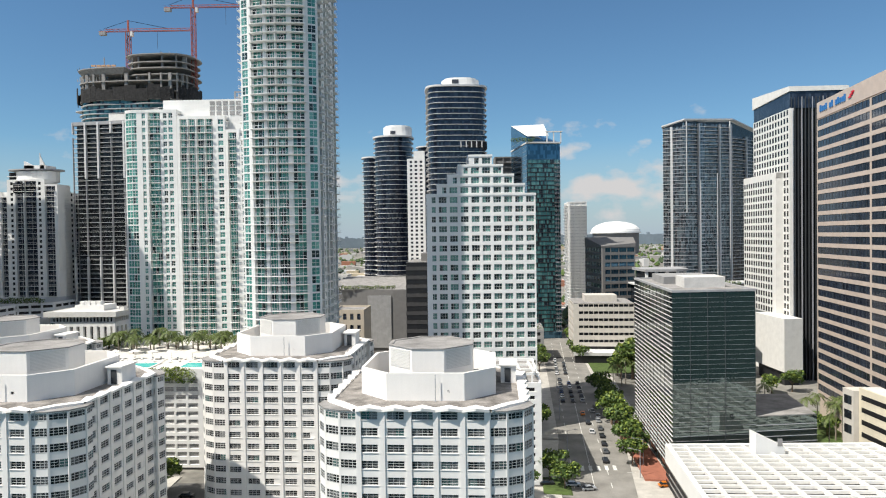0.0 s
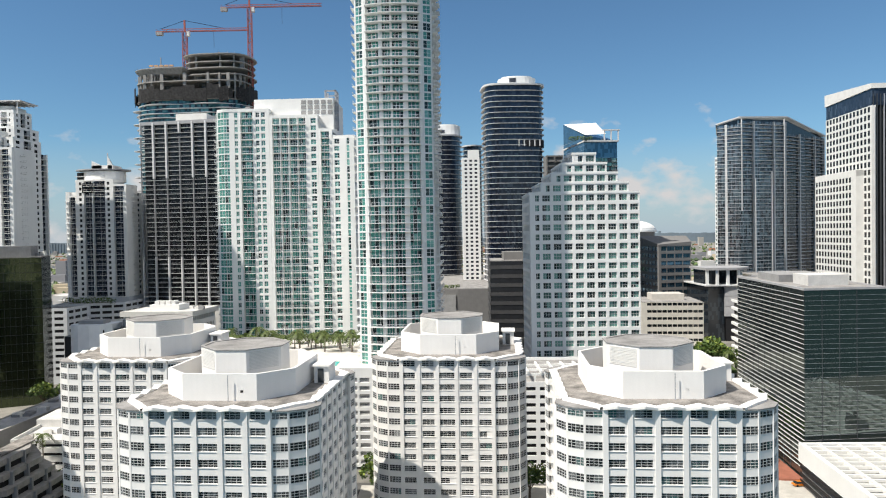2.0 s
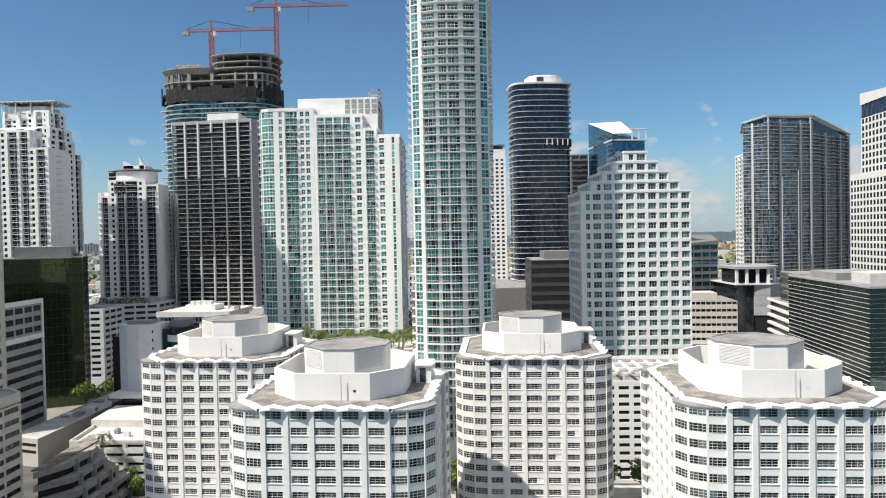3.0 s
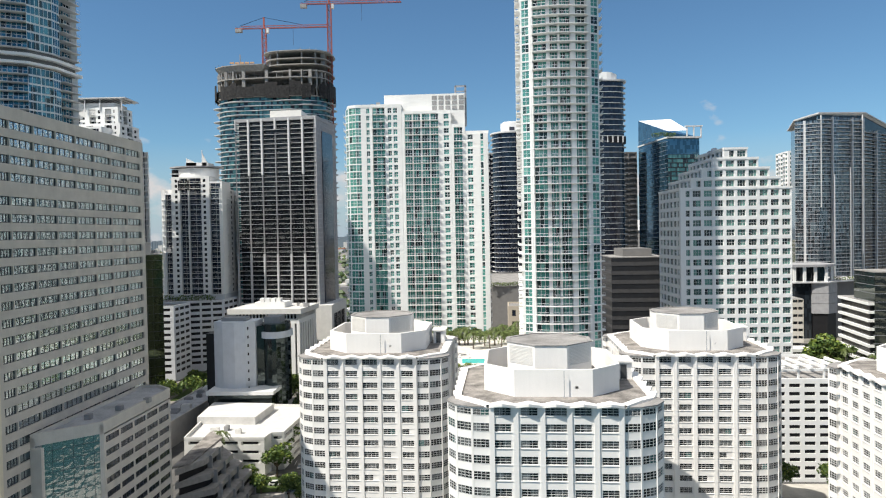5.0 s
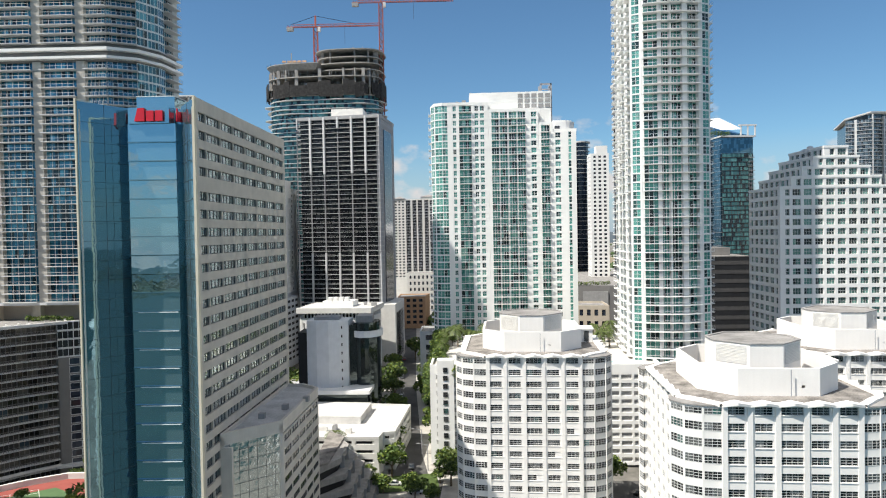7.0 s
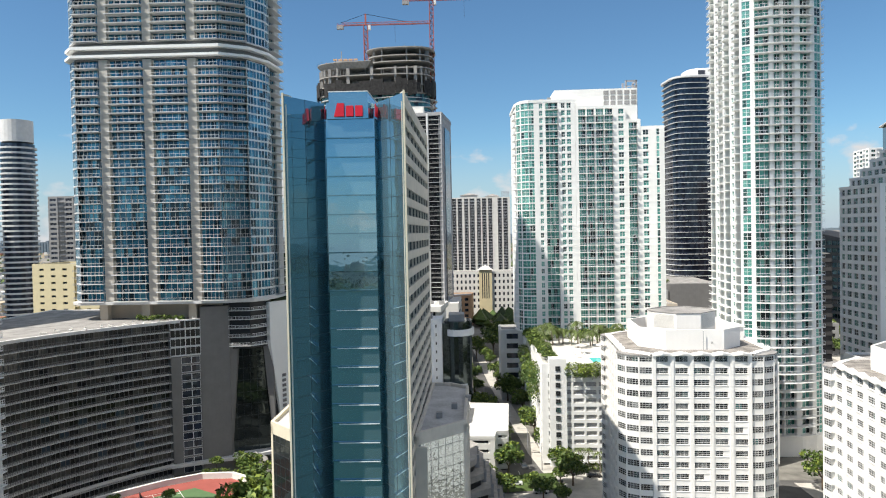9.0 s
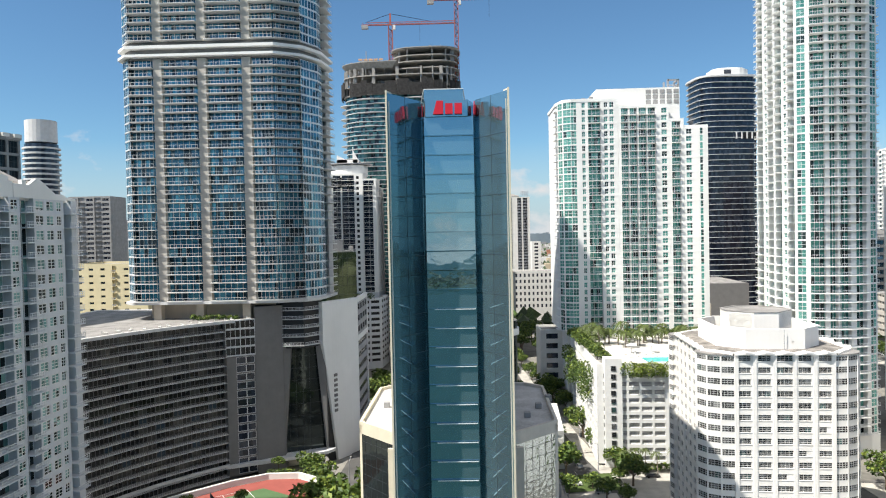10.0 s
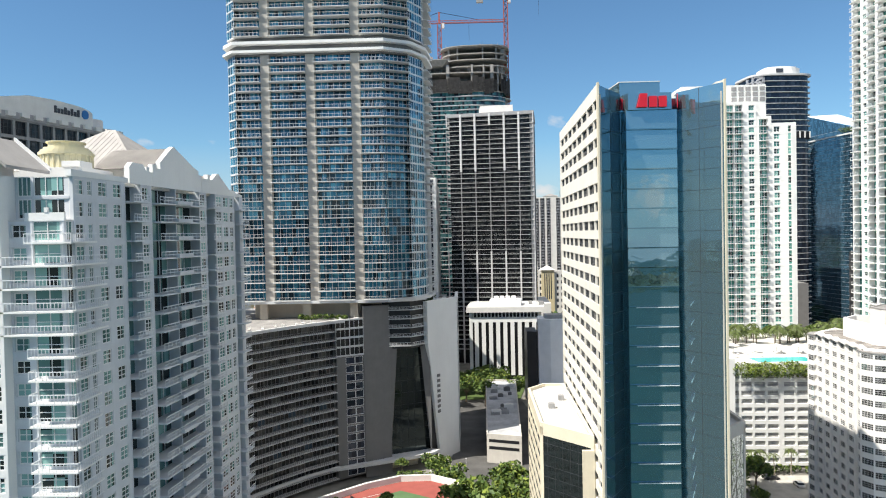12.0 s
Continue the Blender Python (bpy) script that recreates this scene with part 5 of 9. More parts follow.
    b.g("drum_plinth", WHITE2).box(dx - 3.2, dx + 3.4, dy - 3.2, dy + 3.2, top, 63.3)
    b.g("drum_plinth", WHITE2).box(dx + 1.4, dx + 3.3, dy - 3.4, dy - 1.0, 63.3, 63.9)
    dg = b.g("cooling_drum", GOLD)
    for r0, z, h in ((2.5, 63.3, 1.5), (2.72, 64.8, 0.3), (2.5, 65.1, 0.25), (2.2, 65.35, 0.25), (1.75, 65.6, 0.55), (1.95, 66.15, 0.1)):
        dg.prism(ellipse(dx, dy, r0, r0, 28), z, z + h)
    for k in range(28):
        a = k * math.pi / 14
        dg.box(dx + 2.52 * math.cos(a) - 0.07, dx + 2.52 * math.cos(a) + 0.07, dy + 2.52 * math.sin(a) - 0.07, dy + 2.52 * math.sin(a) + 0.07, 63.3, 64.8)
    b.done()


gable_condo()


# ---- towers built of floor plates ----
def plate_tower(name, cx, cy, poly, z0, nf, fh, label, slab, pane, out=0.8, th=0.32, rail=None, cap_part=True, category="apartment tower", uneven=0.0):
    """A glass shaft with a projecting slab at every floor. poly is local to (cx, cy)."""
    b = Bld(name, cx, cy, label, category)
    b.g("shaft", pane).prism(offset(poly, -0.6), 0, z0 + nf * fh)
    meshes = []
    for v in range(3 if uneven else 1):
        s = Geo()
        pp = offset(poly, out)
        if uneven:
            pp = [(x + uneven * math.sin(0.22 * y + v * 2.1), y + uneven * math.sin(0.22 * x + v * 1.7)) for x, y in pp]
        s.prism(pp, 0, th, 0)
        if rail:
            s.ring(offset(pp, -0.08), offset(pp, -0.16), th, th + 0.95, 1)
        meshes.append(s.mesh("floor_slab", [slab, rail or slab]))
    for f in range(nf):
        ob = new("floor_slab", meshes[f % len(meshes)])
        ob.parent = b.e
        ob.location = (0, 0, (z0 + f * fh) * U)
    return b


# black-framed tower with tall pale fins
def fin_tower():
    b = Bld("fin_tower", -144, 293, "dark balconied tower with tall pale vertical fins", "apartment tower")
    P = [(-161.8, 297.4), (-125.2, 291.0), (-121.5, 318), (-158, 324)]
    L = b.poly(P)
    b.g("shaft", G_BLKW).prism(offset(L, -1.3), 0, 105.5)
    s = Geo()
    a, c = Vector(L[0]), Vector(L[1])
    d = (c - a).normalized()
    W = (c - a).length
    s.prism(L, 0, 0.13, 0)
    for sgm in range(6):
        s.obox(a, d, W * sgm / 6 + 0.3, W * (sgm + 1) / 6 - 0.3, -0.1, 0.0, 0.66, 0.69, 1)
    me = s.mesh("floor_slab", [SLABW, SLABG])
    for f in range(49):
        ob = new("floor_slab", me)
        ob.parent, ob.location = b.e, (0, 0, (6 + f * 2.03) * U)
    for i in range(7):
        s0 = W * i / 6
        fg = Geo()
        fg.obox(a, d, max(0, s0 - 0.4), min(W, s0 + 0.4), -0.8, 0.35, 82 if i in (1, 2, 4, 5) else 101.5, 106.2)
        part("fin", fg, SLABW, b.e)
        fg = Geo()
        fg.obox(a, d, max(0, s0 - 0.12), min(W, s0 + 0.12), -0.8, 0.1, 48, 81.9 if i in (1, 2, 4, 5) else 99.9)
        part("thin_fin", fg, SLABG, b.e)
        fg = Geo()
        fg.obox(a, d, max(0, s0 - 0.3), min(W, s0 + 0.3), -0.8, 0.3, 0, 47.9)
        part("lower_fin", fg, SLABW, b.e)
    b.g("head", SLABG).prism(offset(L, 0.2), 105.2, 106.6)
    b.g("side_wall", SLABG).prism(b.poly([P[1], P[2], (-123, 318), (-126.6, 292.5)]), 0, 106.5)
    b.g("end_glass", G_NAVY).prism(b.poly([(-123.92, 298), (-122.0, 312), (-122.8, 312), (-124.8, 298)]), 20, 101)
    cr = b.g("roof_house", OFFWHITE)
    cr.prism(b.poly([(-147, 300), (-133, 299), (-133, 314), (-147, 314)]), 106.5, 110.5)
    cr.add([(*b.loc((-148, 298)), 106.6), (*b.loc((-131, 297.5)), 106.6), (*b.loc((-140, 298)), 110.2), (*b.loc((-148, 304)), 106.6), (*b.loc((-131, 304)), 106.6), (*b.loc((-140, 304)), 110.2)], [(0, 1, 2), (0, 2, 5, 3), (1, 4, 5, 2)])
    # base
    b.g("base", OFFWHITE).prism(b.poly([(-128, 288), (-119.5, 288), (-118, 318), (-126, 318)]), 0, 26)
    b.g("base_opening", BLACK).prism(b.poly([(-119.3, 292), (-118.2, 314), (-119, 314), (-120, 292)]), 2, 22)
    b.done()


fin_tower()


# unfinished concrete tower with tower cranes
def unfinished_tower():
    poly = ellipse(0, 0, 29.5, 15, 28, -4, 3.4)
    b = plate_tower("unfinished_tower", -160, 362, poly, 6, 53, 2.27, "unfinished concrete tower with netted upper floors and curved slabs", SLABW, G_SEA, 1.0, 0.24, None, uneven=1.4)
    z = 6 + 53 * 2.27
    rng = random.Random(3)
    # safety nets, hung in sheets of uneven length
    ring = offset(poly, 1.5)
    for i in range(len(ring)):
        a, c = Vector(ring[i]), Vector(ring[(i + 1) % len(ring)])
        d = (c - a).normalized()
        for k in range(2):
            ln = (c - a).length
            if rng.random() < 0.14:
                continue
            n = Geo()
            n.obox(a, d, ln * k / 2 + 0.03, ln * (k + 1) / 2 - 0.03, rng.uniform(-0.25, 0), 0.08, z + rng.uniform(-1.6, 0.6), z + rng.uniform(4.8, 8.4))
            part("net", n, NET, b.e)

    def slab(ps, z0, z1, undercut=0.0):
        s = Geo()
        if undercut:
            q = offset(ps, -undercut)
            n = len(ps)
            s.add([(x, y, z0) for x, y in q] + [(x, y, z1 - 0.35) for x, y in ps] + [(x, y, z1) for x, y in ps],
                  [(i, (i + 1) % n, n + (i + 1) % n, n + i) for i in range(n)] + [(n + i, n + (i + 1) % n, 2 * n + (i + 1) % n, 2 * n + i) for i in range(n)]
                  + [tuple(range(2 * n, 3 * n)), tuple(reversed(range(n)))])
        else:
            s.prism(ps, z0, z1)
        part("raw_slab", s, CONC, b.e, "bare concrete slab")

    def columns(ps, za, zb, step, thick):
        for i in range(0, len(ps), step):
            x, y = ps[i]
            if y > 5 and i % 3:
                continue
            c, w = Geo(), rng.choice(thick)
            c.box(x - w, x + w, y - 0.5, y + 0.5, za, zb)
            part("column", c, CONC, b.e)
    slab(offset(poly, 0.3), z, z + 0.4)
    slab(offset(poly, 0.3), z + 4.2, z + 4.6)
    slab(offset(poly, 0.2), z + 9.4, z + 9.9)
    left = [(x, y) for x, y in offset(poly, 0.9) if x < 4]
    up = ellipse(13.2, 0, 16.6, 13.2, 26, -4, 3.2)
    # the flared head of the lower half, and three more floors over the other half
    slab(left, z + 13.6, z + 16.6, 2.4)
    slab(offset(ellipse(-15, -1, 8.5, 7, 18), 0.4), z + 16.6, z + 18.6, 1.2)
    slab(offset(up, 0.9), z + 12.9, z + 13.4)
    slab(offset(up, 0.2), z + 16.4, z + 16.9)
    slab(offset(up, 0.3), z + 19.4, z + 19.9)
    slab(offset(up, 1.2), z + 22.9, z + 23.6, 0.5)
    columns(offset(poly, -0.9), z, z + 13.8, 1, (0.35, 0.5, 0.8))
    columns(offset(up, -1.3), z + 16.8, z + 23.0, 2, (0.35, 0.55, 1.1))
    cw = Geo()
    cw.box(-16, -4, -4, 6, z, z + 14)
    cw.box(4, 21, -3, 6, z, z + 22.9)
    part("core_wall", cw, MIDGREY, b.e, "bare concrete lift core")
    pr = Geo()
    for k in range(90):
        x = -27 + 54 * k / 89 + rng.uniform(-0.3, 0.3)
        zz = z + rng.choice((9.9, 9.9, 4.6))
        pr.box(x - 0.07, x + 0.07, -12.5, -12.36, zz, zz + rng.choice((1.3, 2.4, 3.7)))
    for k in range(40):
        x, y = rng.choice(offset(up, 0.6)) if k % 2 else rng.choice(left)
        zz = z + 23.6 if k % 2 else z + 16.6
        pr.box(x - 0.06, x + 0.06, y - 0.06, y + 0.06, zz, zz + rng.uniform(0.6, 1.4))
    part("shoring_post", pr, SLABG, b.e, kind="stuff")
    for k in range(34):
        x, y = rng.uniform(-25, 27), rng.uniform(-11, 8)
        u = Geo()
        zz = z + (23.6 if x > 0 else 16.6) if k % 3 else z + 9.9
        u.box(x, x + rng.uniform(0.4, 3.0), y, y + 0.7, zz, zz + rng.uniform(0.4, 1.5))
        part("site_clutter", u, rng.choice((RED, CONC, GREY, SLABG, PEACH)), b.e)
    fm = Geo()
    for i in range(5):
        fm.box(-21 + i * 2.6, -19 + i * 2.6, -9.6, -8.9, z + 18.4, z + 19.2)
    part("formwork", fm, PEACH, b.e, "orange formwork panels")
    m1 = Geo()
    m1.box(-18.2, -17.8, -2.2, -1.8, z + 18, z + 25)
    part("site_mast", m1, GREY, b.e)
    b.done()


unfinished_tower()


def crane(x, y, mast, jib0, jib1, base, apex):
    """Lattice tower crane: mast, cab, jib, counterweight, tie bars."""
    e = thing("tower_crane", x, y, "red lattice tower crane above the unfinished tower", "crane", "tower cranes")
    m = Geo()
    w = 1.0
    for sx in (-w, w):
        for sy in (-w, w):
            m.box(sx - 0.16, sx + 0.16, sy - 0.16, sy + 0.16, base, mast)
    z, k = base, 0
    while z < mast - 2:
        for sy in (-w, w):
            a, c = (-w, w) if k % 2 else (w, -w)
            m.add([(a, sy, z), (a, sy, z + 0.3), (c, sy, z + 2.3), (c, sy, z + 2.0)], [(0, 1, 2, 3), (3, 2, 1, 0)])
            m.box(-w, w, sy - 0.06, sy + 0.06, z, z + 0.16)
        for sx in (-w, w):
            a, c = (-w, w) if k % 2 else (w, -w)
            m.add([(sx, a, z), (sx, a, z + 0.3), (sx, c, z + 2.3), (sx, c, z + 2.0)], [(0, 1, 2, 3), (3, 2, 1, 0)])
        z, k = z + 2.0, k + 1
    mast_ob = part("mast", m, RED, e)
    j = Geo()
    j.box(jib0, jib1, -0.9, -0.6, mast, mast + 0.3)
    j.box(jib0, jib1, 0.6, 0.9, mast, mast + 0.3)
    j.box(jib0 + 3, jib1, -0.15, 0.15, mast + 1.3, mast + 1.55)
    s, k = jib0, 0
    while s < jib1 - 1.6:
        a, c = (mast + 0.2, mast + 1.4) if k % 2 else (mast + 1.4, mast + 0.2)
        j.add([(s, -0.4, a), (s + 0.25, -0.4, a), (s + 1.85, -0.2, c), (s + 1.6, -0.2, c)], [(0, 1, 2, 3), (3, 2, 1, 0)])
        s, k = s + 1.6, k + 1
    jib_ob = part("jib", j, RED, e)
    t = Geo()
    t.box(-0.4, 0.4, -0.4, 0.4, mast, apex)
    for end in (jib0 + 2, jib1 * 0.6):
        t.add([(0, 0, apex), (0, 0, apex - 0.22), (end, 0, mast + 1.4), (end, 0, mast + 1.62)], [(0, 1, 2, 3), (3, 2, 1, 0)])
    part("apex_tower", t, RED, e)
    c = Geo()
    c.box(jib0, jib0 + 3.4, -1.0, 1.0, mast - 1.8, mast)
    part("counterweight", c, GREY, jib_ob)
    c = Geo()
    c.box(0.9, 2.6, -1.0, 1.0, mast - 2.4, mast - 0.2)
    part("cab", c, OFFWHITE, mast_ob)
    h = Geo()
    h.box(jib1 * 0.45 - 0.06, jib1 * 0.45 + 0.06, -0.05, 0.05, mast - 9, mast)
    part("hoist_rope", h, FRAMED, jib_ob)


crane(-165.0, 360, 164.6, -15, 34, 125, 170.5)
crane(-130.6, 360, 176.6, -15, 38, 60, 183)


# dark round-cornered towers with a white drum on top
def navy_tower(cx, cy, rx, ry, nf, fh, z0, rot, drum, label, power=2.6):
    poly = ellipse(0, 0, rx, ry, 30, rot, power)
    b = plate_tower("navy_tower", cx, cy, poly, z0, nf, fh, label, SLABW, G_NAVY, 0.4, 0.2, None)
    z = z0 + nf * fh
    b.g("top_slab", SLABW).prism(offset(poly, 0.7), z, z + 0.9)
    b.g("drum", WHITE2).prism(ellipse(drum[0], drum[1], drum[2], drum[2] * 0.8, 24, 0, 2.6), z + 0.9, z + 0.9 + drum[3])
    b.g("drum_cap", WHITE2).prism(ellipse(drum[0], drum[1], drum[2] * 0.85, drum[2] * 0.68, 24, 0, 2.6), z + 0.9 + drum[3], z + 1.8 + drum[3])
    lg = b.g("drum_mark", SIGNDARK)
    lg.box(drum[0] - drum[2] * 0.45, drum[0] - drum[2] * 0.1, drum[1] - drum[2] * 0.82, drum[1] - drum[2] * 0.78, z + 2.2, z + 4.2)
    return b, poly, z


b, poly, z = navy_tower(6.7, 363, 15.6, 12.5, 45, 2.79, 6, 4, (2.5, -1, 9.9, 3.8), "dark blue round-cornered tower with thin pale floor lines", 4.0)
ga = b.g("sky_terrace", BLACK)
edge = offset(poly, 0.3)
for p, q in zip(edge, edge[1:] + edge[:1]):
    if p[0] > -2 and q[0] > -2 and p[1] < 6:
        ga.obox(p, (Vector(q) - Vector(p)).normalized(), 0, (Vector(q) - Vector(p)).length, -0.4, 0.12, 100.2, 103.4)
for i in range(0, 5):
    c = Geo()
    c.box(2.7 * i + 2.0, 2.7 * i + 2.5, -13.7 + 0.08 * i * i, -13.1 + 0.08 * i * i, 100.2, 103.4)
    part("terrace_column", c, SLABW, b.e)
b.done()
b, poly, z = navy_tower(-31.1, 425, 12.1, 12.5, 37, 2.9, 8, 0, (2.7, 0, 8.8, 6.0), "dark round tower with thin pale floor lines and white drum roof", 2.2)
b.done()
b = plate_tower("navy_tower", -45.3, 444, ellipse(0, 0, 7.6, 9, 20), 8, 34, 2.86, "lower dark round tower with pale floor lines", SLABW, G_NAVY, 0.4, 0.2)
b.g("top_slab", SLABW).prism(ellipse(0, 0, 8.2, 9.6, 20), 105.3, 106.1)
b.done()
b = plate_tower("navy_tower", -11.2, 454, ellipse(0, 0, 6.6, 8, 20), 8, 37, 2.84, "narrow dark tower with pale floor lines behind the others", SLABW, G_NAVY, 0.4, 0.2)
b.g("top_slab", SLABW).prism(ellipse(0, 0, 7.2, 8.6, 20), 113, 113.8)
b.done()
pd = Bld("podium_block", -30, 312, "grey podium block with a planted roof under the dark towers", "podium")
pd.g("wall", MIDGREY).prism(pd.poly([(-60, 318), (-24, 311), (-2, 311), (6, 420), (-60, 420)]), 0, 30.5)
pd.g("roof", ROOF).prism(pd.poly([(-59, 319), (-24, 312), (-3, 312), (5, 419), (-59, 419)]), 30.5, 30.7)
pd.g("mural", GREY).prism(pd.poly([(-36, 312.6), (-25, 310.6), (-25, 311), (-36, 313)]), 4, 28)
pd.done()


# sloped blue glass tower
def slanted_tower():
    b = Bld("slanted_glass_tower", 44, 354, "blue glass tower with a slanted crown and planted roof terrace", "office tower", cap=120)
    P = [(39, 393), (43.5, 354.5), (61, 356.5), (58, 395)]
    L = b.poly(P)
    b.g("shaft", [G_SKYB]).prism(b.poly([(39, 393), (43.3, 356.2), (61, 358.2), (58, 395)]), 0, [117.5, 106, 103, 112])
    a, c = Vector(L[0]), Vector(L[1])
    fr = b.g("floor_line", RAILG)
    for f in range(46):
        for i, j in ((0, 1),):
            p, q = Vector(L[i]), Vector(L[j])
            d = (q - p).normalized()
            fr.obox(p, d, 0, (q - p).length, 0, 0.06, 4 + 2.25 * f, 4.1 + 2.25 * f)
    kw = dict(slab=GREY, rail=RAILG, bpane=G_SEA, out=0.3, bars=3)
    b.face(P[1], P[2], 4, 40, 2.25, [("g", 4.5), ("g", 4.5), ("g", 4), ("b", 3)], DARKW, G_GREY, FRAMED, grid=(3, 1), **kw)
    b.g("crown", WHITE2).add([(L[0][0], L[0][1], 117.5), (L[1][0], L[1][1], 106.0), (L[2][0] - 6, L[2][1], 106.5), (L[3][0], L[3][1], 118.5)], [(0, 1, 2, 3), (3, 2, 1, 0)])
    b.g("terrace", SLABW).prism(offset(L, 0.4), 102.4, 103.2)
    for x in (10, 13.5, 17.2):
        b.g("pergola", SLABW).box(x - 0.3, x + 0.3, 2, 2.6, 103, 108.4)
    b.g("pergola", SLABW).box(9, 18, 1.8, 3.0, 108.2, 108.8)
    b.done()


slanted_tower()


# dark glass tower with a sloping roof
def sloped_roof_tower():
    b = Bld("grey_glass_tower", 124, 383, "grey glass balcony tower with a sloping roof edge", "apartment tower", cap=150)
    P = [(123.3, 384.5), (133.5, 379.0), (164.5, 389.0), (198.5, 411.5), (190, 430), (139, 424)]
    L = b.poly(P)
    ZT = [114.3, 117.3, 118.6, 110.4, 110.4, 114.3]
    b.g("shaft", G_DARK).prism(offset(L, -1.4), 0, ZT)
    kw = dict(slab=SLABW, rail=RAILG, bpane=G_GREY, out=0.8, bars=3, grid=(2, 1), railglass=None)
    fh = 2.0
    b.face(P[0], P[1], 6, 54, fh, [("b", 3.4), (".", 1.0), ("b", 5.2)], SLABW, G_GREY, RAILG, **kw)
    b.face(P[1], P[2], 6, 55, fh, [("b", 7.5), (".", 0.7), ("g", 2.4), ("b", 7.6), (".", 0.7), ("b", 5.4), (".", 0.6)], SLABW, G_GREY, RAILG, **kw)
    b.face(P[2], P[3], 6, 52, fh, [("b", 9.5), (".", 0.6), ("g", 3), ("b", 7.5), (".", 0.6), ("b", 6.5), (".", 0.4)], SLABW, G_DARK, RAILG, **dict(kw, bpane=G_DARK))
    # pale fins that start and stop at different heights
    a, c = Vector(L[1]), Vector(L[2])
    d, ln = (c - a).normalized(), (c - a).length
    for k, (u, z0, z1, w) in enumerate(((0.03, 66, 116.6, 0.35), (0.31, 8, 84, 0.45), (0.66, 20, 88, 0.3), (0.93, 40, 117.8, 0.3))):
        f = Geo()
        f.obox(a, d, ln * u, ln * u + w, 0.2, 0.95, z0, z1)
        part("fin", f, SLABW, b.e)
    b.g("roof", SLABW).prism(offset(L, 0.5), ZT, [v + 0.7 for v in ZT])
    b.done()


sloped_roof_tower()


# white gridded tower with a dark front
def white_grid_tower():
    b = Bld("white_grid_tower", 125, 247, "tower with a white gridded wall, dark ribbed front and white cap", "office tower", cap=220)
    A, B_, C, D = (129.0, 284.5), (126.6, 250), (146, 247), (149, 283)
    L = b.poly([A, B_, C, D])
    b.g("shaft", DARKW).prism(offset(L, -1.0), 0, 105)
    b.g("upper_glass", G_NAVY).prism(offset(L, -0.15), 99.9, 106)
    b.g("cap", OFFWHITE).prism(offset(L, 0.3), [105.5, 106.1, 105.8, 105], [110.3, 107.9, 107.4, 109])
    strips = [(".", 0.9)] + [("w", 1.6), (".", 1.15)] * 13
    b.face(A, B_, 5.6, 33, 2.86, strips, OFFWHITE, G_BLKW, FRAMED, (1, 1), 0.55, 0.35, 0.03)
    low = [(126.4, 288), (124.4, 256), (127.6, 255.4), (130.4, 288)]
    b.g("annex", OFFWHITE).prism(offset(b.poly(low), -1.2), 0, 75)
    b.face(low[0], low[1], 23.5, 18, 2.86, [(".", 0.9)] + [("w", 1.6), (".", 1.15)] * 12 + [(".", 3)], OFFWHITE, G_BLKW, FRAMED, (1, 1), 0.55, 0.35, 0.03)
    b.face(low[1], low[2], 0, 1, 77.0, [(".", 1)], OFFWHITE)
    b.g("parapet", OFFWHITE).prism(b.poly(low), 74.9, 77.2)
    b.g("annex", OFFWHITE).prism(b.poly([(119, 262), (119.4, 240), (126.4, 241), (126.4, 262)]), 5, 24)
    b.g("annex_foot", DARKW).prism(b.poly([(120, 261), (120.4, 242), (126, 243), (126, 261)]), 0, 5)
    p = Vector(L[1])
    q = Vector(L[2])
    d = (q - p).normalized()
    for k in range(15):
        b.g("mullion", RAILG if k in (3, 6, 9) else FRAMED).obox(p, d, 1.2 * k + 0.5, 1.2 * k + 0.75, -1, 0.1, 0, 104)
    b.g("corner_pier", OFFWHITE).obox(p, d, -0.2, 1.0, -1, 0.3, 0, 99.8)
    b.done()


white_grid_tower()


# brown granite tower with window bands
def granite_tower():
    b = Bld("granite_tower", 105, 195, "brown granite office tower with dark ribbon windows and roof sign", "office tower", cap=160)
    A, B_, C, D = (108.6, 199), (98.2, 132), (142, 126), (149, 194)
    b.g("core", DARKW).prism(offset(b.poly([A, B_, C, D]), -1.0), 0, 91)
    st = [(".", 0.5), ("w", 16), ("w", 15.5), (".", 0.9), ("w", 12), ("w", 10), (".", 0.9), ("w", 9), (".", 0.6)]
    b.face(A, B_, 7.7, 26, 3.06, st, PINKSTONE, G_NAVY, FRAMED, (8, 1), 0.9, 0.12, 0.12)
    b.face(B_, C, 7.7, 26, 3.06, [(".", 1), ("w", 20), (".", 1), ("w", 20), (".", 1)], PINKSTONE, G_NAVY, FRAMED, (8, 1), 0.68, 0.12, 0.3)
    b.g("wall", PINKSTONE).prism(b.poly([A, B_, C, D]), 87.5, 92.2)
    b.g("wall", PINKSTONE).prism(offset(b.poly([A, B_, C, D]), -0.4), 0, 8)
    a, c = Vector(b.loc(A)), Vector(b.loc(B_))
    d = (c - a).normalized()
    sg = Geo()
    for k in range(13):
        if k not in (4, 7):
            sg.obox(a, d, 2.6 + k * 1.35, 3.5 + k * 1.35, 0.02, 0.25, 89.2, 90.6 if k % 3 else 91.0)
    part("sign", sg, SIGNBLUE, b.e, "row of blue sign bars")
    sg = Geo()
    for k in range(3):
        sg.obox(a, d, 21.6 + k * 0.8, 23.2 + k * 0.8, 0.02, 0.25, 89.4 + 0.55 * k, 89.8 + 0.55 * k)
    part("sign_mark", sg, SIGNRED, b.e, "small red sign bars")
    b.done()


granite_tower()


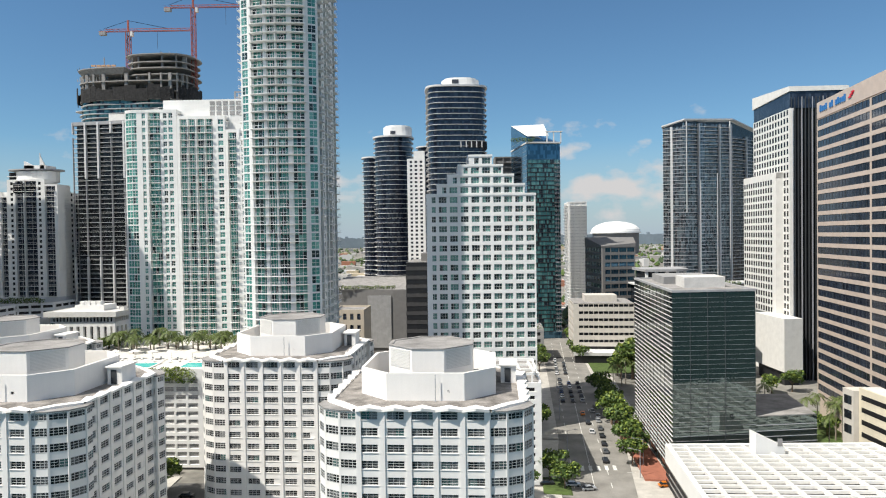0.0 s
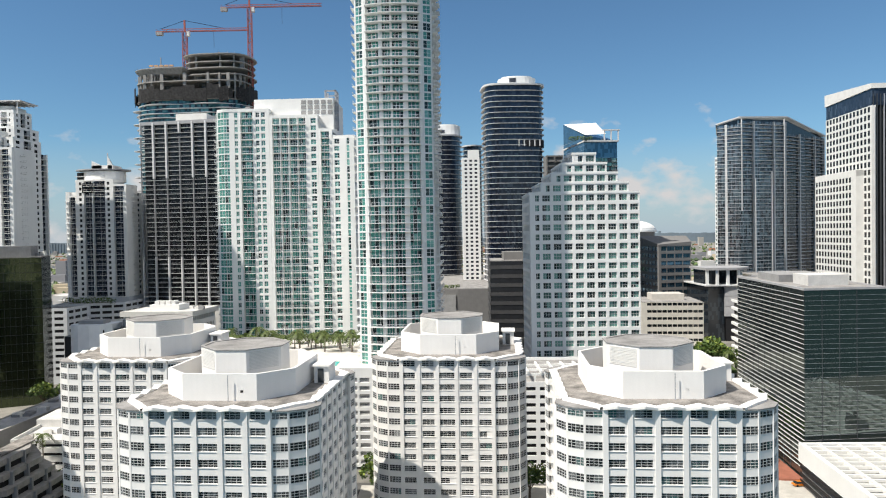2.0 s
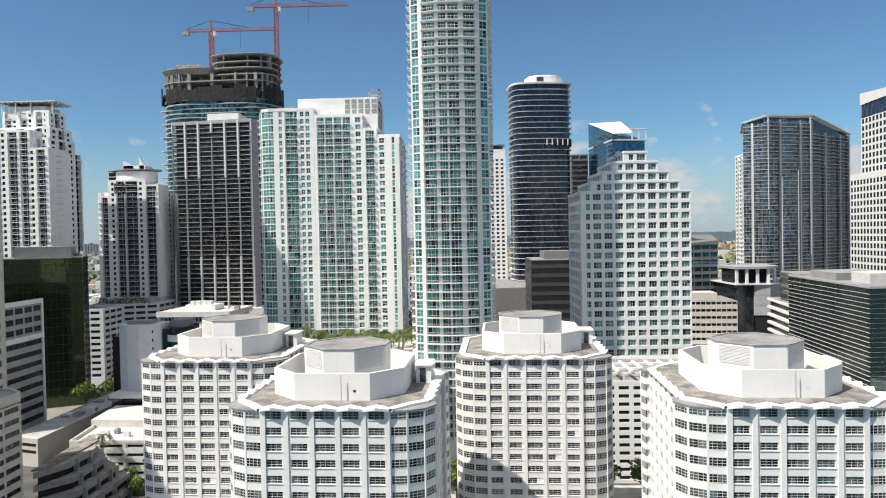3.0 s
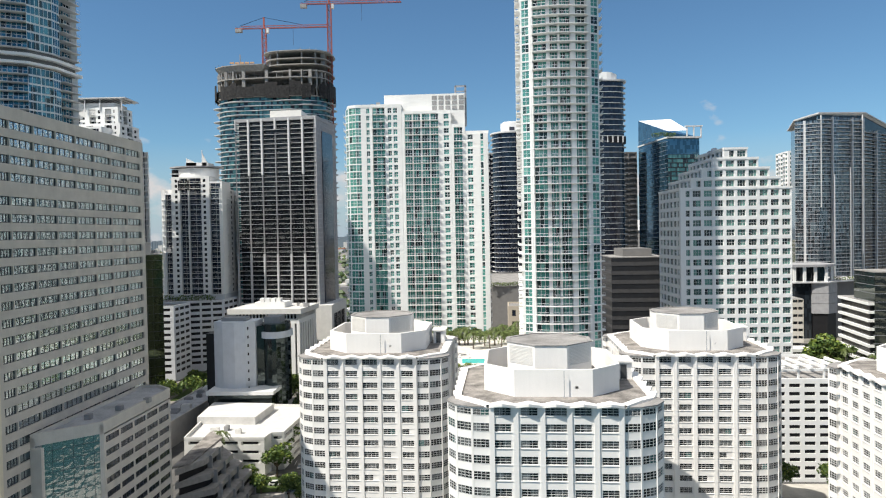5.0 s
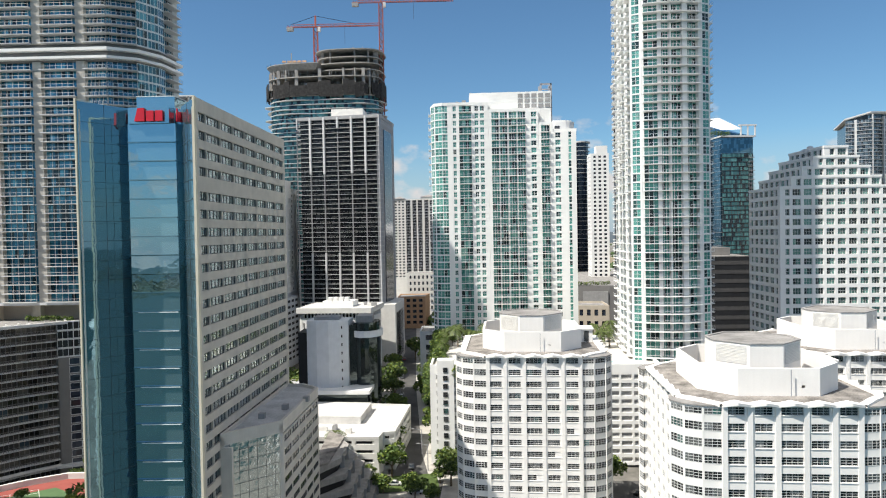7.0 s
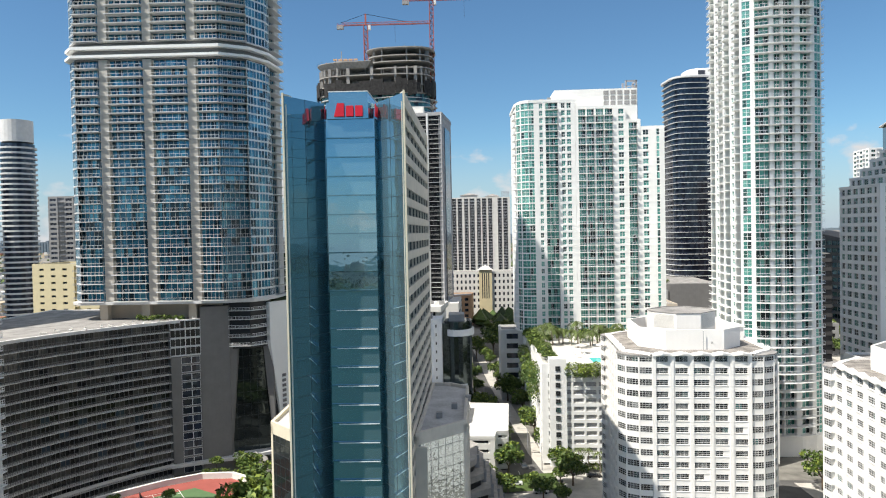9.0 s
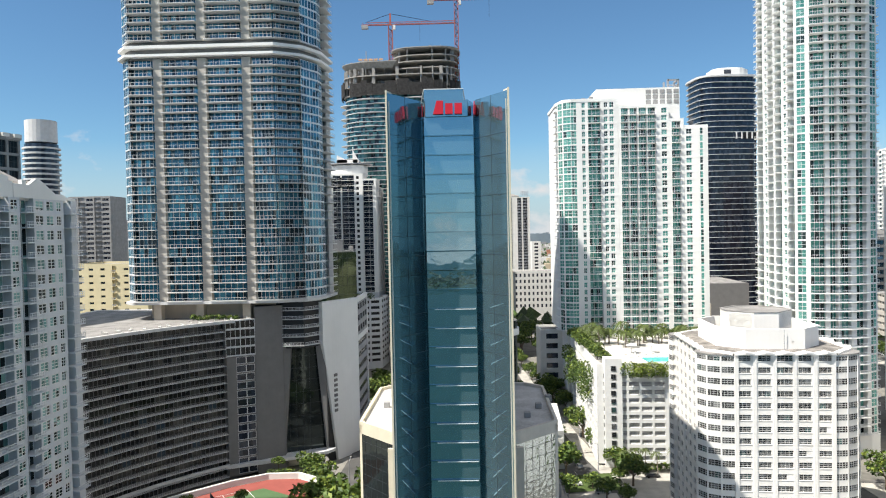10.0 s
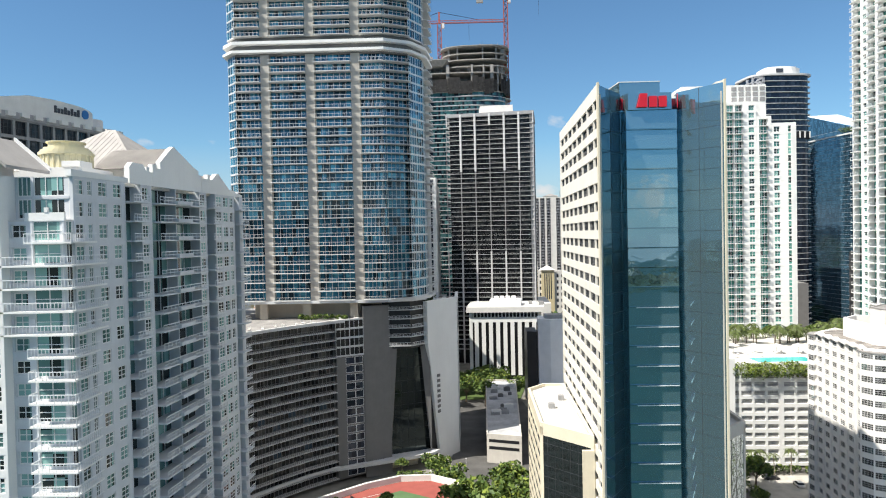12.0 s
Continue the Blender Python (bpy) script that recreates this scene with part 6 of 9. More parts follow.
# black glass office block with white louvre lines
def louvre_block():
    b = Bld("louvred_block", 49, 149, "black glass office block ringed by thin white louvre lines", "office building", cap=300)
    P = [(53.5, 193), (49.6, 149.5), (68.6, 151.0), (72, 193)]
    L = b.poly(P)
    top = 42.0
    b.g("shaft", G_BLKM).prism(L, 0, top)
    for i, j in ((0, 1), (1, 2)):
        p, q = Vector(L[i]), Vector(L[j])
        d = (q - p).normalized()
        ln = (q - p).length
        for f in range(37):
            s = Geo()
            s.obox(p, d, 0, ln, 0.02, 0.2 if i == 0 else 0.08, 2.6 + f * 1.06, (2.66 if i == 0 or f < 10 else 2.63) + f * 1.06)
            part("louvre", s, SLABW if i == 0 else SLABG if f % 2 == 0 else RAILG, b.e)
        for k in range(1, int(ln / 4)):
            b.g("mullion", FRAMED).obox(p, d, k * 4, k * 4 + 0.1, 0, 0.08, 0, top)
    b.g("roof_edge", SLABG).ring(offset(L, 0.15), offset(L, -0.5), top, top + 0.5)
    b.g("roof", ROOF).prism(offset(L, -0.5), top, top + 0.15)
    b.g("roof_house", ROOFW).prism(b.poly([(56, 160), (66, 161), (67, 170), (57, 169)]), top, top + 2.6)
    b.g("roof_screen", GREY).prism(b.poly([(55, 172), (68, 174), (70, 188), (57, 188)]), top, top + 2.0)
    lowp = [(68.6, 151), (83, 152.5), (86, 172), (70, 172)]
    b.g("low_wing", G_BLKM).prism(b.poly(lowp), 0, 13.8)
    b.g("low_roof", ROOF).prism(offset(b.poly(lowp), -0.2), 13.8, 14.0)
    p, q = Vector(b.loc(lowp[0])), Vector(b.loc(lowp[1]))
    d = (q - p).normalized()
    for f in range(9):
        b.g("low_louvre", RAILG).obox(p, d, 0, (q - p).length, 0.02, 0.25, 1.5 + f * 1.3, 1.6 + f * 1.3)
    b.done()
    g = Geo()
    g.prism([(43.5, 150), (49.2, 149), (53, 196), (48.5, 197)], 0.15, 0.6)
    tagged(new("pavement", g.mesh("pavement", [BRICKPAVE])), "red brick raised forecourt beside the black block", "pavement", kind="structure")


louvre_block()


# white parking deck with an open lattice roof
def lattice_deck():
    b = Bld("lattice_parking_deck", 47, 150, "white parking deck under an open concrete lattice roof", "parking garage", cap=300)
    P = [(42.0, 100), (95, 96), (92, 146.5), (47.2, 147.6)]
    L = b.poly(P)
    b.g("deck", GREY).prism(offset(L, -0.6), 0, 4.5)
    b.g("rim", WHITE2).ring(L, offset(L, -1.0), 5.2, 9.2)
    for k in range(3):
        p, q = Vector(L[3]), Vector(L[0])
        d = (q - p).normalized()
        b.g("slot", BLACK).obox(p, d, 1, (q - p).length - 1, -0.05, 0.04, 1.0 + k * 1.5, 1.8 + k * 1.5)
    A, B_, C, D = (Vector(p) for p in (L[0], L[1], L[2], L[3]))
    for k in range(1, 20):
        t = k / 20
        p, q = A.lerp(D, t), B_.lerp(C, t)
        d = (q - p).normalized()
        s = Geo()
        s.obox(p, d, 0.5, (q - p).length - 0.5, -0.28, 0.28, 8.5, 9.0)
        part("cross_beam", s, OFFWHITE, b.e)
    for k in range(1, 11):
        t = k / 11
        p, q = A.lerp(B_, t), D.lerp(C, t)
        d = (q - p).normalized()
        s = Geo()
        s.obox(p, d, 0.5, (q - p).length - 0.5, -0.3, 0.3, 8.45, 9.12)
        part("long_beam", s, OFFWHITE, b.e)
    # ceiling panels in the cells, each leaving a dark slot along the beam
    prng = random.Random(5)
    for i in range(11):
        for k in range(20):
            u0, u1, v0, v1 = i / 11 + 0.008, (i + 1) / 11 - 0.008, k / 20 + 0.018, k / 20 + 0.05
            c = [A.lerp(B_, u).lerp(D.lerp(C, u), v) for u, v in ((u0, v0 + prng.choice((0, 0, 0.004))), (u1, v0), (u1, v1 - 0.006 * prng.random()), (u0, v1 - 0.006))]
            pg = Geo()
            pg.prism([(p.x, p.y) for p in c], 8.0, 8.12)
            part("ceiling_panel", pg, ROOFW, b.e)
    b.g("stair_house", WHITE2).prism(b.poly([(64, 141), (70, 141), (70, 144), (64, 144)]), 6, [13.2, 10.2, 10.2, 13.2])
    b.g("stair_vent", GREY).prism(b.poly([(68.5, 140.9), (69.5, 140.9), (69.5, 141), (68.5, 141)]), 10.4, 12)
    b.done()


lattice_deck()


# mid-rise with deep concrete floor bands
def band_midrise():
    b = Bld("band_midrise", 56, 297, "pale beige concrete mid-rise with deep window bands", "office building", cap=200)
    P = [(55.7, 297), (81.5, 294), (84, 318), (58, 322)]
    L = b.poly(P)
    b.g("core", DARKW).prism(offset(L, -1.0), 0, 24.4)
    b.face(P[0], P[1], 5.9, 6, 3.1, [(".", 2.2)] + [("w", 1.85), (".", 0.16)] * 11, BEIGE2, G_DARK, FRAMED, (1, 1), 1.55, 0.15, 0.9)
    b.face(P[3], P[0], 5.9, 6, 3.1, [(".", 2.2)] + [("w", 1.85), (".", 0.16)] * 9, BEIGE2, G_DARK, FRAMED, (1, 1), 1.55, 0.15, 0.9)
    b.g("roof", ROOF).prism(offset(L, -0.2), 24.4, 24.8)
    b.g("roof_house", BEIGE2).prism(b.poly([(62, 303), (76, 302), (77, 313), (63, 314)]), 24.7, 27.6)
    lo = b.poly([(54, 288), (82, 285), (82, 297), (55.5, 297)])
    b.g("low_wing", DARKW).prism(offset(lo, -0.6), 0, 3.4)
    b.g("low_roof", SLABW).prism(lo, 3.4, 4.6)
    b.done()


band_midrise()


# low block whose side shows white floor edges over dark bands, and a taller dark glass front
def banded_block():
    b = Bld("banded_block", 81, 247.8, "low block with white floor edges over dark window bands", "office building")
    L = b.poly([(85.6, 275.4), (81.0, 247.8), (100, 246), (104, 274)])
    b.g("core", G_BLKW).prism(offset(L, -1.0), 0, 27)
    for k in range(8):
        sl = Geo()
        sl.prism(L, 5.5 + 3.05 * k, 6.45 + 3.05 * k)
        part("floor_edge", sl, WHITE2, b.e)
    b.g("roof", ROOF).prism(offset(L, -0.4), 27.8, 27.95)
    T = b.poly([(83.0, 247.2), (100, 245.6), (103, 262), (85.4, 264)])
    b.g("glass_front", G_BLKM).prism(T, 0, 38.6)
    for k in range(12):
        b.g("glass_line", RAILG).prism(offset(T, 0.06), 4 + 3 * k, 4.12 + 3 * k)
    b.g("glass_roof", ROOF).prism(offset(T, 0.1), 38.6, 39.0)
    b.done()


banded_block()


# podium of the grey balcony tower: clad box, roof terrace, open pavilion on white columns
def pavilion_podium():
    b = Bld("pavilion_podium", 100, 340, "grey clad podium with a roof terrace and white columned pavilion", "podium")
    b.g("glass_wall", G_DARK).prism(b.poly([(101.2, 341), (109.3, 341), (109.3, 371), (101.2, 371)]), 0, 27.6)
    box = b.poly([(109.3, 340), (116.2, 338), (123.2, 343), (123.2, 371), (109.4, 371)])
    b.g("recess", BLACK).prism(offset(box, -0.6), 0, 12.5)
    for k in range(3):
        cl = Geo()
        cl.prism(box, 12.5 + 5.05 * k, 17.4 + 5.05 * k)
        part("cladding", cl, SLABG, b.e)
    b.g("rear_block", MIDGREY).prism(b.poly([(123.3, 346), (166, 362), (166, 371), (123.3, 371)]), 0, 27.5)
    b.g("terrace_slab", SLABW).prism(b.poly([(99.5, 339), (109, 338.6), (116.5, 337.4), (124, 343), (167, 361), (167, 371.4), (99.5, 371.4)]), 27.65, 28.3)
    for x, y in ((100.6, 340.2), (105.5, 340), (110.7, 339.8), (116.0, 339.8), (121.5, 345)):
        c = Geo()
        x, y = b.loc((x, y))
        c.box(x - 0.65, x + 0.65, y - 0.5, y + 0.5, 28.3, 35.6)
        part("column", c, WHITE2, b.e)
    b.g("pavilion_glass", G_DARK).prism(b.poly([(101, 346), (119, 346), (121, 360), (101, 360)]), 28.3, 35.6)
    b.g("pavilion_roof", SLABG).prism(b.poly([(99.4, 339.2), (108, 338.4), (115, 338.3), (119.5, 340), (122.6, 343.4), (124, 348), (124, 362), (99.4, 362)]), 35.6, 36.8)
    b.done()


pavilion_podium()


# ---- further buildings ----
def punched(name, P, z0, nf, fh, label, wall, pane, bar, wide, gap, grid=(2, 2), faces=(0,), cap=80, sill=0.8, head=0.5, roofm=None, category="building", extra=0.0, bal=None):
    """A plain block with rows of windows on the named faces."""
    b = Bld(name, P[0][0], P[0][1], label, category, cap=cap)
    L = b.poly(P)
    top = z0 + nf * fh
    b.g("core", wall).prism(offset(L, -0.6), 0, top)
    for i in range(len(P)):
        p, q = P[i], P[(i + 1) % len(P)]
        ln = (Vector(q) - Vector(p)).length
        if i in faces:
            n = max(1, int((ln - gap) / (wide + gap)))
            st = [(".", gap)]
            for k in range(n):
                st += [("b" if bal and k % bal == bal - 1 else "w", wide), (".", gap)]
            b.face(p, q, z0, nf, fh, st, wall, pane, bar, grid, sill, head, 0.3, slab=wall, rail=RAILG, bpane=pane, out=0.8, bars=3)
        else:
            b.face(p, q, z0, nf, fh, [(".", 1)], wall, deep=0.6)
    if z0:
        b.g("base", wall).prism(L, 0, z0)
    b.g("parapet", wall).ring(L, offset(L, -0.4), top, top + 0.8)
    b.g("roof", roofm or ROOF).prism(offset(L, -0.4), top, top + 0.15)
    return b, L, top


# two white stepped condominium towers in the distance
def condo_faces(b, P, z0, fh, runs, side, nside, wall=WHITE2, shade=WHITE2):
    """Front in runs of (share of the width, storeys, strips); one side face beside it."""
    kw = dict(slab=WHITE2, rail=SLABW, bpane=G_NAVY, out=0.7, bars=2, grid=(2, 2), sill=0.75, head=0.5, railglass=None)
    a, c = Vector(P[0]), Vector(P[1])
    u0 = 0.0
    for u1, nf, st in runs:
        p, q = a.lerp(c, u0), a.lerp(c, u1)
        b.face(p, q, z0, nf, fh, st, wall, G_BLKW, FRAMED, **kw)
        back = (Vector(P[3]) - a) * 0.5
        top = z0 + nf * fh
        b.g("core", wall).prism(b.poly([p + back * 0.14, q + back * 0.14, q + back, p + back]), 0, top)
        b.g("parapet", wall).prism(b.poly([p, q, q + back, p + back]), top, top + 0.7)
        u0 = u1
    b.face(P[1], P[2], z0, nside, fh, side, shade, G_BLKW, FRAMED, **kw)
    b.face(P[3], P[0], z0, nside, fh, side, wall, G_BLKW, FRAMED, **kw)
    b.g("core", wall).prism(offset(b.poly(P), -1.5), 0, z0 + nside * fh)
    b.g("base", PALEGREY).prism(offset(b.poly(P), 0.2), 0, z0)


def drum_condo():
    P = [(-193.5, 294.4), (-166.6, 293.2), (-165.6, 312), (-192.5, 313)]
    b = Bld("stepped_condo", P[0][0], P[0][1], "white condominium tower with balconies and a stepped drum crown", "apartment tower", cap=150)
    z0, fh = 31.0, 2.28
    mid = [(".", 0.5), (".", 0.9), ("w", 1.1), (".", 1.0), ("b", 3.3), (".", 0.45), ("b", 5.2), (".", 0.9), ("w", 1.1), (".", 1.6)]
    condo_faces(b, P, z0, fh, ((0.17, 19, [("b", 4.2), (".", 0.3)]), (0.79, 22, mid), (1.0, 21, [("b", 4.6), (".", 0.9)])),
                [(".", 1.2), ("w", 1.3), (".", 1.4), ("b", 3.2), (".", 1.6), ("w", 1.3), (".", 2.0), ("b", 3), (".", 2)], 20)
    # big top-storey windows, curved drum, canopy with raking wings, spire
    zt = z0 + 22 * fh
    for x in (7.6, 10.6, 14.6, 17.6):
        g = Geo()
        g.box(x, x + 1.9, -0.75, -0.55, zt - 5.2, zt - 0.9)
        part("top_window", g, G_BLKW, b.e)
    b.g("drum", WHITE2).prism(ellipse(13.2, 8, 9.2, 6.5, 26), zt, zt + 4.6)
    tr = b.g("terrace", SLABW)
    for k in range(3):
        tr.box(2.6, 9.5, 3, 10, zt - 2.2 + k * 2.2, zt - 1.9 + k * 2.2)
    b.g("terrace_glass", G_BLKW).box(3.2, 9.5, 3.8, 10, zt - 4, zt + 4.2)
    b.g("canopy", SLABG).prism(ellipse(12.8, 8, 11.8, 7.5, 22), zt + 5.0, zt + 5.5)
    b.g("canopy_block", WHITE2).box(9.5, 19.0, 4, 12, zt + 4.6, zt + 7.2)
    w = b.g("wing_wall", WHITE2)
    for x0, x1, h0, h1 in ((9.6, 14.0, 9.2, 7.0), (16.6, 18.6, 11.4, 7.4)):
        w.add([(x0, 4.0, zt + 5), (x1, 4.0, zt + 5), (x1, 4.0, zt + h1), (x0, 4.0, zt + h0), (x0, 4.7, zt + 5), (x1, 4.7, zt + 5), (x1, 4.7, zt + h1), (x0, 4.7, zt + h0)],
              [(0, 1, 2, 3), (5, 4, 7, 6), (1, 5, 6, 2), (4, 0, 3, 7), (3, 2, 6, 7)])
    b.g("spire", SLABW).box(16.4, 16.7, 4.2, 4.5, zt + 5, zt + 12.6)
    b.done()


def canopy_condo():
    P = [(-222, 260), (-193.0, 258), (-191.8, 279), (-220, 281)]
    b = Bld("stepped_condo", P[0][0], P[0][1], "white stepped condominium tower with a canopy roof", "apartment tower", cap=150)
    z0, fh = 31.0, 2.3
    st = [("b", 3.7), (".", 1.2), ("b", 3.4), (".", 1.1), ("w", 1.1), (".", 1.2), ("b", 3.4), (".", 1.0), ("b", 2.9), (".", 1.0), ("w", 1.1), (".", 1.2), ("b", 3.7), (".", 1.2)]
    side = [(".", 0.5), ("w", 2.6), (".", 1.1), ("b", 3.0), (".", 1.6), ("w", 1.2), (".", 4.0), ("w", 1.2), (".", 2.0), ("b", 3.4), (".", 0.8)]
    condo_faces(b, P, z0, fh, ((0.75, 29, st[:10]), (1.0, 26, st[10:])), side, 26)
    # set-back storeys, each with its own windows, and the canopy on posts
    zt = z0 + 26 * fh
    for x0, x1, y0, y1, za, n in ((2, 26.5, 4.5, 20, zt, 2), (3, 25.6, 7, 20, zt + 2 * fh, 2), (4, 23.5, 10, 19, zt + 4 * fh, 3)):
        Q = [(P[0][0] + x0, P[0][1] + y0), (P[0][0] + x1, P[0][1] + y0 - 0.07 * x1), (P[0][0] + x1 + 0.6, P[0][1] + y1), (P[0][0] + x0 + 0.6, P[0][1] + y1)]
        kw = dict(slab=SLABW, rail=RAILG, bpane=G_BLKW, out=0.5, bars=2, grid=(2, 2), sill=0.75, head=0.5)
        b.face(Q[0], Q[1], za, n, fh, [(".", 1.4), ("b", 3.4), (".", 1.2), ("w", 1.4), (".", 1.2)] * 3, WHITE2, G_BLKW, FRAMED, **kw)
        b.face(Q[1], Q[2], za, n, fh, [(".", 1.0), ("w", 1.4), (".", 1.4), ("b", 2.6), (".", 1.2), ("w", 1.2), (".", 1.4)], WHITE2, G_BLKW, FRAMED, **kw)
        b.g("core", WHITE2).prism(offset(b.poly(Q), -1.45), za - 1, za + n * fh)
        b.g("parapet", WHITE2).ring(b.poly(Q), offset(b.poly(Q), -0.4), za + n * fh, za + n * fh + 0.7)
    zc = zt + 7 * fh
    b.g("crown", OFFWHITE).box(5.5, 22.0, 9.5, 19, zc - 3, zc + 2.4)
    for x in (4.6, 10, 16, 24.6):
        b.g("canopy_post", SLABW).box(x, x + 0.4, 8.6, 9.0, zc - 1, zc + 4.2)
    b.g("canopy", SLABW).box(3.6, 26.4, 8, 20, zc + 4.0, zc + 4.4)
    for k in range(12):
        b.g("canopy_rib", SLABG).box(4.2 + k * 1.85, 4.4 + k * 1.85, 8, 20, zc + 3.6, zc + 3.98)
    b.done()


drum_condo()
canopy_condo()


b, L, top = punched("far_condo", [(-198, 330), (-186, 330), (-186, 345), (-198, 345)], 4, 30, 2.1, "grey balconied block behind the white towers", GREY, G_NAVY, RAILG, 3.0, 0.6, bal=1, cap=0)
b.done()

# the black panes are painted shade, not real depth
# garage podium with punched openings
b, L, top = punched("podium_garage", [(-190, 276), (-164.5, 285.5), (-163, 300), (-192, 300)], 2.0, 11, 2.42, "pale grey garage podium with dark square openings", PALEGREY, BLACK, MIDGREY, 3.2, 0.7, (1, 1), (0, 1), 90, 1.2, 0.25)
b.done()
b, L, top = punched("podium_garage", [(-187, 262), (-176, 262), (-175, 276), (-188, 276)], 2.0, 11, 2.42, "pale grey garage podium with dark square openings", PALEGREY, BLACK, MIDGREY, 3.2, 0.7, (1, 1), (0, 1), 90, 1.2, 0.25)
b.done()

# dark green mirror-glass office block
b = Bld("green_glass_block", -180, 226, "dark green mirror glass office block with flat roof", "office building")
L = b.poly([(-188.4, 221.0), (-166.4, 230.5), (-176, 252), (-198, 245)])
b.g("shaft", G_OLIVE).prism(L, 0, 50)
b.g("roof", ROOF).prism(offset(L, -0.3), 50, 50.4)
b.g("roof_house", GREY).prism(offset(L, -3.5), 50, 54)
for i in (0, 1):
    p, q = Vector(L[i]), Vector(L[i + 1])
    d = (q - p).normalized()
    for f in range(16):
        b.g("floor_line", FRAMED).obox(p, d, 0, (q - p).length, 0, 0.05, 3 + f * 3, 3.12 + f * 3)
    for f in range(1, 14):
        b.g("floor_line", FRAMED).obox(p, d, f * 1.6, f * 1.6 + 0.06, 0, 0.05, 0, 50)
b.done()

# white pavilion-like office with black window slots and a flat overhanging roof
def slot_pavilion():
    b = Bld("slot_office", -154, 262, "white office block with tall black slots and a wide flat roof", "office building")
    P = [(-154.0, 262), (-127.0, 260.2), (-124.6, 280), (-152, 283)]
    L = b.poly(P)
    b.g("core", BLACK).prism(offset(L, -1.2), 0, 25)
    for i in range(4):
        p, q = Vector(L[i]), Vector(L[(i + 1) % 4])
        ln = (q - p).length
        d = (q - p).normalized()
        n = round(ln / 2.7)
        for k in range(n + 1):
            s = Geo()
            c = ln * k / n
            s.obox(p, d, max(0, c - 0.75), min(ln, c + 0.75), -1.2, 0, 2, 22.2)
            part("pier", s, WHITE2, b.e)
        b.g("band", WHITE2).obox(p, d, 0, ln, -1.1, -0.05, 22.0, 23.8)
        for k in range(n * 2):
            b.g("clerestory_post", WHITE2).obox(p, d, ln * k / (n * 2), ln * k / (n * 2) + 0.4, -1.0, -0.3, 23.8, 26)
    b.g("roof_slab", ROOFW).prism(offset(L, 0.9), 26, 27.6)
    b.g("roof_edge", OFFWHITE).ring(offset(L, 1.0), offset(L, 0.8), 25.8, 27.8)
    u = b.g("roof_plant", WHITE2)
    u.prism(b.poly([(-146, 267), (-134, 266), (-133, 274), (-145, 275)]), 27.6, 29.8)
    for k in range(4):
        u.box(10 + k * 2.2, 11.6 + k * 2.2, 5, 8, 29.8, 31.2)
    b.done()


slot_pavilion()

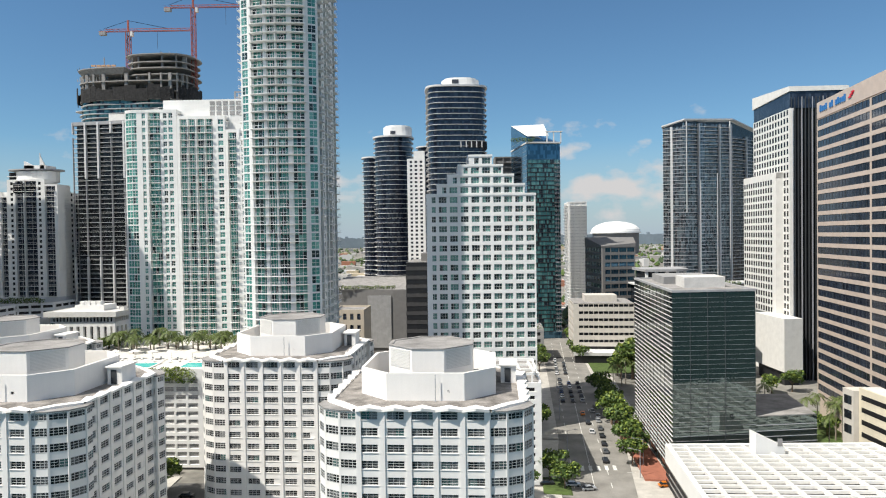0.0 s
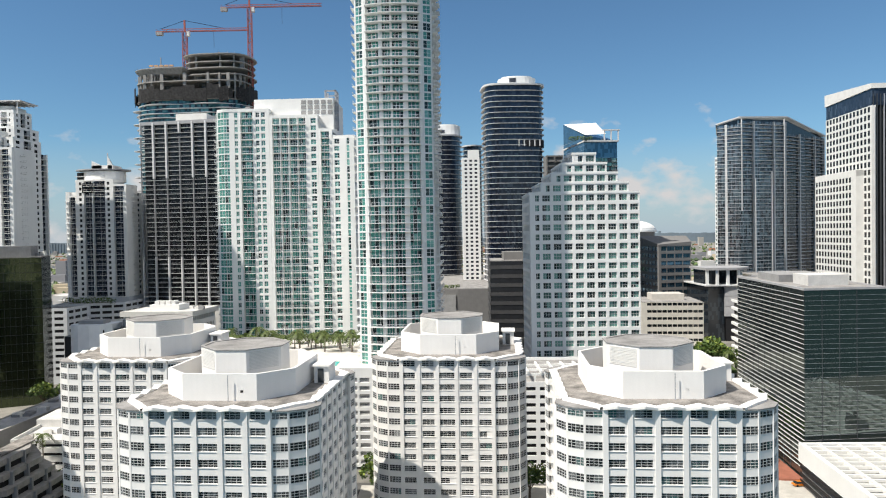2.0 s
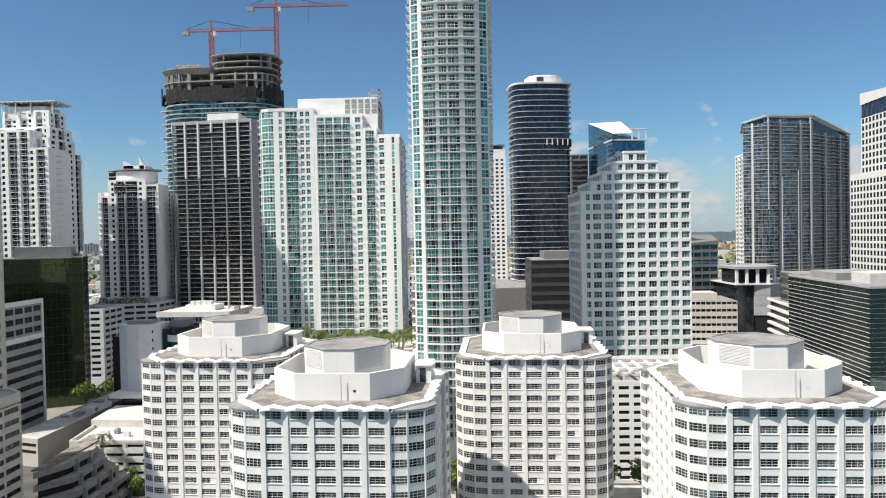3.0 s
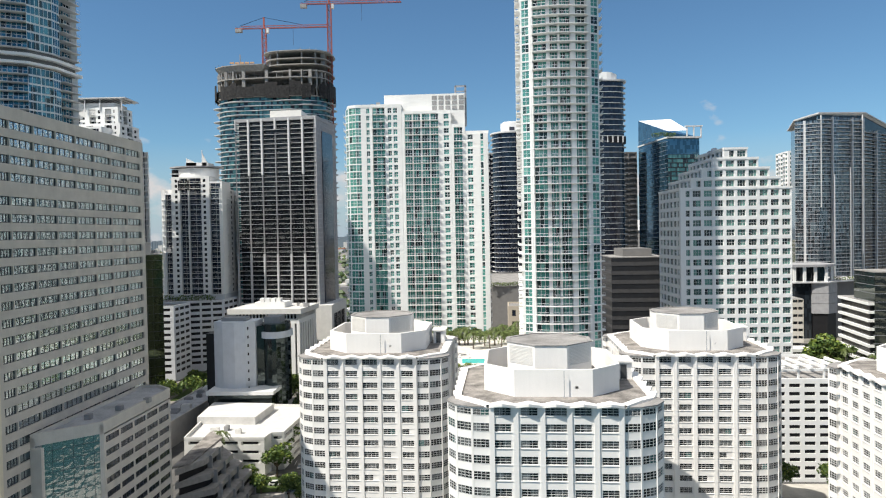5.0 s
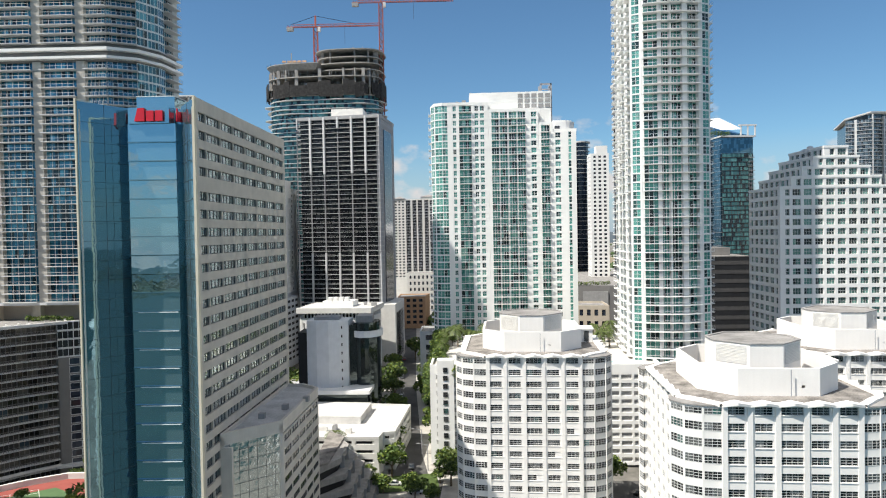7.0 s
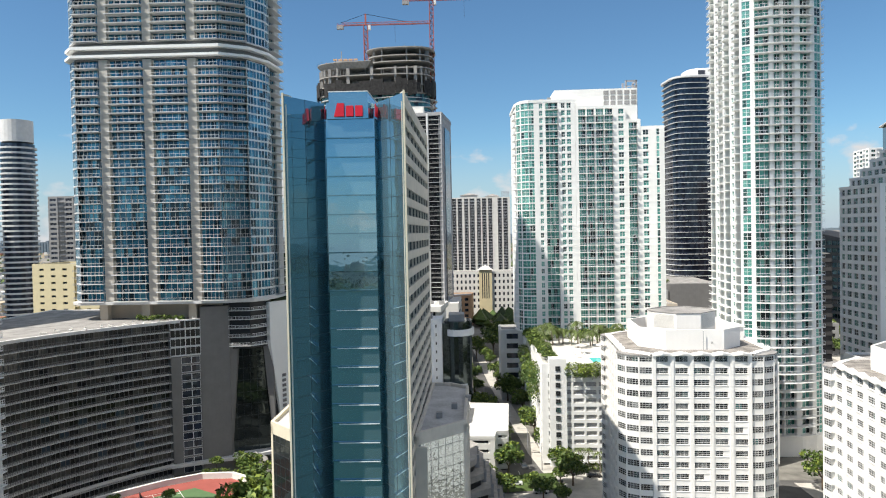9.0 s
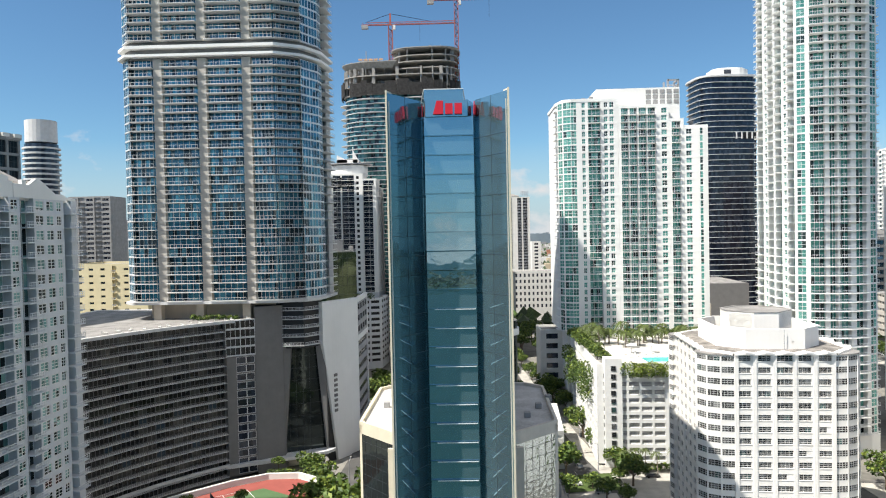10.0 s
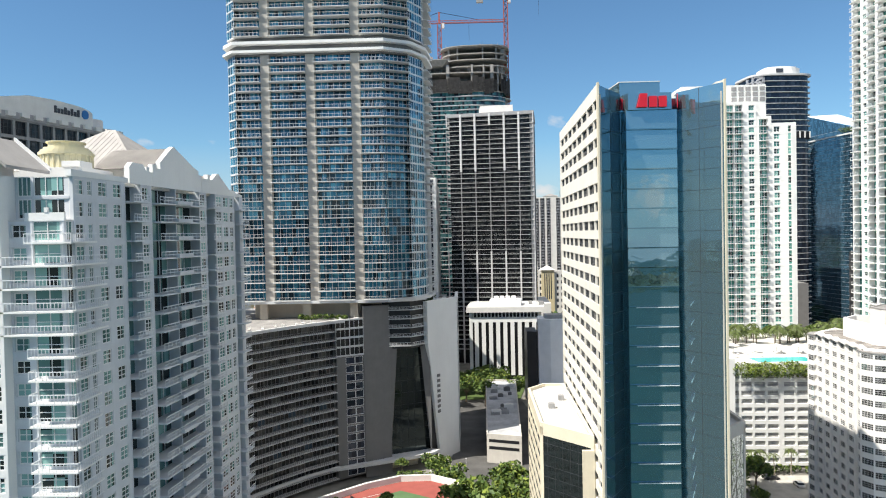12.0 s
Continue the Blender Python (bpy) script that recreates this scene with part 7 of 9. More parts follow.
# white blade block with a dark glass drum, on a low garage
def blade_block():
    b = Bld("blade_block", -136, 192, "grey-white blank blade block with a dark glass drum beside it", "office building")
    curve = [(-136.1, 193.2), (-133, 191.2), (-129.5, 190.6), (-126.6, 191.2), (-124.4, 193.4), (-124.0, 200), (-135.6, 200)]
    b.g("blade", PALEGREY).prism(b.poly(curve), 10, 31.6)
    for k in range(8):
        s = Geo()
        s.obox(b.loc((-126.4, 191.35)), (0.7, 0.72), 0.4, 0.8, -0.1, 0.03, 12.5 + k * 2.4, 13.3 + k * 2.4)
        part("slit_window", s, BLACK, b.e)
    b.g("roof_plant", GREY).prism(b.poly([(-134, 193.5), (-127, 193.5), (-127, 198), (-134, 198)]), 31.6, 32.6)
    dr = ellipse(*b.loc((-119.8, 199)), 4.0, 5.5, 20)
    b.g("drum", G_BLK).prism(dr, 8, 30.5)
    b.g("drum_band", PALEGREY).prism(offset(dr, 0.6), 26.5, 28.3)
    b.g("drum_cap", GREY).prism(b.poly([(-122.5, 196), (-118, 196), (-118, 202), (-122.5, 202)]), 30.5, 32.4)
    b.g("link", G_BLK).prism(b.poly([(-124.2, 194.2), (-121.5, 195), (-121.5, 200), (-124.2, 200)]), 8, 30)
    b.g("dark_side", DARKW).prism(b.poly([(-139, 195), (-136.3, 194), (-136, 203), (-139, 203)]), 8, 28)
    b.g("skirt", WHITE2).prism(b.poly([(-136.5, 187), (-117.8, 186.5), (-117, 204), (-137, 204)]), 12.0, 13.0)
    b.g("skirt_glass", G_BLK).prism(b.poly([(-136, 187.6), (-118.4, 187.1), (-117.8, 203), (-136.4, 203)]), 0, 12.0)
    b.done()
    q = Bld("low_garage", -127, 157, "low white parking garage with long dark openings", "parking garage", cap=80)
    P = [(-131, 157.5), (-112.0, 156.6), (-111.4, 160.5), (-108.6, 161), (-106.6, 186), (-134, 190)]
    L = q.poly(P)
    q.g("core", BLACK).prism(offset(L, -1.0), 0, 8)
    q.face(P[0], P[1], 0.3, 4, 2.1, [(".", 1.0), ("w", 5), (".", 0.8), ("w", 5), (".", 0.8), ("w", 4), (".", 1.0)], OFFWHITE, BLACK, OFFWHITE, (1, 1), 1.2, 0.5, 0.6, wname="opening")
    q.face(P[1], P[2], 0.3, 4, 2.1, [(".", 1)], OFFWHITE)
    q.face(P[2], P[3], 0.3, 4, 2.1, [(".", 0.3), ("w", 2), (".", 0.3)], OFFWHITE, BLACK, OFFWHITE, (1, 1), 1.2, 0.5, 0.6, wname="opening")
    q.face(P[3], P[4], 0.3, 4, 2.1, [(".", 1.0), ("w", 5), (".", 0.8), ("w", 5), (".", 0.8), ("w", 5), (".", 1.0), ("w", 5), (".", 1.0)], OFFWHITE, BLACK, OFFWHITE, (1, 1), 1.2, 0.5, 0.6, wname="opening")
    q.g("roof", ROOFW).prism(offset(L, -0.2), 8.2, 8.5)
    q.g("parapet", OFFWHITE).ring(L, offset(L, -0.3), 8.5, 9.3)
    q.g("upper_deck", ROOFW).prism(q.poly([(-133, 171), (-118, 170), (-117, 184), (-134, 186)]), 8.5, 10.4)
    q.done()


blade_block()

# terraced beige garage beside the mirror tower
def terraced_garage():
    b = Bld("terraced_garage", -121, 128, "beige stepped garage with slanted bands and planters", "parking garage")
    # darker concrete colour stands in for the shade lying on the beige bands
    w, o = b.g("floor_band", CONC), b.g("opening", BLACK)
    for k in range(5):
        z = 1.2 + k * 2.5
        s = 6.5 - k * 1.3
        a = b.loc((-120.5 + 0.2, 126.5))
        w.prism([(a[0], a[1]), (a[0] + 2.2 + s, a[1] + 2.0 + k), (a[0] + 2.6 + s, a[1] + 24 - 2.2 * k), (a[0] - 2, a[1] + 26)], z, z + 1.15)
        o.prism([(a[0] + 0.5, a[1] + 0.6), (a[0] + 1.6 + s, a[1] + 2.6 + k), (a[0] + 2.0 + s, a[1] + 23.4 - 2.2 * k), (a[0] - 2, a[1] + 25.4)], z - 1.4, z)
        for m in range(4):
            p = Geo()
            yy = a[1] + 4 + k + m * 5
            if yy < a[1] + 22 - 2.2 * k:
                p.box(a[0] + 1.9 + s, a[0] + 2.8 + s, yy, yy + 0.5, z - 1.4, z + 1.15)
                part("fin", p, GREY, b.e)
    b.g("roof", ROOFB).prism(b.poly([(-121, 127), (-118.4, 129), (-118, 146), (-122, 150)]), 12.4, 12.7)
    b.done()


terraced_garage()

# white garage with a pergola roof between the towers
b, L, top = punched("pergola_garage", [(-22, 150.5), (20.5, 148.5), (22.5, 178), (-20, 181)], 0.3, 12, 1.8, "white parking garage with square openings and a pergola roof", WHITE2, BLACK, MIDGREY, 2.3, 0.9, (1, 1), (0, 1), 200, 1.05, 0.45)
for k in range(14):
    s = Geo()
    s.box(2 + k * 3, 2.5 + k * 3, 0.5, 12, top + 2.4, top + 3.0)
    part("pergola_beam", s, WHITE2, b.e)
for y in (1.0, 6.0, 11.5):
    s = Geo()
    s.box(1, 42.5, y, y + 0.4, top + 1.9, top + 2.4)
    part("pergola_rail", s, WHITE2, b.e)
for k in range(8):
    s = Geo()
    s.box(1.5 + k * 5.6, 1.9 + k * 5.6, 1.0, 1.4, top, top + 1.9)
    part("pergola_post", s, WHITE2, b.e)
b.done()

# black striped block, tan block
b = Bld("striped_block", -13.7, 235, "black office block with thin grey floor bands", "office building")
L = b.poly([(-13.7, 235), (6, 234), (7, 260), (-13, 260)])
b.g("shaft", DARKW).prism(L, 0, 46)
for f in range(14):
    b.g("floor_band", CHARCOAL).prism(offset(L, 0.12), 3 + f * 3.1, 4.3 + f * 3.1)
b.g("roof_house", MIDGREY).prism(offset(L, -5), 46, 49)
b.g("roof", ROOF).prism(offset(L, -0.4), 46, 46.3)
b.done()
b, L, top = punched("tan_block", [(-46, 275), (-33, 273), (-32, 290), (-45, 292)], 2, 5, 4.6, "tan low office block with vertical slots", TAN, G_NAVY, FRAMED, 1.2, 1.2, (1, 2), (0, 3), 60)
b.done()
b, L, top = punched("white_lowrise", [(-105.9, 226), (-98.3, 226), (-98.3, 238), (-105.9, 238)], 3.5, 6, 3.2, "white low building with dark openings beside the street", OFFWHITE, G_NAVY, FRAMED, 2.4, 1.2, (2, 1), (0, 1), 40)
b.done()

# sign-topped bank block on the far left
def sign_block():
    b = Bld("sign_block", -245.5, 136.2, "grey office block with pale piers and a curved sign parapet", "office building", cap=120)
    u = Vector((0.2593, 0.9658))
    W = Vector((-245.5, 136.2))
    def w(s):
        q = W + u * s
        return (q.x, q.y)
    P = [w(-14), w(31), (-262, 170), (-270, 124)]
    L = b.poly(P)
    b.g("core", G_DARK).prism(offset(L, -0.9), 0, 80)
    b.face(P[0], P[1], 2, 22, 3.55, [(".", 0.5)] + [("w", 2.65), (".", 0.55)] * 14, GREY, G_DARK, FRAMED, (3, 2), 0.25, 0.25, 0.45)
    b.g("cornice", SLABG).prism(offset(L, 0.25), 80.1, 81.4)
    b.g("roof", ROOF).prism(offset(L, -0.5), 81.3, 81.5)
    k = b.g("corbel", OFFWHITE)
    for i in range(14):
        k.obox(b.loc(w(-13 + i * 3.2)), u, 0.2, 2.0, 0.3, 0.9, 80.5, 81.35)
    # sign parapet with a bowed head
    sw = b.g("sign_wall", OFFWHITE)
    head = [(-14, 81.4), (22.2, 81.4), (22.2, 84.4), (21, 84.85), (18.5, 85.3), (12, 85.55), (5.5, 85.3), (-1, 83.9), (-8, 82.4), (-14, 81.5)]
    n = len(head)
    vs = []
    for q in (0.12, -1.2):
        for s, z in head:
            o = b.loc(w(s))
            vs.append((o[0] + u.y * q, o[1] - u.x * q, z))
    sw.add(vs, [tuple(range(n)), tuple(range(2 * n - 1, n - 1, -1))] + [(i, n + i, n + (i + 1) % n, (i + 1) % n) for i in range(n)])
    sg = Geo()
    o = b.loc(w(11.7))
    for i in range(8):
        sg.obox(o, u, i * 0.87, i * 0.87 + 0.62, 0.12, 0.28, 82.9, 84.4 if i in (0, 3, 5, 7) else 83.9)
    part("sign", sg, SIGNDARK, b.e, "row of dark sign bars")
    dg = Geo()
    o = b.loc(w(20.0))
    vs = []
    for q in (0.3, 0.1):
        for i in range(20):
            a = 2 * math.pi * i / 20
            s = 0.95 * math.cos(a)
            vs.append((o[0] + u.x * s + u.y * q, o[1] + u.y * s - u.x * q, 83.7 + 1.0 * math.sin(a)))
    dg.add(vs, [tuple(range(20)), tuple(range(39, 19, -1))] + [(i, 20 + i, 20 + (i + 1) % 20, (i + 1) % 20) for i in range(20)])
    part("sign_disc", dg, SIGNBLUE, b.e, "round blue sign")
    b.g("roof_house", MIDGREY).prism(b.poly([w(-12), (-262, 128), (-264, 136), w(2)]), 81.5, 82.5)
    b.done()


sign_block()

# distant towers, each a thing of its own
b = plate_tower("far_round_tower", -351, 360, ellipse(0, 0, 8.6, 8.6, 24), 6, 37, 2.72, "distant round tower with white bands", SLABW, G_NAVY, 0.4, 0.9)
b.g("cap", SLABW).prism(ellipse(0, 0, 7.6, 7.6, 24), 107.5, 119)
b.done()
for P, nf, lab in (([(-372, 420), (-346, 420), (-346, 440), (-372, 440)], 26, "distant grey apartment slab"), ([(-405, 330), (-372, 332), (-372, 350), (-405, 350)], 28, "distant grey-green apartment tower"),
                   ([(-420, 520), (-385, 520), (-385, 540), (-420, 540)], 22, "distant grey apartment slab")):
    b, L, top = punched("far_tower", P, 4, nf, 3.0, lab, GREY, G_NAVY, RAILG, 3.6, 0.8, bal=2, cap=0)
    b.done()
# wide cream tower behind the avenue: window wings, deep balcony stacks, hipped roof caps
def wide_far_tower():
    P = [(-135.0, 460), (-83.6, 459), (-82.6, 480), (-134, 481)]
    b = Bld("far_tower", P[0][0], P[0][1], "wide pale apartment tower with dark balcony stacks and hipped roof caps", "apartment tower", cap=60)
    L = b.poly(P)
    z0, nf, fh = 26.0, 27, 1.93
    top = z0 + nf * fh
    b.g("core", G_NAVY).prism(offset(L, -1.7), 0, top)
    b.g("base", OFFWHITE).prism(L, 0, z0)
    st = [(".", 0.9), ("w", 1.3), (".", 1.1), ("w", 1.3), (".", 1.1), ("w", 1.3), (".", 1.2)]
    for wide, gap in ((3.0, 1.3), (2.6, 1.0), (2.8, 1.5), (2.6, 0.9), (3.2, 1.4), (2.6, 0.9), (2.8, 1.2), (2.6, 3.6), (2.6, 1.0), (2.8, 1.6)):
        st += [("b", wide), (".", gap)]
    b.face(P[0], P[1], z0, nf, fh, st, OFFWHITE, G_NAVY, FRAMED, (1, 1), 0.8, 0.6, 0.3, slab=PALEGREY, rail=RAILG, bpane=G_DARK, out=0.25, bars=3, deep=1.6)
    b.face(P[1], P[2], z0, nf, fh, [(".", 2), ("w", 1.5), (".", 3), ("w", 1.5), (".", 2)], PALEGREY, G_NAVY, FRAMED, (1, 1), 0.8, 0.6, 0.3, deep=0.6)
    b.face(P[3], P[0], z0, nf, fh, [(".", 1)], OFFWHITE, deep=0.6)
    b.g("roof", ROOF).prism(offset(L, -0.4), top, top + 0.2)
    pr = b.g("parapet", OFFWHITE)
    pr.ring(L, offset(L, -0.4), top, top + 0.7)
    for x0, x1, h in ((0.3, 7.6, 1.2), (18.5, 30.0, 2.2), (35.5, 44.5, 1.4)):
        pr.box(x0, x1, -0.3, 6, top + 0.2, top + h)
        cap = Geo()
        cap.add([(x0 - 0.4, -0.7, top + h), (x1 + 0.4, -0.7, top + h), (x1 + 0.4, 6.4, top + h), (x0 - 0.4, 6.4, top + h), ((x0 + x1) / 2, 2.8, top + h + 1.7)], [(0, 1, 4), (1, 2, 4), (2, 3, 4), (3, 0, 4), (3, 2, 1, 0)])
        part("roof_cap", cap, ROOF, b.e, "grey hipped roof cap")
    sc = b.g("roof_screen", RAILG)
    for k in range(5):
        sc.box(46.0 + k * 1.2, 46.15 + k * 1.2, 3, 3.2, top + 0.2, top + 4.6)
        sc.box(46.0, 51.0, 3, 3.15, top + 1.6 + k * 0.7, top + 1.75 + k * 0.7)
    b.done()


wide_far_tower()
b, L, top = punched("yellow_block", [(-262, 228), (-235, 226), (-232, 250), (-262, 250)], 2, 20, 2.25, "pale yellow stuccoed block with brown balconies", YELLOW, G_DARK, FRAMED, 1.5, 2.4, (1, 1), (0, 1), 70, 1.0, 0.9, bal=4)
b.done()
b, L, top = punched("white_lowrise", [(-124.4, 430), (-62, 430), (-62, 450), (-124.4, 450)], 7, 6, 3.83, "cream low-rise with small windows and a yellow gabled middle bay", OFFWHITE, G_NAVY, FRAMED, 1.1, 1.5, (1, 1), (0,), 0)
b.g("middle_bay", YELLOW).box(18.4, 26.4, -0.9, 1, 0, 32.0)
for k in range(4):
    b.g("bay_window", G_NAVY).box(20.2 + k * 1.3, 20.8 + k * 1.3, -0.95, -0.9, 14, 30)
rc = b.g("bay_roof", ROOFW)
rc.add([(17.6, -1.6, 32.0), (27.2, -1.6, 32.0), (27.2, 6, 32.0), (17.6, 6, 32.0), (22.4, 2.2, 35.0)], [(0, 1, 4), (1, 2, 4), (2, 3, 4), (3, 0, 4), (3, 2, 1, 0)])
b.done()
b, L, top = punched("orange_lowrise", [(-128, 400), (-112, 400), (-110, 420), (-128, 420)], 2, 5, 3.2, "peach stuccoed low-rise block with small windows", PEACH, G_NAVY, FRAMED, 2.0, 1.4, (1, 1), (0,), 40)
b.done()
b, L, top = punched("far_tower", [(81.8, 450), (94, 449.5), (95, 470), (82.8, 470)], 4, 34, 2.1, "distant white balcony tower behind the blue glass tower", WHITE2, G_NAVY, FRAMED, 3.0, 0.5, faces=(0, 3), cap=60, bal=1)
b.done()
b, L, top = punched("low_glass_block", [(81.4, 395), (85.1, 368), (104, 372), (110, 398)], 4, 11, 3.95, "dark glass mid-rise with grey floor bands", MIDGREY, G_SKYB, FRAMED, 4.0, 0.3, (3, 1), (0, 1), 60, 0.9, 0.2)
b.g("sloped_roof", MIDGREY).prism(offset(L, 0.2), 47.5, [52.9, 48.3, 49.6, 52.6])
b.done()
b, L, top = punched("white_ribbed_tower", [(-20, 372), (-10.4, 371.4), (-10.2, 382), (-20, 382)], 4, 42, 2.2, "narrow white tower with small windows behind the dark ones", WHITE2, G_NAVY, FRAMED, 1.3, 1.2, faces=(0, 3), cap=60)
b.g("roof_house", WHITE2).box(3.5, 9.5, 2, 8, top, top + 5.2)
b.done()
b, L, top = punched("far_tower", [(-67.2, 600), (-59.4, 600), (-59.4, 615), (-67.2, 615)], 4, 14, 3.0, "distant pale concrete apartment block", OFFWHITE, G_NAVY, FRAMED, 2.0, 1.4, cap=0)
b.done()
b, L, top = punched("far_tower", [(30, 400), (40, 400), (40, 414), (30, 414)], 4, 32, 3.0, "distant dark glass tower", MIDGREY, G_NAVY, RAILG, 3.2, 0.6, bal=1, cap=0)
b.done()
b, L, top = punched("far_tower", [(166, 480), (188, 478), (190, 500), (168, 502)], 4, 34, 3.05, "distant white balcony tower behind the stepped building", WHITE2, G_STEP, FRAMED, 3.0, 0.7, faces=(0, 3), cap=0, bal=2)
b.done()

# white stadium dome on the horizon
dm = Geo()
rings, seg = 7, 28
for r in range(rings):
    a0, a1 = (math.pi / 2) * r / rings, (math.pi / 2) * (r + 1) / rings
    for k in range(seg):
        t0, t1 = 2 * math.pi * k / seg, 2 * math.pi * (k + 1) / seg
        pts = []
        for a, t in ((a0, t0), (a0, t1), (a1, t1), (a1, t0)):
            pts.append((64 * math.cos(a) * math.cos(t), 56 * math.cos(a) * math.sin(t), 58 + 27 * math.sin(a)))
        dm.add(pts, [(0, 1, 2, 3)])
dm.prism(ellipse(0, 0, 60, 53, 28), 0, 54, 1)
dm.prism(ellipse(0, 0, 66, 58, 28), 54, 58, 0)
dome = new("stadium", dm.mesh("stadium", [WHITE2, MIDGREY]))
dome.location = (453 * U, 1800 * U, 0)
tagged(dome, "white domed stadium on the distant plain", "stadium")


# low podium with a planted roof on the avenue
b, L, top = punched("planted_podium", [(22, 296.5), (42.5, 295.5), (44, 316), (23, 318)], 1, 4, 3.0, "grey low podium with dark openings and a planted roof", GREY, BLACK, MIDGREY, 3.0, 0.7, (1, 1), (0, 1), 40)
b.done()

# cream garage squeezed against the granite tower
b = Bld("cream_garage", 94, 155, "cream low garage with long dark slots beside the granite tower", "parking garage")
L = b.poly([(94, 155), (94, 137), (96.6, 136), (99, 155)])
b.g("wall", CREAM).prism(L, 0, 19.2)
b.g("roof", ROOFW).prism(offset(L, -0.3), 19.2, 19.3)
for k in range(6):
    sl = Geo()
    sl.obox(L[0], (0, -1), 1.0, 17, -0.1, 0.05, 2.6 + 2.8 * k, 3.7 + 2.8 * k)
    part("dark_slot", sl, BLACK, b.e)
b.g("stair_block", BEIGE2).prism(b.poly([(92.6, 159), (92.8, 155.1), (97, 155.1), (98, 159)]), 0, 18.4)
for k in range(3):
    sl = Geo()
    sl.obox(b.loc((92.6, 159)), (0.05, -1), 0.6, 3.2, -0.1, 0.05, 8.2 + 3.4 * k, 10.2 + 3.4 * k)
    part("window", sl, G_DARK, b.e)
b.done()


# low block with machines on its roof beside the white slab wing
b = Bld("low_roof_block", -151.8, 168.6, "low beige building with a pale roof crowded with machines", "building")
L = b.poly([(-151.8, 168.6), (-143.6, 165.9), (-139.6, 228.5), (-149.5, 229.3)])
zt = 6.8
b.g("wall", BEIGE2).prism(L, 0, zt)
b.g("roof", ROOFL).prism(offset(L, -0.3), zt, zt + 0.1)
b.g("parapet", BEIGE2).ring(offset(L, 0.02), offset(L, -0.3), zt, zt + 0.5)
dd = (Vector(L[1]) - Vector(L[0])).normalized()
for k in range(2):
    sl = Geo()
    sl.obox(L[0], dd, 0.6, (Vector(L[1]) - Vector(L[0])).length - 0.6, -0.1, 0.05, zt - 1.5 - 1.7 * k, zt - 0.8 - 1.7 * k)
    part("dark_slot", sl, BLACK, b.e)
ur = random.Random(21)
for k in range(14):
    s_, t_ = ur.uniform(0.15, 0.85), ur.uniform(0.3, 0.92)
    c = Vector(L[0]).lerp(Vector(L[1]), s_).lerp(Vector(L[3]).lerp(Vector(L[2]), s_), t_)
    u = Geo()
    w_, h_ = ur.uniform(0.5, 1.3), ur.uniform(0.5, 1.3)
    u.box(c.x - w_, c.x + w_, c.y - w_ * 0.7, c.y + w_ * 0.7, zt + 0.1, zt + 0.1 + h_)
    u.box(c.x - w_ * 0.6, c.x + w_ * 0.6, c.y - w_ * 0.45, c.y + w_ * 0.45, zt + 0.1 + h_, zt + 0.25 + h_)
    part("roof_machine", u, (GREY, OFFWHITE, MIDGREY)[k % 3], b.e)
b.done()


# ---- trees, palms, hedges ----
def leaf_cloud(seed, lobes, per, size, flat=0.75):
    """Small leaf sprays over the outside of several lobes; slots 0 to 2 are three greens, darker ones below as painted
    shade.
    """
    rng = random.Random(seed)
    g = Geo()
    for (cx, cy, cz, r) in lobes:
        for _ in range(per):
            a, b = rng.uniform(0, 2 * math.pi), math.asin(rng.uniform(-0.75, 1))
            q = r * (0.62 + 0.45 * rng.random() ** 0.6)
            x, y, z = cx + q * math.cos(b) * math.cos(a), cy + q * math.cos(b) * math.sin(a), cz + q * flat * math.sin(b)
            s = size * rng.uniform(0.6, 1.35)
            u = Vector((rng.gauss(0, 1), rng.gauss(0, 1), rng.gauss(0, 0.6))).normalized()
            w = u.cross(Vector((rng.gauss(0, 1), rng.gauss(0, 1), rng.gauss(0, 1)))).normalized()
            c = Vector((x, y, z))
            p = [c - u * s, c - w * s * 0.5 + u * 0.1 * s, c + u * s, c + w * s * 0.55]
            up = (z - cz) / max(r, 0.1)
            # undersides of the lobes get only the darker greens, as painted shade
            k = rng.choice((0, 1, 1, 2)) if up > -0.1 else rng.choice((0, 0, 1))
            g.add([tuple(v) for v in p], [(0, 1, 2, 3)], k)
    return g


def limb(g, a, b, r0, r1, n=7):
    a, b = Vector(a), Vector(b)
    d = (b - a).normalized()
    u = d.orthogonal().normalized()
    w = d.cross(u)
    vs = []
    for c, r in ((a, r0), (b, r1)):
        for i in range(n):
            t = 2 * math.pi * i / n
            vs.append(tuple(c + u * r * math.cos(t) + w * r * math.sin(t)))
    g.add(vs, [(i, (i + 1) % n, n + (i + 1) % n, n + i) for i in range(n)])


def make_tree(seed, h, r, label):
    rng = random.Random(seed)
    e = thing("tree", 0, 0, label, "tree", "street trees")
    t = Geo()
    fork = h * 0.36
    limb(t, (0, 0, 0), (0.1, 0.05, fork), 0.035 * h, 0.024 * h, 8)
    lobes = []
    for k in range(7):
        a = 2 * math.pi * k / 7 + rng.uniform(-0.3, 0.3)
        q = r * rng.uniform(0.35, 0.75)
        top = (q * math.cos(a), q * math.sin(a), h * rng.uniform(0.55, 0.82))
        limb(t, (0.1, 0.05, fork * rng.uniform(0.85, 1.0)), top, 0.014 * h, 0.005 * h, 5)
        lobes.append((*top, r * rng.uniform(0.33, 0.5)))
    lobes.append((0, 0, h * 0.82, r * 0.45))
    part("trunk", t, BARK, e)
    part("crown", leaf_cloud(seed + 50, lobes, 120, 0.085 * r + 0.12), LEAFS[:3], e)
    return e


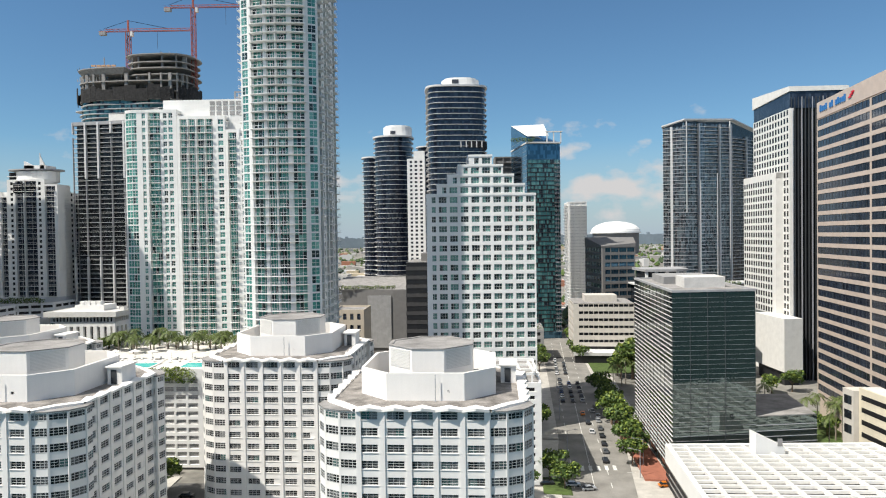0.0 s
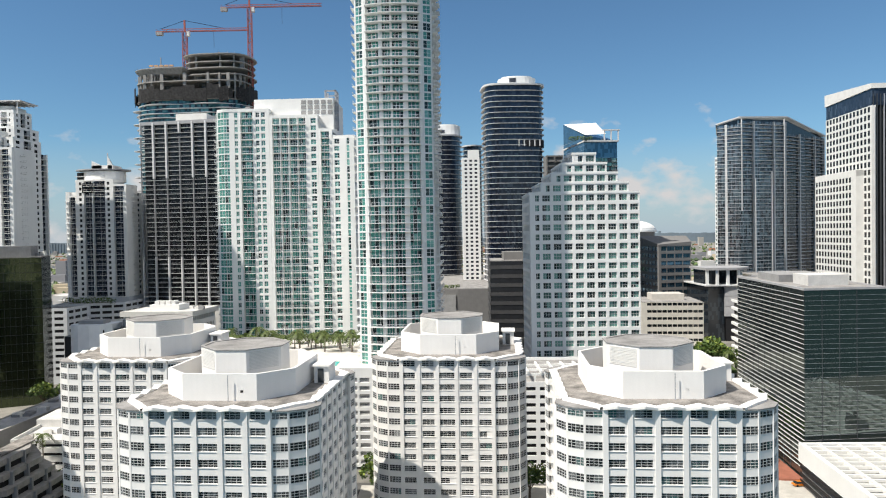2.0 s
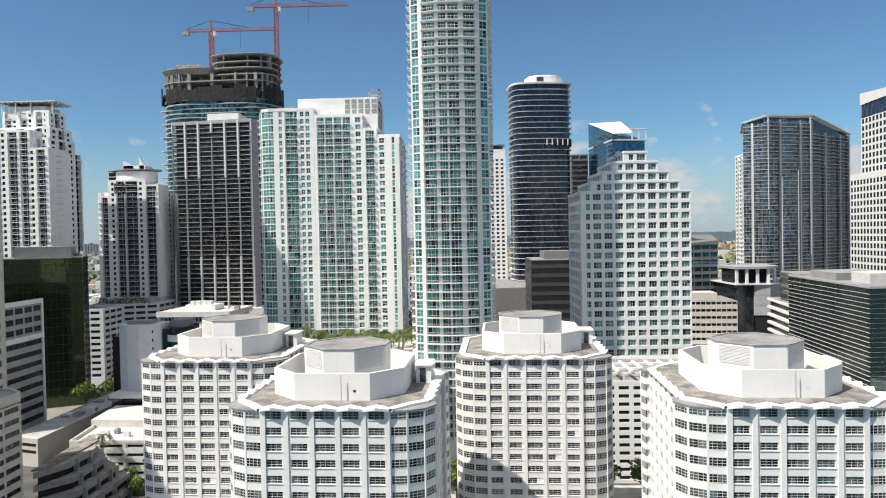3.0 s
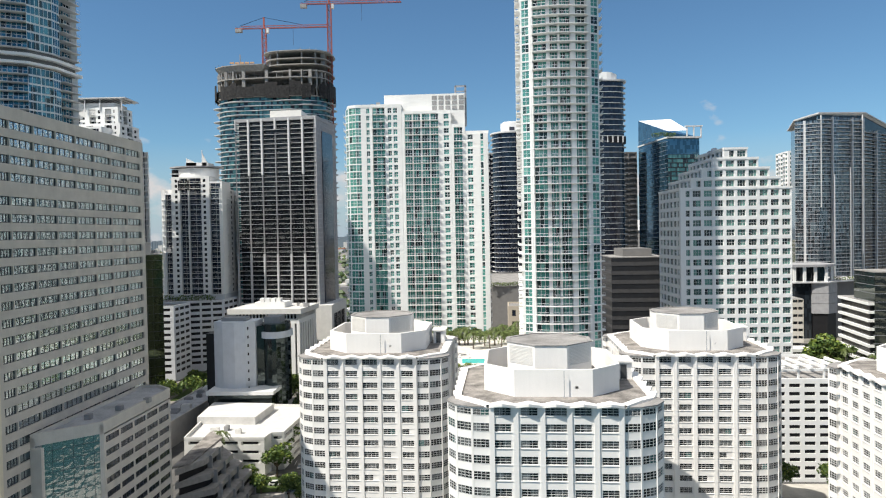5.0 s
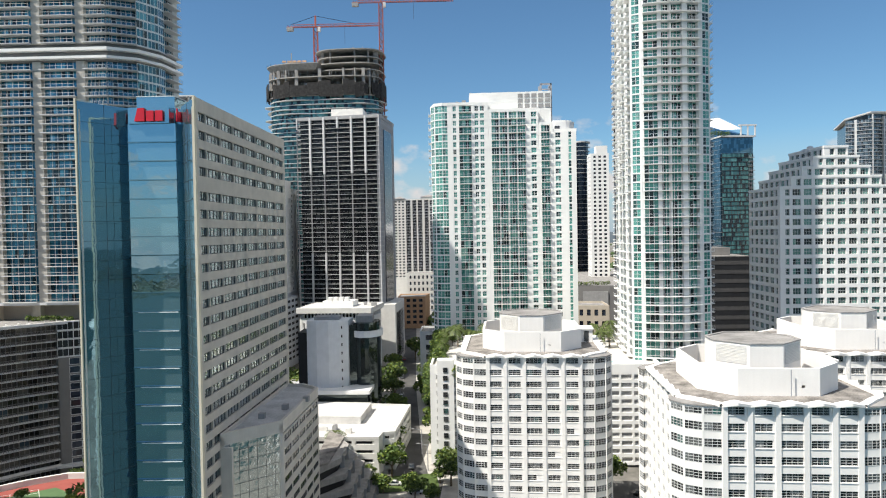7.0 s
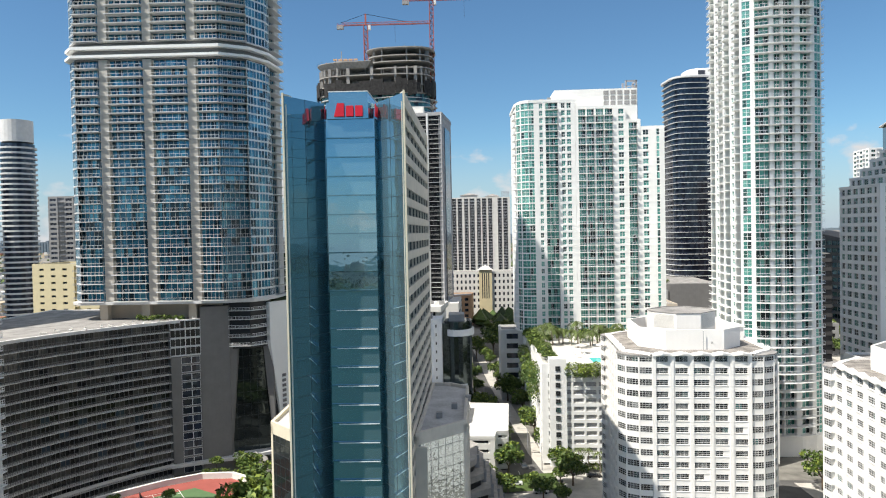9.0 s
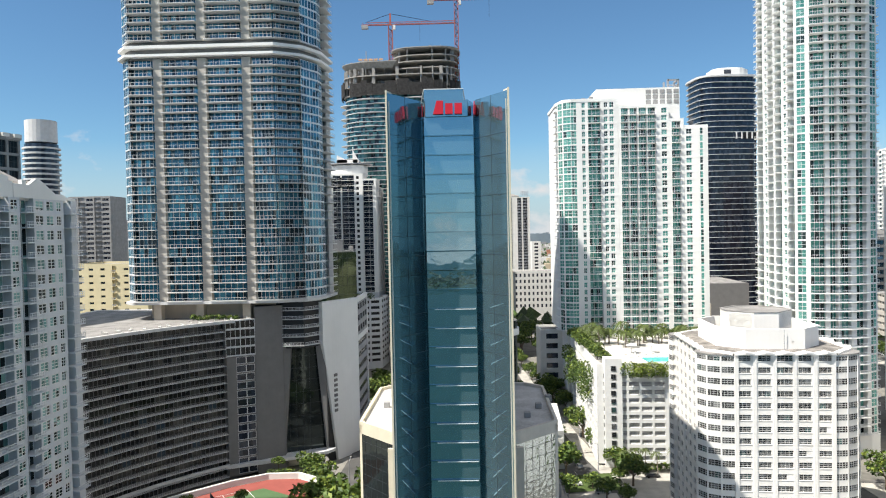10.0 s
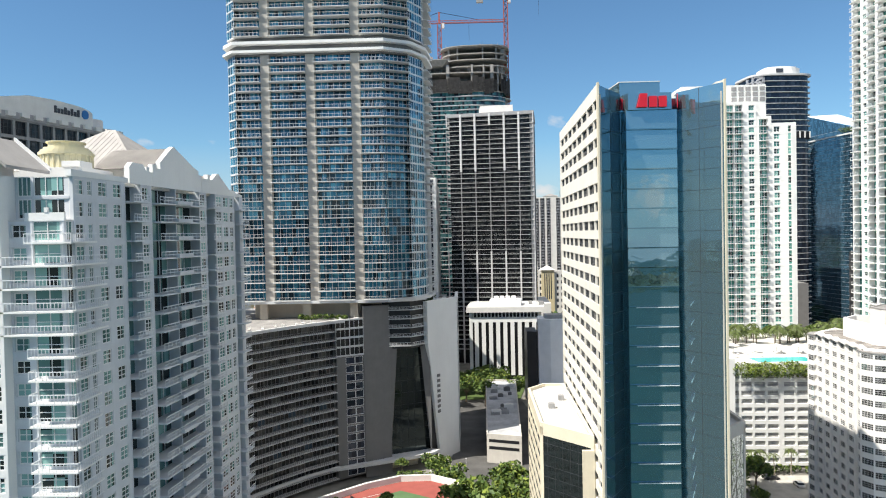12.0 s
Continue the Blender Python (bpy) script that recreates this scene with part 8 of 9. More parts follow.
def make_palm(seed, h, r, fronds, label):
    rng = random.Random(seed)
    e = thing("palm", 0, 0, label, "palm tree", "palms")
    t = Geo()
    lean = (rng.uniform(-0.4, 0.4), rng.uniform(-0.4, 0.4))
    pts = [(lean[0] * k * k / 25, lean[1] * k * k / 25, h * k / 5) for k in range(6)]
    for k in range(5):
        limb(t, pts[k], pts[k + 1], 0.2 - 0.018 * k, 0.2 - 0.018 * (k + 1), 7)
    part("trunk", t, PALMBARK, e)
    g = Geo()
    top = Vector(pts[-1])
    for k in range(fronds):
        a = 2 * math.pi * k / fronds + rng.uniform(-0.25, 0.25)
        rise = rng.uniform(-0.15, 0.75)
        d = Vector((math.cos(a), math.sin(a), 0))
        sd = Vector((-math.sin(a), math.cos(a), 0))
        spine = []
        for s in range(7):
            q = s / 6
            spine.append(top + d * (r * q) + Vector((0, 0, r * (rise * q - 0.95 * q * q))))
        for s in range(6):
            for side in (-1, 1):
                for m in range(2):
                    p0 = spine[s].lerp(spine[s + 1], m * 0.5)
                    p1 = spine[s].lerp(spine[s + 1], m * 0.5 + 0.42)
                    wd = r * 0.24 * math.sin(math.pi * (0.12 + 0.8 * (s + m * 0.5) / 6))
                    tip = p1 + sd * side * wd + d * wd * 0.5 - Vector((0, 0, wd * 0.45))
                    g.add([tuple(p0), tuple(p1), tuple(tip)], [(0, 1, 2)])
    part("crown", g, PALMLEAF, e)
    return e


TREES = [make_tree(11, 8.5, 4.4, "broad green street tree beside the road"), make_tree(23, 10.5, 5.0, "tall broad green tree with a loose crown"), make_tree(37, 6.0, 3.2, "small round green tree beside a pavement")]
PALMS = [make_palm(5, 9.5, 2.6, 15, "slender palm with a drooping green crown"), make_palm(8, 7.0, 2.3, 13, "short palm with a full green crown"), make_palm(9, 12.0, 2.8, 16, "tall slender palm with a drooping crown"), make_palm(14, 3.6, 2.2, 17, "short full palm in the deck planting")]
used_kind = set()


def plant(kinds, k, x, y, z=0.0, s=1.0, rot=0.0):
    """Puts the original where it is first wanted, and copies of it afterwards."""
    e = kinds[k]
    m = at(x, y, z, rot)
    if e.name in used_kind:
        o = copy_thing(e, m)
        o.scale = (s, s, s)
    else:
        used_kind.add(e.name)
        e.matrix_basis = m
        e.scale = (s, s, s)


rng = random.Random(41)
# along the avenue
for k in range(11):
    y = 160 + k * 7.0
    plant(TREES, k % 2, 42.5 + (y - 150) * 0.115 + rng.uniform(-0.8, 0.8), y, 0, rng.uniform(0.75, 1.0), rng.uniform(0, 360))
for x, y, k, s in ((24.5, 187, 0, 0.9), (26.5, 196, 2, 1.1), (24, 205, 0, 0.8), (22.5, 151, 0, 0.85), (25, 146, 2, 1.0), (19.5, 153, 2, 1.0), (37, 272, 1, 0.8), (38, 284, 0, 1), (39, 296, 1, 0.8), (58, 300, 0, 1), (60, 312, 1, 0.8), (61.5, 326, 0, 1),
                   (63, 340, 1, 0.9), (57, 290, 0, 0.9), (66, 262, 1, 0.7), (72, 262, 0, 1), (70, 256, 1, 1.5), (75, 258, 0, 1.4), (66, 257, 0, 1.2), (79, 264, 1, 0.7), (88, 240, 0, 0.9), (100, 232, 0, 0.9), (110, 230, 2, 1.1), (118, 232, 0, 0.9)):
    plant(TREES, k, x, y, 0, s, rng.uniform(0, 360))
for k in range(9):
    plant(PALMS, k % 3, 60 + k * 2.6, 246 + rng.uniform(-3, 3), 0, rng.uniform(0.75, 0.95), rng.uniform(0, 360))
for k in range(18):
    plant(PALMS, k % 3, 88 + rng.uniform(0, 24), 160 + rng.uniform(0, 34), 0, rng.uniform(0.8, 1.05), rng.uniform(0, 360))
for k in range(7):
    plant(TREES, 2, 90 + rng.uniform(0, 22), 158 + rng.uniform(0, 40), 0, rng.uniform(0.7, 1.0), rng.uniform(0, 360))
# along the narrow street and round the low garage
for k in range(14):
    y = 150 + k * 12
    x = -100 - (y - 120) * 0.085
    plant(TREES, k % 3, x - 6.5 + rng.uniform(-0.7, 0.7), y + 6, 0, rng.uniform(0.7, 0.95), rng.uniform(0, 360))
    plant(TREES, (k + 1) % 3, x + 6.5 + rng.uniform(-0.7, 0.7), y, 0, rng.uniform(0.6, 0.85), rng.uniform(0, 360))
for x, y, k, s in ((-103, 142, 1, 0.5), (-99.5, 139.5, 0, 0.5), (-114, 150, 1, 0.5), (-110, 146, 2, 0.75), (-104.5, 149, 2, 0.6), (-98, 152, 2, 0.6), (-117, 143, 2, 0.7), (-118.5, 152, 2, 0.5), (-96, 157, 0, 0.5), (-150, 222, 0, 1.0), (-156, 228, 1, 0.9), (-147, 232, 0, 1.0), (-162, 222, 1, 0.9), (-141, 226, 0, 0.9),
                   (-152, 240, 1, 0.9), (-144, 244, 0, 1.0), (-136, 232, 0, 0.9), (-160, 240, 0, 1), (-148, 250, 1, 0.8), (-119, 222, 1, 0.9), (-122, 236, 0, 0.9), (-104, 225, 1, 0.9), (-100, 236, 0, 1.0), (-103, 250, 1, 0.8), (-112, 300, 1, 1.0), (-104, 312, 1, 1.0),
                   (-97, 306, 0, 1.0), (-92, 318, 1, 1.0), (-103, 330, 1, 1.1), (-90, 332, 0, 1.1), (-84, 322, 1, 1.0), (-96, 345, 1, 1.1), (-88, 262, 0, 1), (-17, 142, 0, 0.9), (-12, 140, 1, 0.8), (-2, 141, 0, 0.9), (9, 139, 1, 0.8), (15, 141, 0, 0.8),
                   (-41, 140, 0, 0.9), (-44, 146, 1, 0.8), (-62, 146, 0, 0.9), (-66, 112, 1, 0.85), (-62, 108, 0, 0.8), (-69, 104, 1, 0.8), (-38, 96, 2, 1.0), (-16, 103, 2, 1.0), (-11, 108, 0, 0.8)):
    plant(TREES, k, x, y, 0, s, rng.uniform(0, 360))
plant(PALMS, 2, -121.5, 154.5, 0, 0.95)
for x, y, s in ((-92.5, 158.5, 0.8), (-90.5, 159, 0.75), (-88, 157.8, 0.7), (-84, 158.5, 0.8), (-95, 159.5, 0.7), (-80, 157, 0.8), (-76, 158, 0.8), (-146, 175, 0.8), (-148, 182, 0.85), (-15.5, 111, 0.7), (-13, 104, 0.7), (-40, 99, 0.7)):
    plant(PALMS, 1, x, y, 0, s, rng.uniform(0, 360))
# pool deck planting
DZ = 23.6
for k in range(34):
    x = -97 + k * 1.45 + rng.uniform(-0.6, 0.6)
    plant(PALMS, 3, x, 196 + rng.uniform(-9, 8), DZ, rng.uniform(0.95, 1.45), rng.uniform(0, 360))
for k in range(16):
    plant(TREES, 2, -97 + k * 3.0 + rng.uniform(-1, 1), 201 + rng.uniform(-7, 6), DZ, rng.uniform(0.45, 0.7), rng.uniform(0, 360))
for k in range(9):
    plant(TREES, 2, -98.5 + rng.uniform(-0.6, 0.8), 168 + k * 4.2, DZ - 0.5, rng.uniform(0.5, 0.75), rng.uniform(0, 360))
for k in range(4):
    plant(PALMS, 1, -97.5 + rng.uniform(-0.5, 0.5), 172 + k * 9, DZ, 0.6, rng.uniform(0, 360))


def hedge(x0, x1, y, z, high, wide, seed, label, per=95, leaves=None):
    lobes = []
    n = max(2, int((x1 - x0) / 1.3))
    r2 = random.Random(seed)
    for k in range(n + 1):
        lobes.append(((x1 - x0) * k / n, r2.uniform(-0.2, 0.2) * wide, r2.uniform(-0.15, 0.15) * high, high * r2.uniform(0.45, 0.65)))
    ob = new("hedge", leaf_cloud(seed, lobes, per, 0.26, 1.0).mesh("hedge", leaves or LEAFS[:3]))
    ob.location = (x0 * U, y * U, z * U)
    return tagged(ob, label, "hedge")


HANG = [LEAFS[1], LEAFS[2], LEAFS[2]]
hedge(-93, -79.5, 162.4, DZ - 0.8, 3.2, 1.0, 61, "bright green hedge hanging over the podium edge", 330, HANG)
hedge(-77.5, -62, 161.6, DZ - 0.8, 3.2, 1.0, 62, "bright green hedge hanging over the podium edge", 330, HANG)
hedge(-94, -82, 159.6, 0.9, 1.4, 1.0, 63, "low clipped shrubs along the podium foot")
hedge(-80, -64, 159.0, 0.9, 1.4, 1.0, 66, "low clipped shrubs along the podium foot")
for k, (x, y, z) in enumerate(((-101.0, 170, 18), (-101.0, 182, 19), (-100.6, 196, 17))):
    lobes = [(0, j * 1.8, random.Random(k * 9 + j).uniform(-4, 3), 1.7) for j in range(6)]
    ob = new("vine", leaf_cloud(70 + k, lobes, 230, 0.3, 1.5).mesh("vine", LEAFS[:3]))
    ob.location = (x * U, y * U, z * U)
    tagged(ob, "green vine trailing down the podium wall", "vine")
hedge(36, 46, 352.5, 103.8, 2.2, 1.0, 64, "planting on the roof terrace of the blue tower")
hedge(-50, -24, 314.5, 31.4, 2.0, 1.0, 65, "planting along the edge of a podium roof")
hedge(121, 150, 347.5, 28.8, 2.2, 1.0, 69, "planting along the terrace of the grey tower podium")
hedge(-188, -168, 282, 30.5, 2.2, 1.0, 67, "planting along the edge of a podium roof")
hedge(-194, -184, 159.6, 37.2, 1.1, 0.6, 68, "planter shrubs at the foot of the balcony tower")
hedge(24, 41, 298, 13.6, 2.6, 1.5, 69, "planting on a low podium roof")

# loungers round the pool
lg = Geo()
lg.box(-0.35, 0.35, -0.9, 0.9, 0.25, 0.4)
lg.box(-0.33, 0.33, 0.7, 0.95, 0.4, 0.85)
lounger = tagged(new("pool_lounger", lg.shrink(0.75).mesh("pool_lounger", [WHITE2])), "white pool lounger on the paved deck", "lounger", "pool loungers")
lounger.matrix_basis = at(-90, 174, DZ)
for k in range(26):
    copy_thing(lounger, at(-92 + (k % 13) * 2.3 + rng.uniform(-0.4, 0.4), 174.5 + (k // 13) * 4 + rng.uniform(-0.8, 0.8), DZ, rng.uniform(-20, 20)))
for k in range(5):
    e = thing("parasol", -88 + k * 5.2, 178 + rng.uniform(-1, 3), "pale parasol on the pool deck", "parasol", "deck parasols", z=DZ)
    p = Geo()
    p.box(-0.04, 0.04, -0.04, 0.04, 0, 2.3)
    part("pole", p, RAILG, e)
    c = Geo()
    n = 8
    ring = [(1.5 * math.cos(2 * math.pi * i / n), 1.5 * math.sin(2 * math.pi * i / n), 2.1) for i in range(n)]
    c.add(ring + [(0, 0, 2.65)], [(i, (i + 1) % n, n) for i in range(n)] + [tuple(range(n))])
    part("canopy", c, OFFWHITE, e)

# raised tennis court in front of the curved podium, inside a curved white wall
e = thing("tennis_deck", -169.6, 121, "raised deck with a red and green tennis court", "tennis court")
deck = [(-20, -18), (14, -16), (14, 2), (11, 8), (6, 11.5), (0, 11.2), (-6, 7.5), (-13, 1), (-20, -6)]
g = Geo()
g.prism(deck, 0, 9.3)
part("deck", g, BEIGE2, e)
g = Geo()
g.prism(offset(deck, -0.7), 9.3, 9.34)
part("run_off", g, COURTR, e)
g = Geo()
g.prism([(-9, -13), (8.5, -9), (6, 2.5), (0.5, 6), (-11.5, -3)], 9.34, 9.37)
part("court", g, COURTG, e)
g = Geo()
q = Vector((0.83, 0.55))
for n in (-8.5, -6.5, 0.8, 2.8):
    g.obox((-7.5, -8.5), q, -1, 12, n - 0.05, n + 0.05, 9.37, 9.385)
for n in (-1, 3.2, 7.5, 12):
    g.obox((-7.5, -8.5), q, n - 0.05, n + 0.05, -8.5, 2.8, 9.37, 9.384)
part("court_line", g, LINE, e)
g = Geo()
g.obox((-7.5, -8.5), q, 5.4, 5.5, -9, 3.3, 9.37, 10.2)
part("net", g, NET, e)
g = Geo()
g.ring(deck, offset(deck, -0.6), 9.3, 10.4)
part("parapet", g, OFFWHITE, e)
hedge(-169.5, -161.2, 133.9, 9.6, 1.8, 1.2, 81, "clipped green hedge beside the tennis deck")
for x, y, z, s in ((-160, 134, 5, 0.75), (-163, 139, 6, 0.7), (-170, 141, 8, 0.45), (-161, 128, 7, 0.5), (-180, 118, 9.3, 0.4), (-171, 120, 9.3, 0.42)):
    plant(TREES, 2 if s < 0.6 else 0, x, y, z, s, rng.uniform(0, 360))
for x, y, s in ((-154, 117, 1.1), (-150, 121, 1.0), (-157, 122, 1.1), (-152, 112, 1.1), (-147, 128, 0.9), (-158, 113, 1.0), (-149, 136, 0.9)):
    plant(TREES, 1, x, y, 2, s, rng.uniform(0, 360))
e = thing("gazebo", -162.5, 143, "small white gazebo with a grey hipped roof", "gazebo", z=6)
g = Geo()
g.prism(ellipse(0, 0, 2.0, 2.0, 8), 0, 3.2)
part("wall", g, OFFWHITE, e)
g = Geo()
rr = [(x, y, 3.2) for x, y in ellipse(0, 0, 2.6, 2.6, 8)]
g.add(rr + [(0, 0, 4.9)], [(i, (i + 1) % 8, 8) for i in range(8)] + [tuple(range(8))])
part("roof", g, TILE, e)
g = Geo()
g.box(-2.5, 2.5, -2.5, 2.5, -6, 0)
part("plinth", g, BEIGE2, e)


# ---- cars, lamps, markings ----
PAINTS = [mat(n, c, 0.3, metal=0.25, var=0.04, bump=0.0, spec=0.6) for n, c in (("white_paint", (0.75, 0.75, 0.75)), ("black_paint", (0.02, 0.02, 0.022)), ("silver_paint", (0.42, 0.43, 0.44)), ("red_paint", (0.38, 0.03, 0.03)),
          ("grey_paint", (0.12, 0.125, 0.13)), ("orange_paint", (0.75, 0.22, 0.02)), ("blue_paint", (0.03, 0.07, 0.2)))]
NAMES = ["white", "black", "silver", "red", "dark grey", "orange", "blue"]
CARS = {}


def car(k, x, y, rot, z=0.2):
    m = at(x, y, z, rot)
    if k in CARS:
        return copy_thing(CARS[k], m)
    e = thing("car", 0, 0, NAMES[k] + " car standing on the street", "car")
    g = Geo()
    w = 0.9
    prof = [(-2.25, 0.35), (-2.25, 0.75), (-2.1, 0.9), (2.0, 0.92), (2.25, 0.72), (2.25, 0.35)]
    n = len(prof)
    vs = [(px, -w, pz) for px, pz in prof] + [(px, w, pz) for px, pz in prof]
    g.add(vs, [tuple(range(n)), tuple(range(2 * n - 1, n - 1, -1))] + [((i + 1) % n, i, n + i, n + (i + 1) % n) for i in range(n)])
    g.add([(-1.3, -0.7, 1.42), (0.5, -0.7, 1.42), (0.5, 0.7, 1.42), (-1.3, 0.7, 1.42), (-1.3, -0.7, 1.46), (0.5, -0.7, 1.46), (0.5, 0.7, 1.46), (-1.3, 0.7, 1.46)], [(4, 5, 6, 7), (0, 1, 5, 4), (1, 2, 6, 5), (2, 3, 7, 6), (3, 0, 4, 7)])
    part("body", g.shrink(0.72), PAINTS[k], e)
    c = Geo()
    lo, hi = [(-1.9, -0.84), (1.25, -0.84), (1.25, 0.84), (-1.9, 0.84)], [(-1.3, -0.7), (0.5, -0.7), (0.5, 0.7), (-1.3, 0.7)]
    c.add([(a, b, 0.9) for a, b in lo] + [(a, b, 1.42) for a, b in hi], [(0, 1, 5, 4), (1, 2, 6, 5), (2, 3, 7, 6), (3, 0, 4, 7)])
    part("window_band", c.shrink(0.72), G_DARK, e)
    for wx in (-1.4, 1.4):
        for wy in (-0.82, 0.82):
            q = Geo()
            n = 12
            vs = [(wx + 0.33 * math.cos(2 * math.pi * i / n), wy + s * 0.1, 0.33 + 0.33 * math.sin(2 * math.pi * i / n)) for s in (-1, 1) for i in range(n)]
            q.add(vs, [tuple(range(n)), tuple(range(2 * n - 1, n - 1, -1))] + [(i, n + i, n + (i + 1) % n, (i + 1) % n) for i in range(n)])
            part("wheel", q.shrink(0.72), TYRE, e)
    e.matrix_basis = m
    CARS[k] = e
    return e


def along(y):
    return 30.5 + (y - 140) * 0.132


for k, (c, y, off) in enumerate(((5, 206, 1.8), (1, 196, 2.6), (0, 187, 3.0), (4, 190, 5.6), (2, 198, 5.8), (0, 203, 6.2), (1, 176, 5.2), (4, 170, 5.0), (1, 183, 5.4), (1, 163, 4.2), (2, 209, 5.0), (4, 214, 6.3))):
    car(c, along(y) + off, y, 82)
for k in range(16):
    car((1, 4, 2, 0, 1, 4, 6)[k % 7], along(222 + (k // 3) * 6.5) - 3.5 + (k % 3) * 3.2, 222 + (k // 3) * 6.5, 82)
for k in range(9):
    car((0, 1, 2, 4)[k % 4], along(266 + (k // 2) * 7) - 4 + (k % 2) * 3.4, 266 + (k // 2) * 7, 82)
for c, x, y, r in ((5, 47, 146.5, 5), (0, 27, 147.5, 0), (1, 21.5, 148.5, 0), (0, 17, 150, 0), (2, 30, 145, 10), (4, -105, 162, 95), (2, -110, 189, 95), (1, -111, 202, 95), (0, -86, 151, 88), (2, -82.5, 151, 88), (4, -79, 151, 88), (1, -90, 155, 0), (0, -108, 151, 0),
                   (2, -103, 146, 0), (3, -44, 138, 80), (0, -40, 134, 20), (1, -56, 144, 0), (2, 8, 136, 30), (1, 14, 145, 0), (4, -114, 163, 0), (0, -113, 232, 95), (4, -115, 262, 95), (3, -117, 300, 95)):
    car(c, x, y, r)

mk = Geo()
for y0 in range(146, 340, 8):
    for off in (-4.2, 0.2, 4.0):
        mk.obox((along(y0) + off, y0), (0.13, 0.99), 0, 3.0 if off != 0.2 else 7.6, -0.07, 0.07, 0.2, 0.215)
for k in range(9):
    mk.obox((23.5 + k * 1.9, 157), (0.13, 0.99), 0, 3.2, -0.4, 0.4, 0.2, 0.215)
for x in (24, 42):
    mk.obox((x, 155.5), (1, 0.02), -1, 1, -0.1, 0.1, 0.2, 0.216)
for y0 in range(156, 360, 8):
    mk.obox((-107.5 - (y0 - 172) * 0.077, y0), (-0.077, 0.997), 0, 3.5, -0.06, 0.06, 0.2, 0.215)
tagged(new("road_marking", mk.mesh("road_marking", [LINE])), "worn white lane lines on the asphalt", "road marking", kind="structure")

lawn = Geo()
lawn.prism([(58, 268), (84, 264), (88, 284), (60, 288)], 0.1, 0.3)
lawn.prism([(20, 143), (26, 142), (27, 152), (21, 153)], 0.1, 0.3)
lawn.prism([(-165, 231), (-138, 231), (-134, 252), (-166, 250)], 0.05, 0.28)
lawn.prism([(-120, 146), (-98, 148), (-99, 158), (-112, 156)], 0.05, 0.28)
lawn.prism([(86, 155), (116, 152), (122, 205), (90, 210)], 0.05, 0.28)
tagged(new("lawn", lawn.mesh("lawn", [GRASS])), "green lawn patches between streets and buildings", "lawn", kind="structure")

lot = Geo()
lot.prism([(-98, 140), (-62, 138), (-62, 156.5), (-97, 157.5)], 0.05, 0.27)
lot.prism([(-112, 128), (-100, 128), (-100, 146), (-116, 146)], 0.05, 0.26)
lot.prism([(-48, 126), (22, 122), (24, 147), (-48, 150)], 0.05, 0.26)
tagged(new("pavement", lot.mesh("pavement", [PAVE])), "pale concrete forecourts between the buildings", "pavement", kind="structure")
lane = Geo()
lane.prism([(-162, 128), (-136, 130), (-130, 157), (-138, 231), (-158, 231)], 0.05, 0.26)
tagged(new("road", lane.mesh("road", [ASPHALT])), "dark asphalt service lane beside the white slab wing", "road", kind="structure")


def street_lamp(x, y, rot, h=6.4):
    e = thing("street_lamp", x, y, "grey metal street lamp with a single arm", "street lamp", "street lamps", rot=rot)
    g = Geo()
    limb(g, (0, 0, 0), (0, 0, h), 0.12, 0.07, 8)
    part("pole", g, RAILG, e)
    g = Geo()
    limb(g, (0, 0, h - 0.1), (2.2, 0, h + 0.25), 0.05, 0.04, 6)
    part("arm", g, RAILG, e)
    g = Geo()
    g.box(1.9, 2.7, -0.14, 0.14, h + 0.16, h + 0.3)
    part("lamp_head", g, GREY, e)


for x, y, r in ((29.5, 168, 10), (33, 200, 10), (38, 235, 10), (46, 160, 170), (43, 152, 160), (-103, 172, 180), (-112, 218, 0), (-101, 160, 180), (-157, 150, 90), (-186, 120, 40), (-115, 250, 0)):
    street_lamp(x, y, r)

# ---- roof clutter on nearer roofs ----
for (x, y, z, n, sx, sy) in ((-134, 266, 27.6, 4, 10, 6), (58, 158, 39.1, 6, 8, 26), (-8, 240, 46.3, 4, 10, 14), (-130, 162, 8.5, 3, 10, 8), (60, 300, 21.3, 4, 16, 10), (-176, 240, 50.4, 3, 6, 8), (6, 196, 77, 3, 6, 8), (-132, 104, 72.4, 4, 5, 16)):
    for k in range(n):
        u = Geo()
        w, d, h = rng.uniform(0.8, 2.2), rng.uniform(0.8, 1.8), rng.uniform(0.7, 1.5)
        u.box(0, w, 0, d, 0, h)
        u.box(w * 0.2, w * 0.8, d * 0.2, d * 0.8, h, h + 0.15)
        ob = new("roof_unit", u.mesh("roof_unit", [rng.choice((GREY, OFFWHITE, PALEGREY))]))
        ob.location = Vector((x + rng.uniform(0, sx), y + rng.uniform(0, sy), z)) * U
        tagged(ob, "boxy grey air-conditioning unit on a flat roof", "air unit")

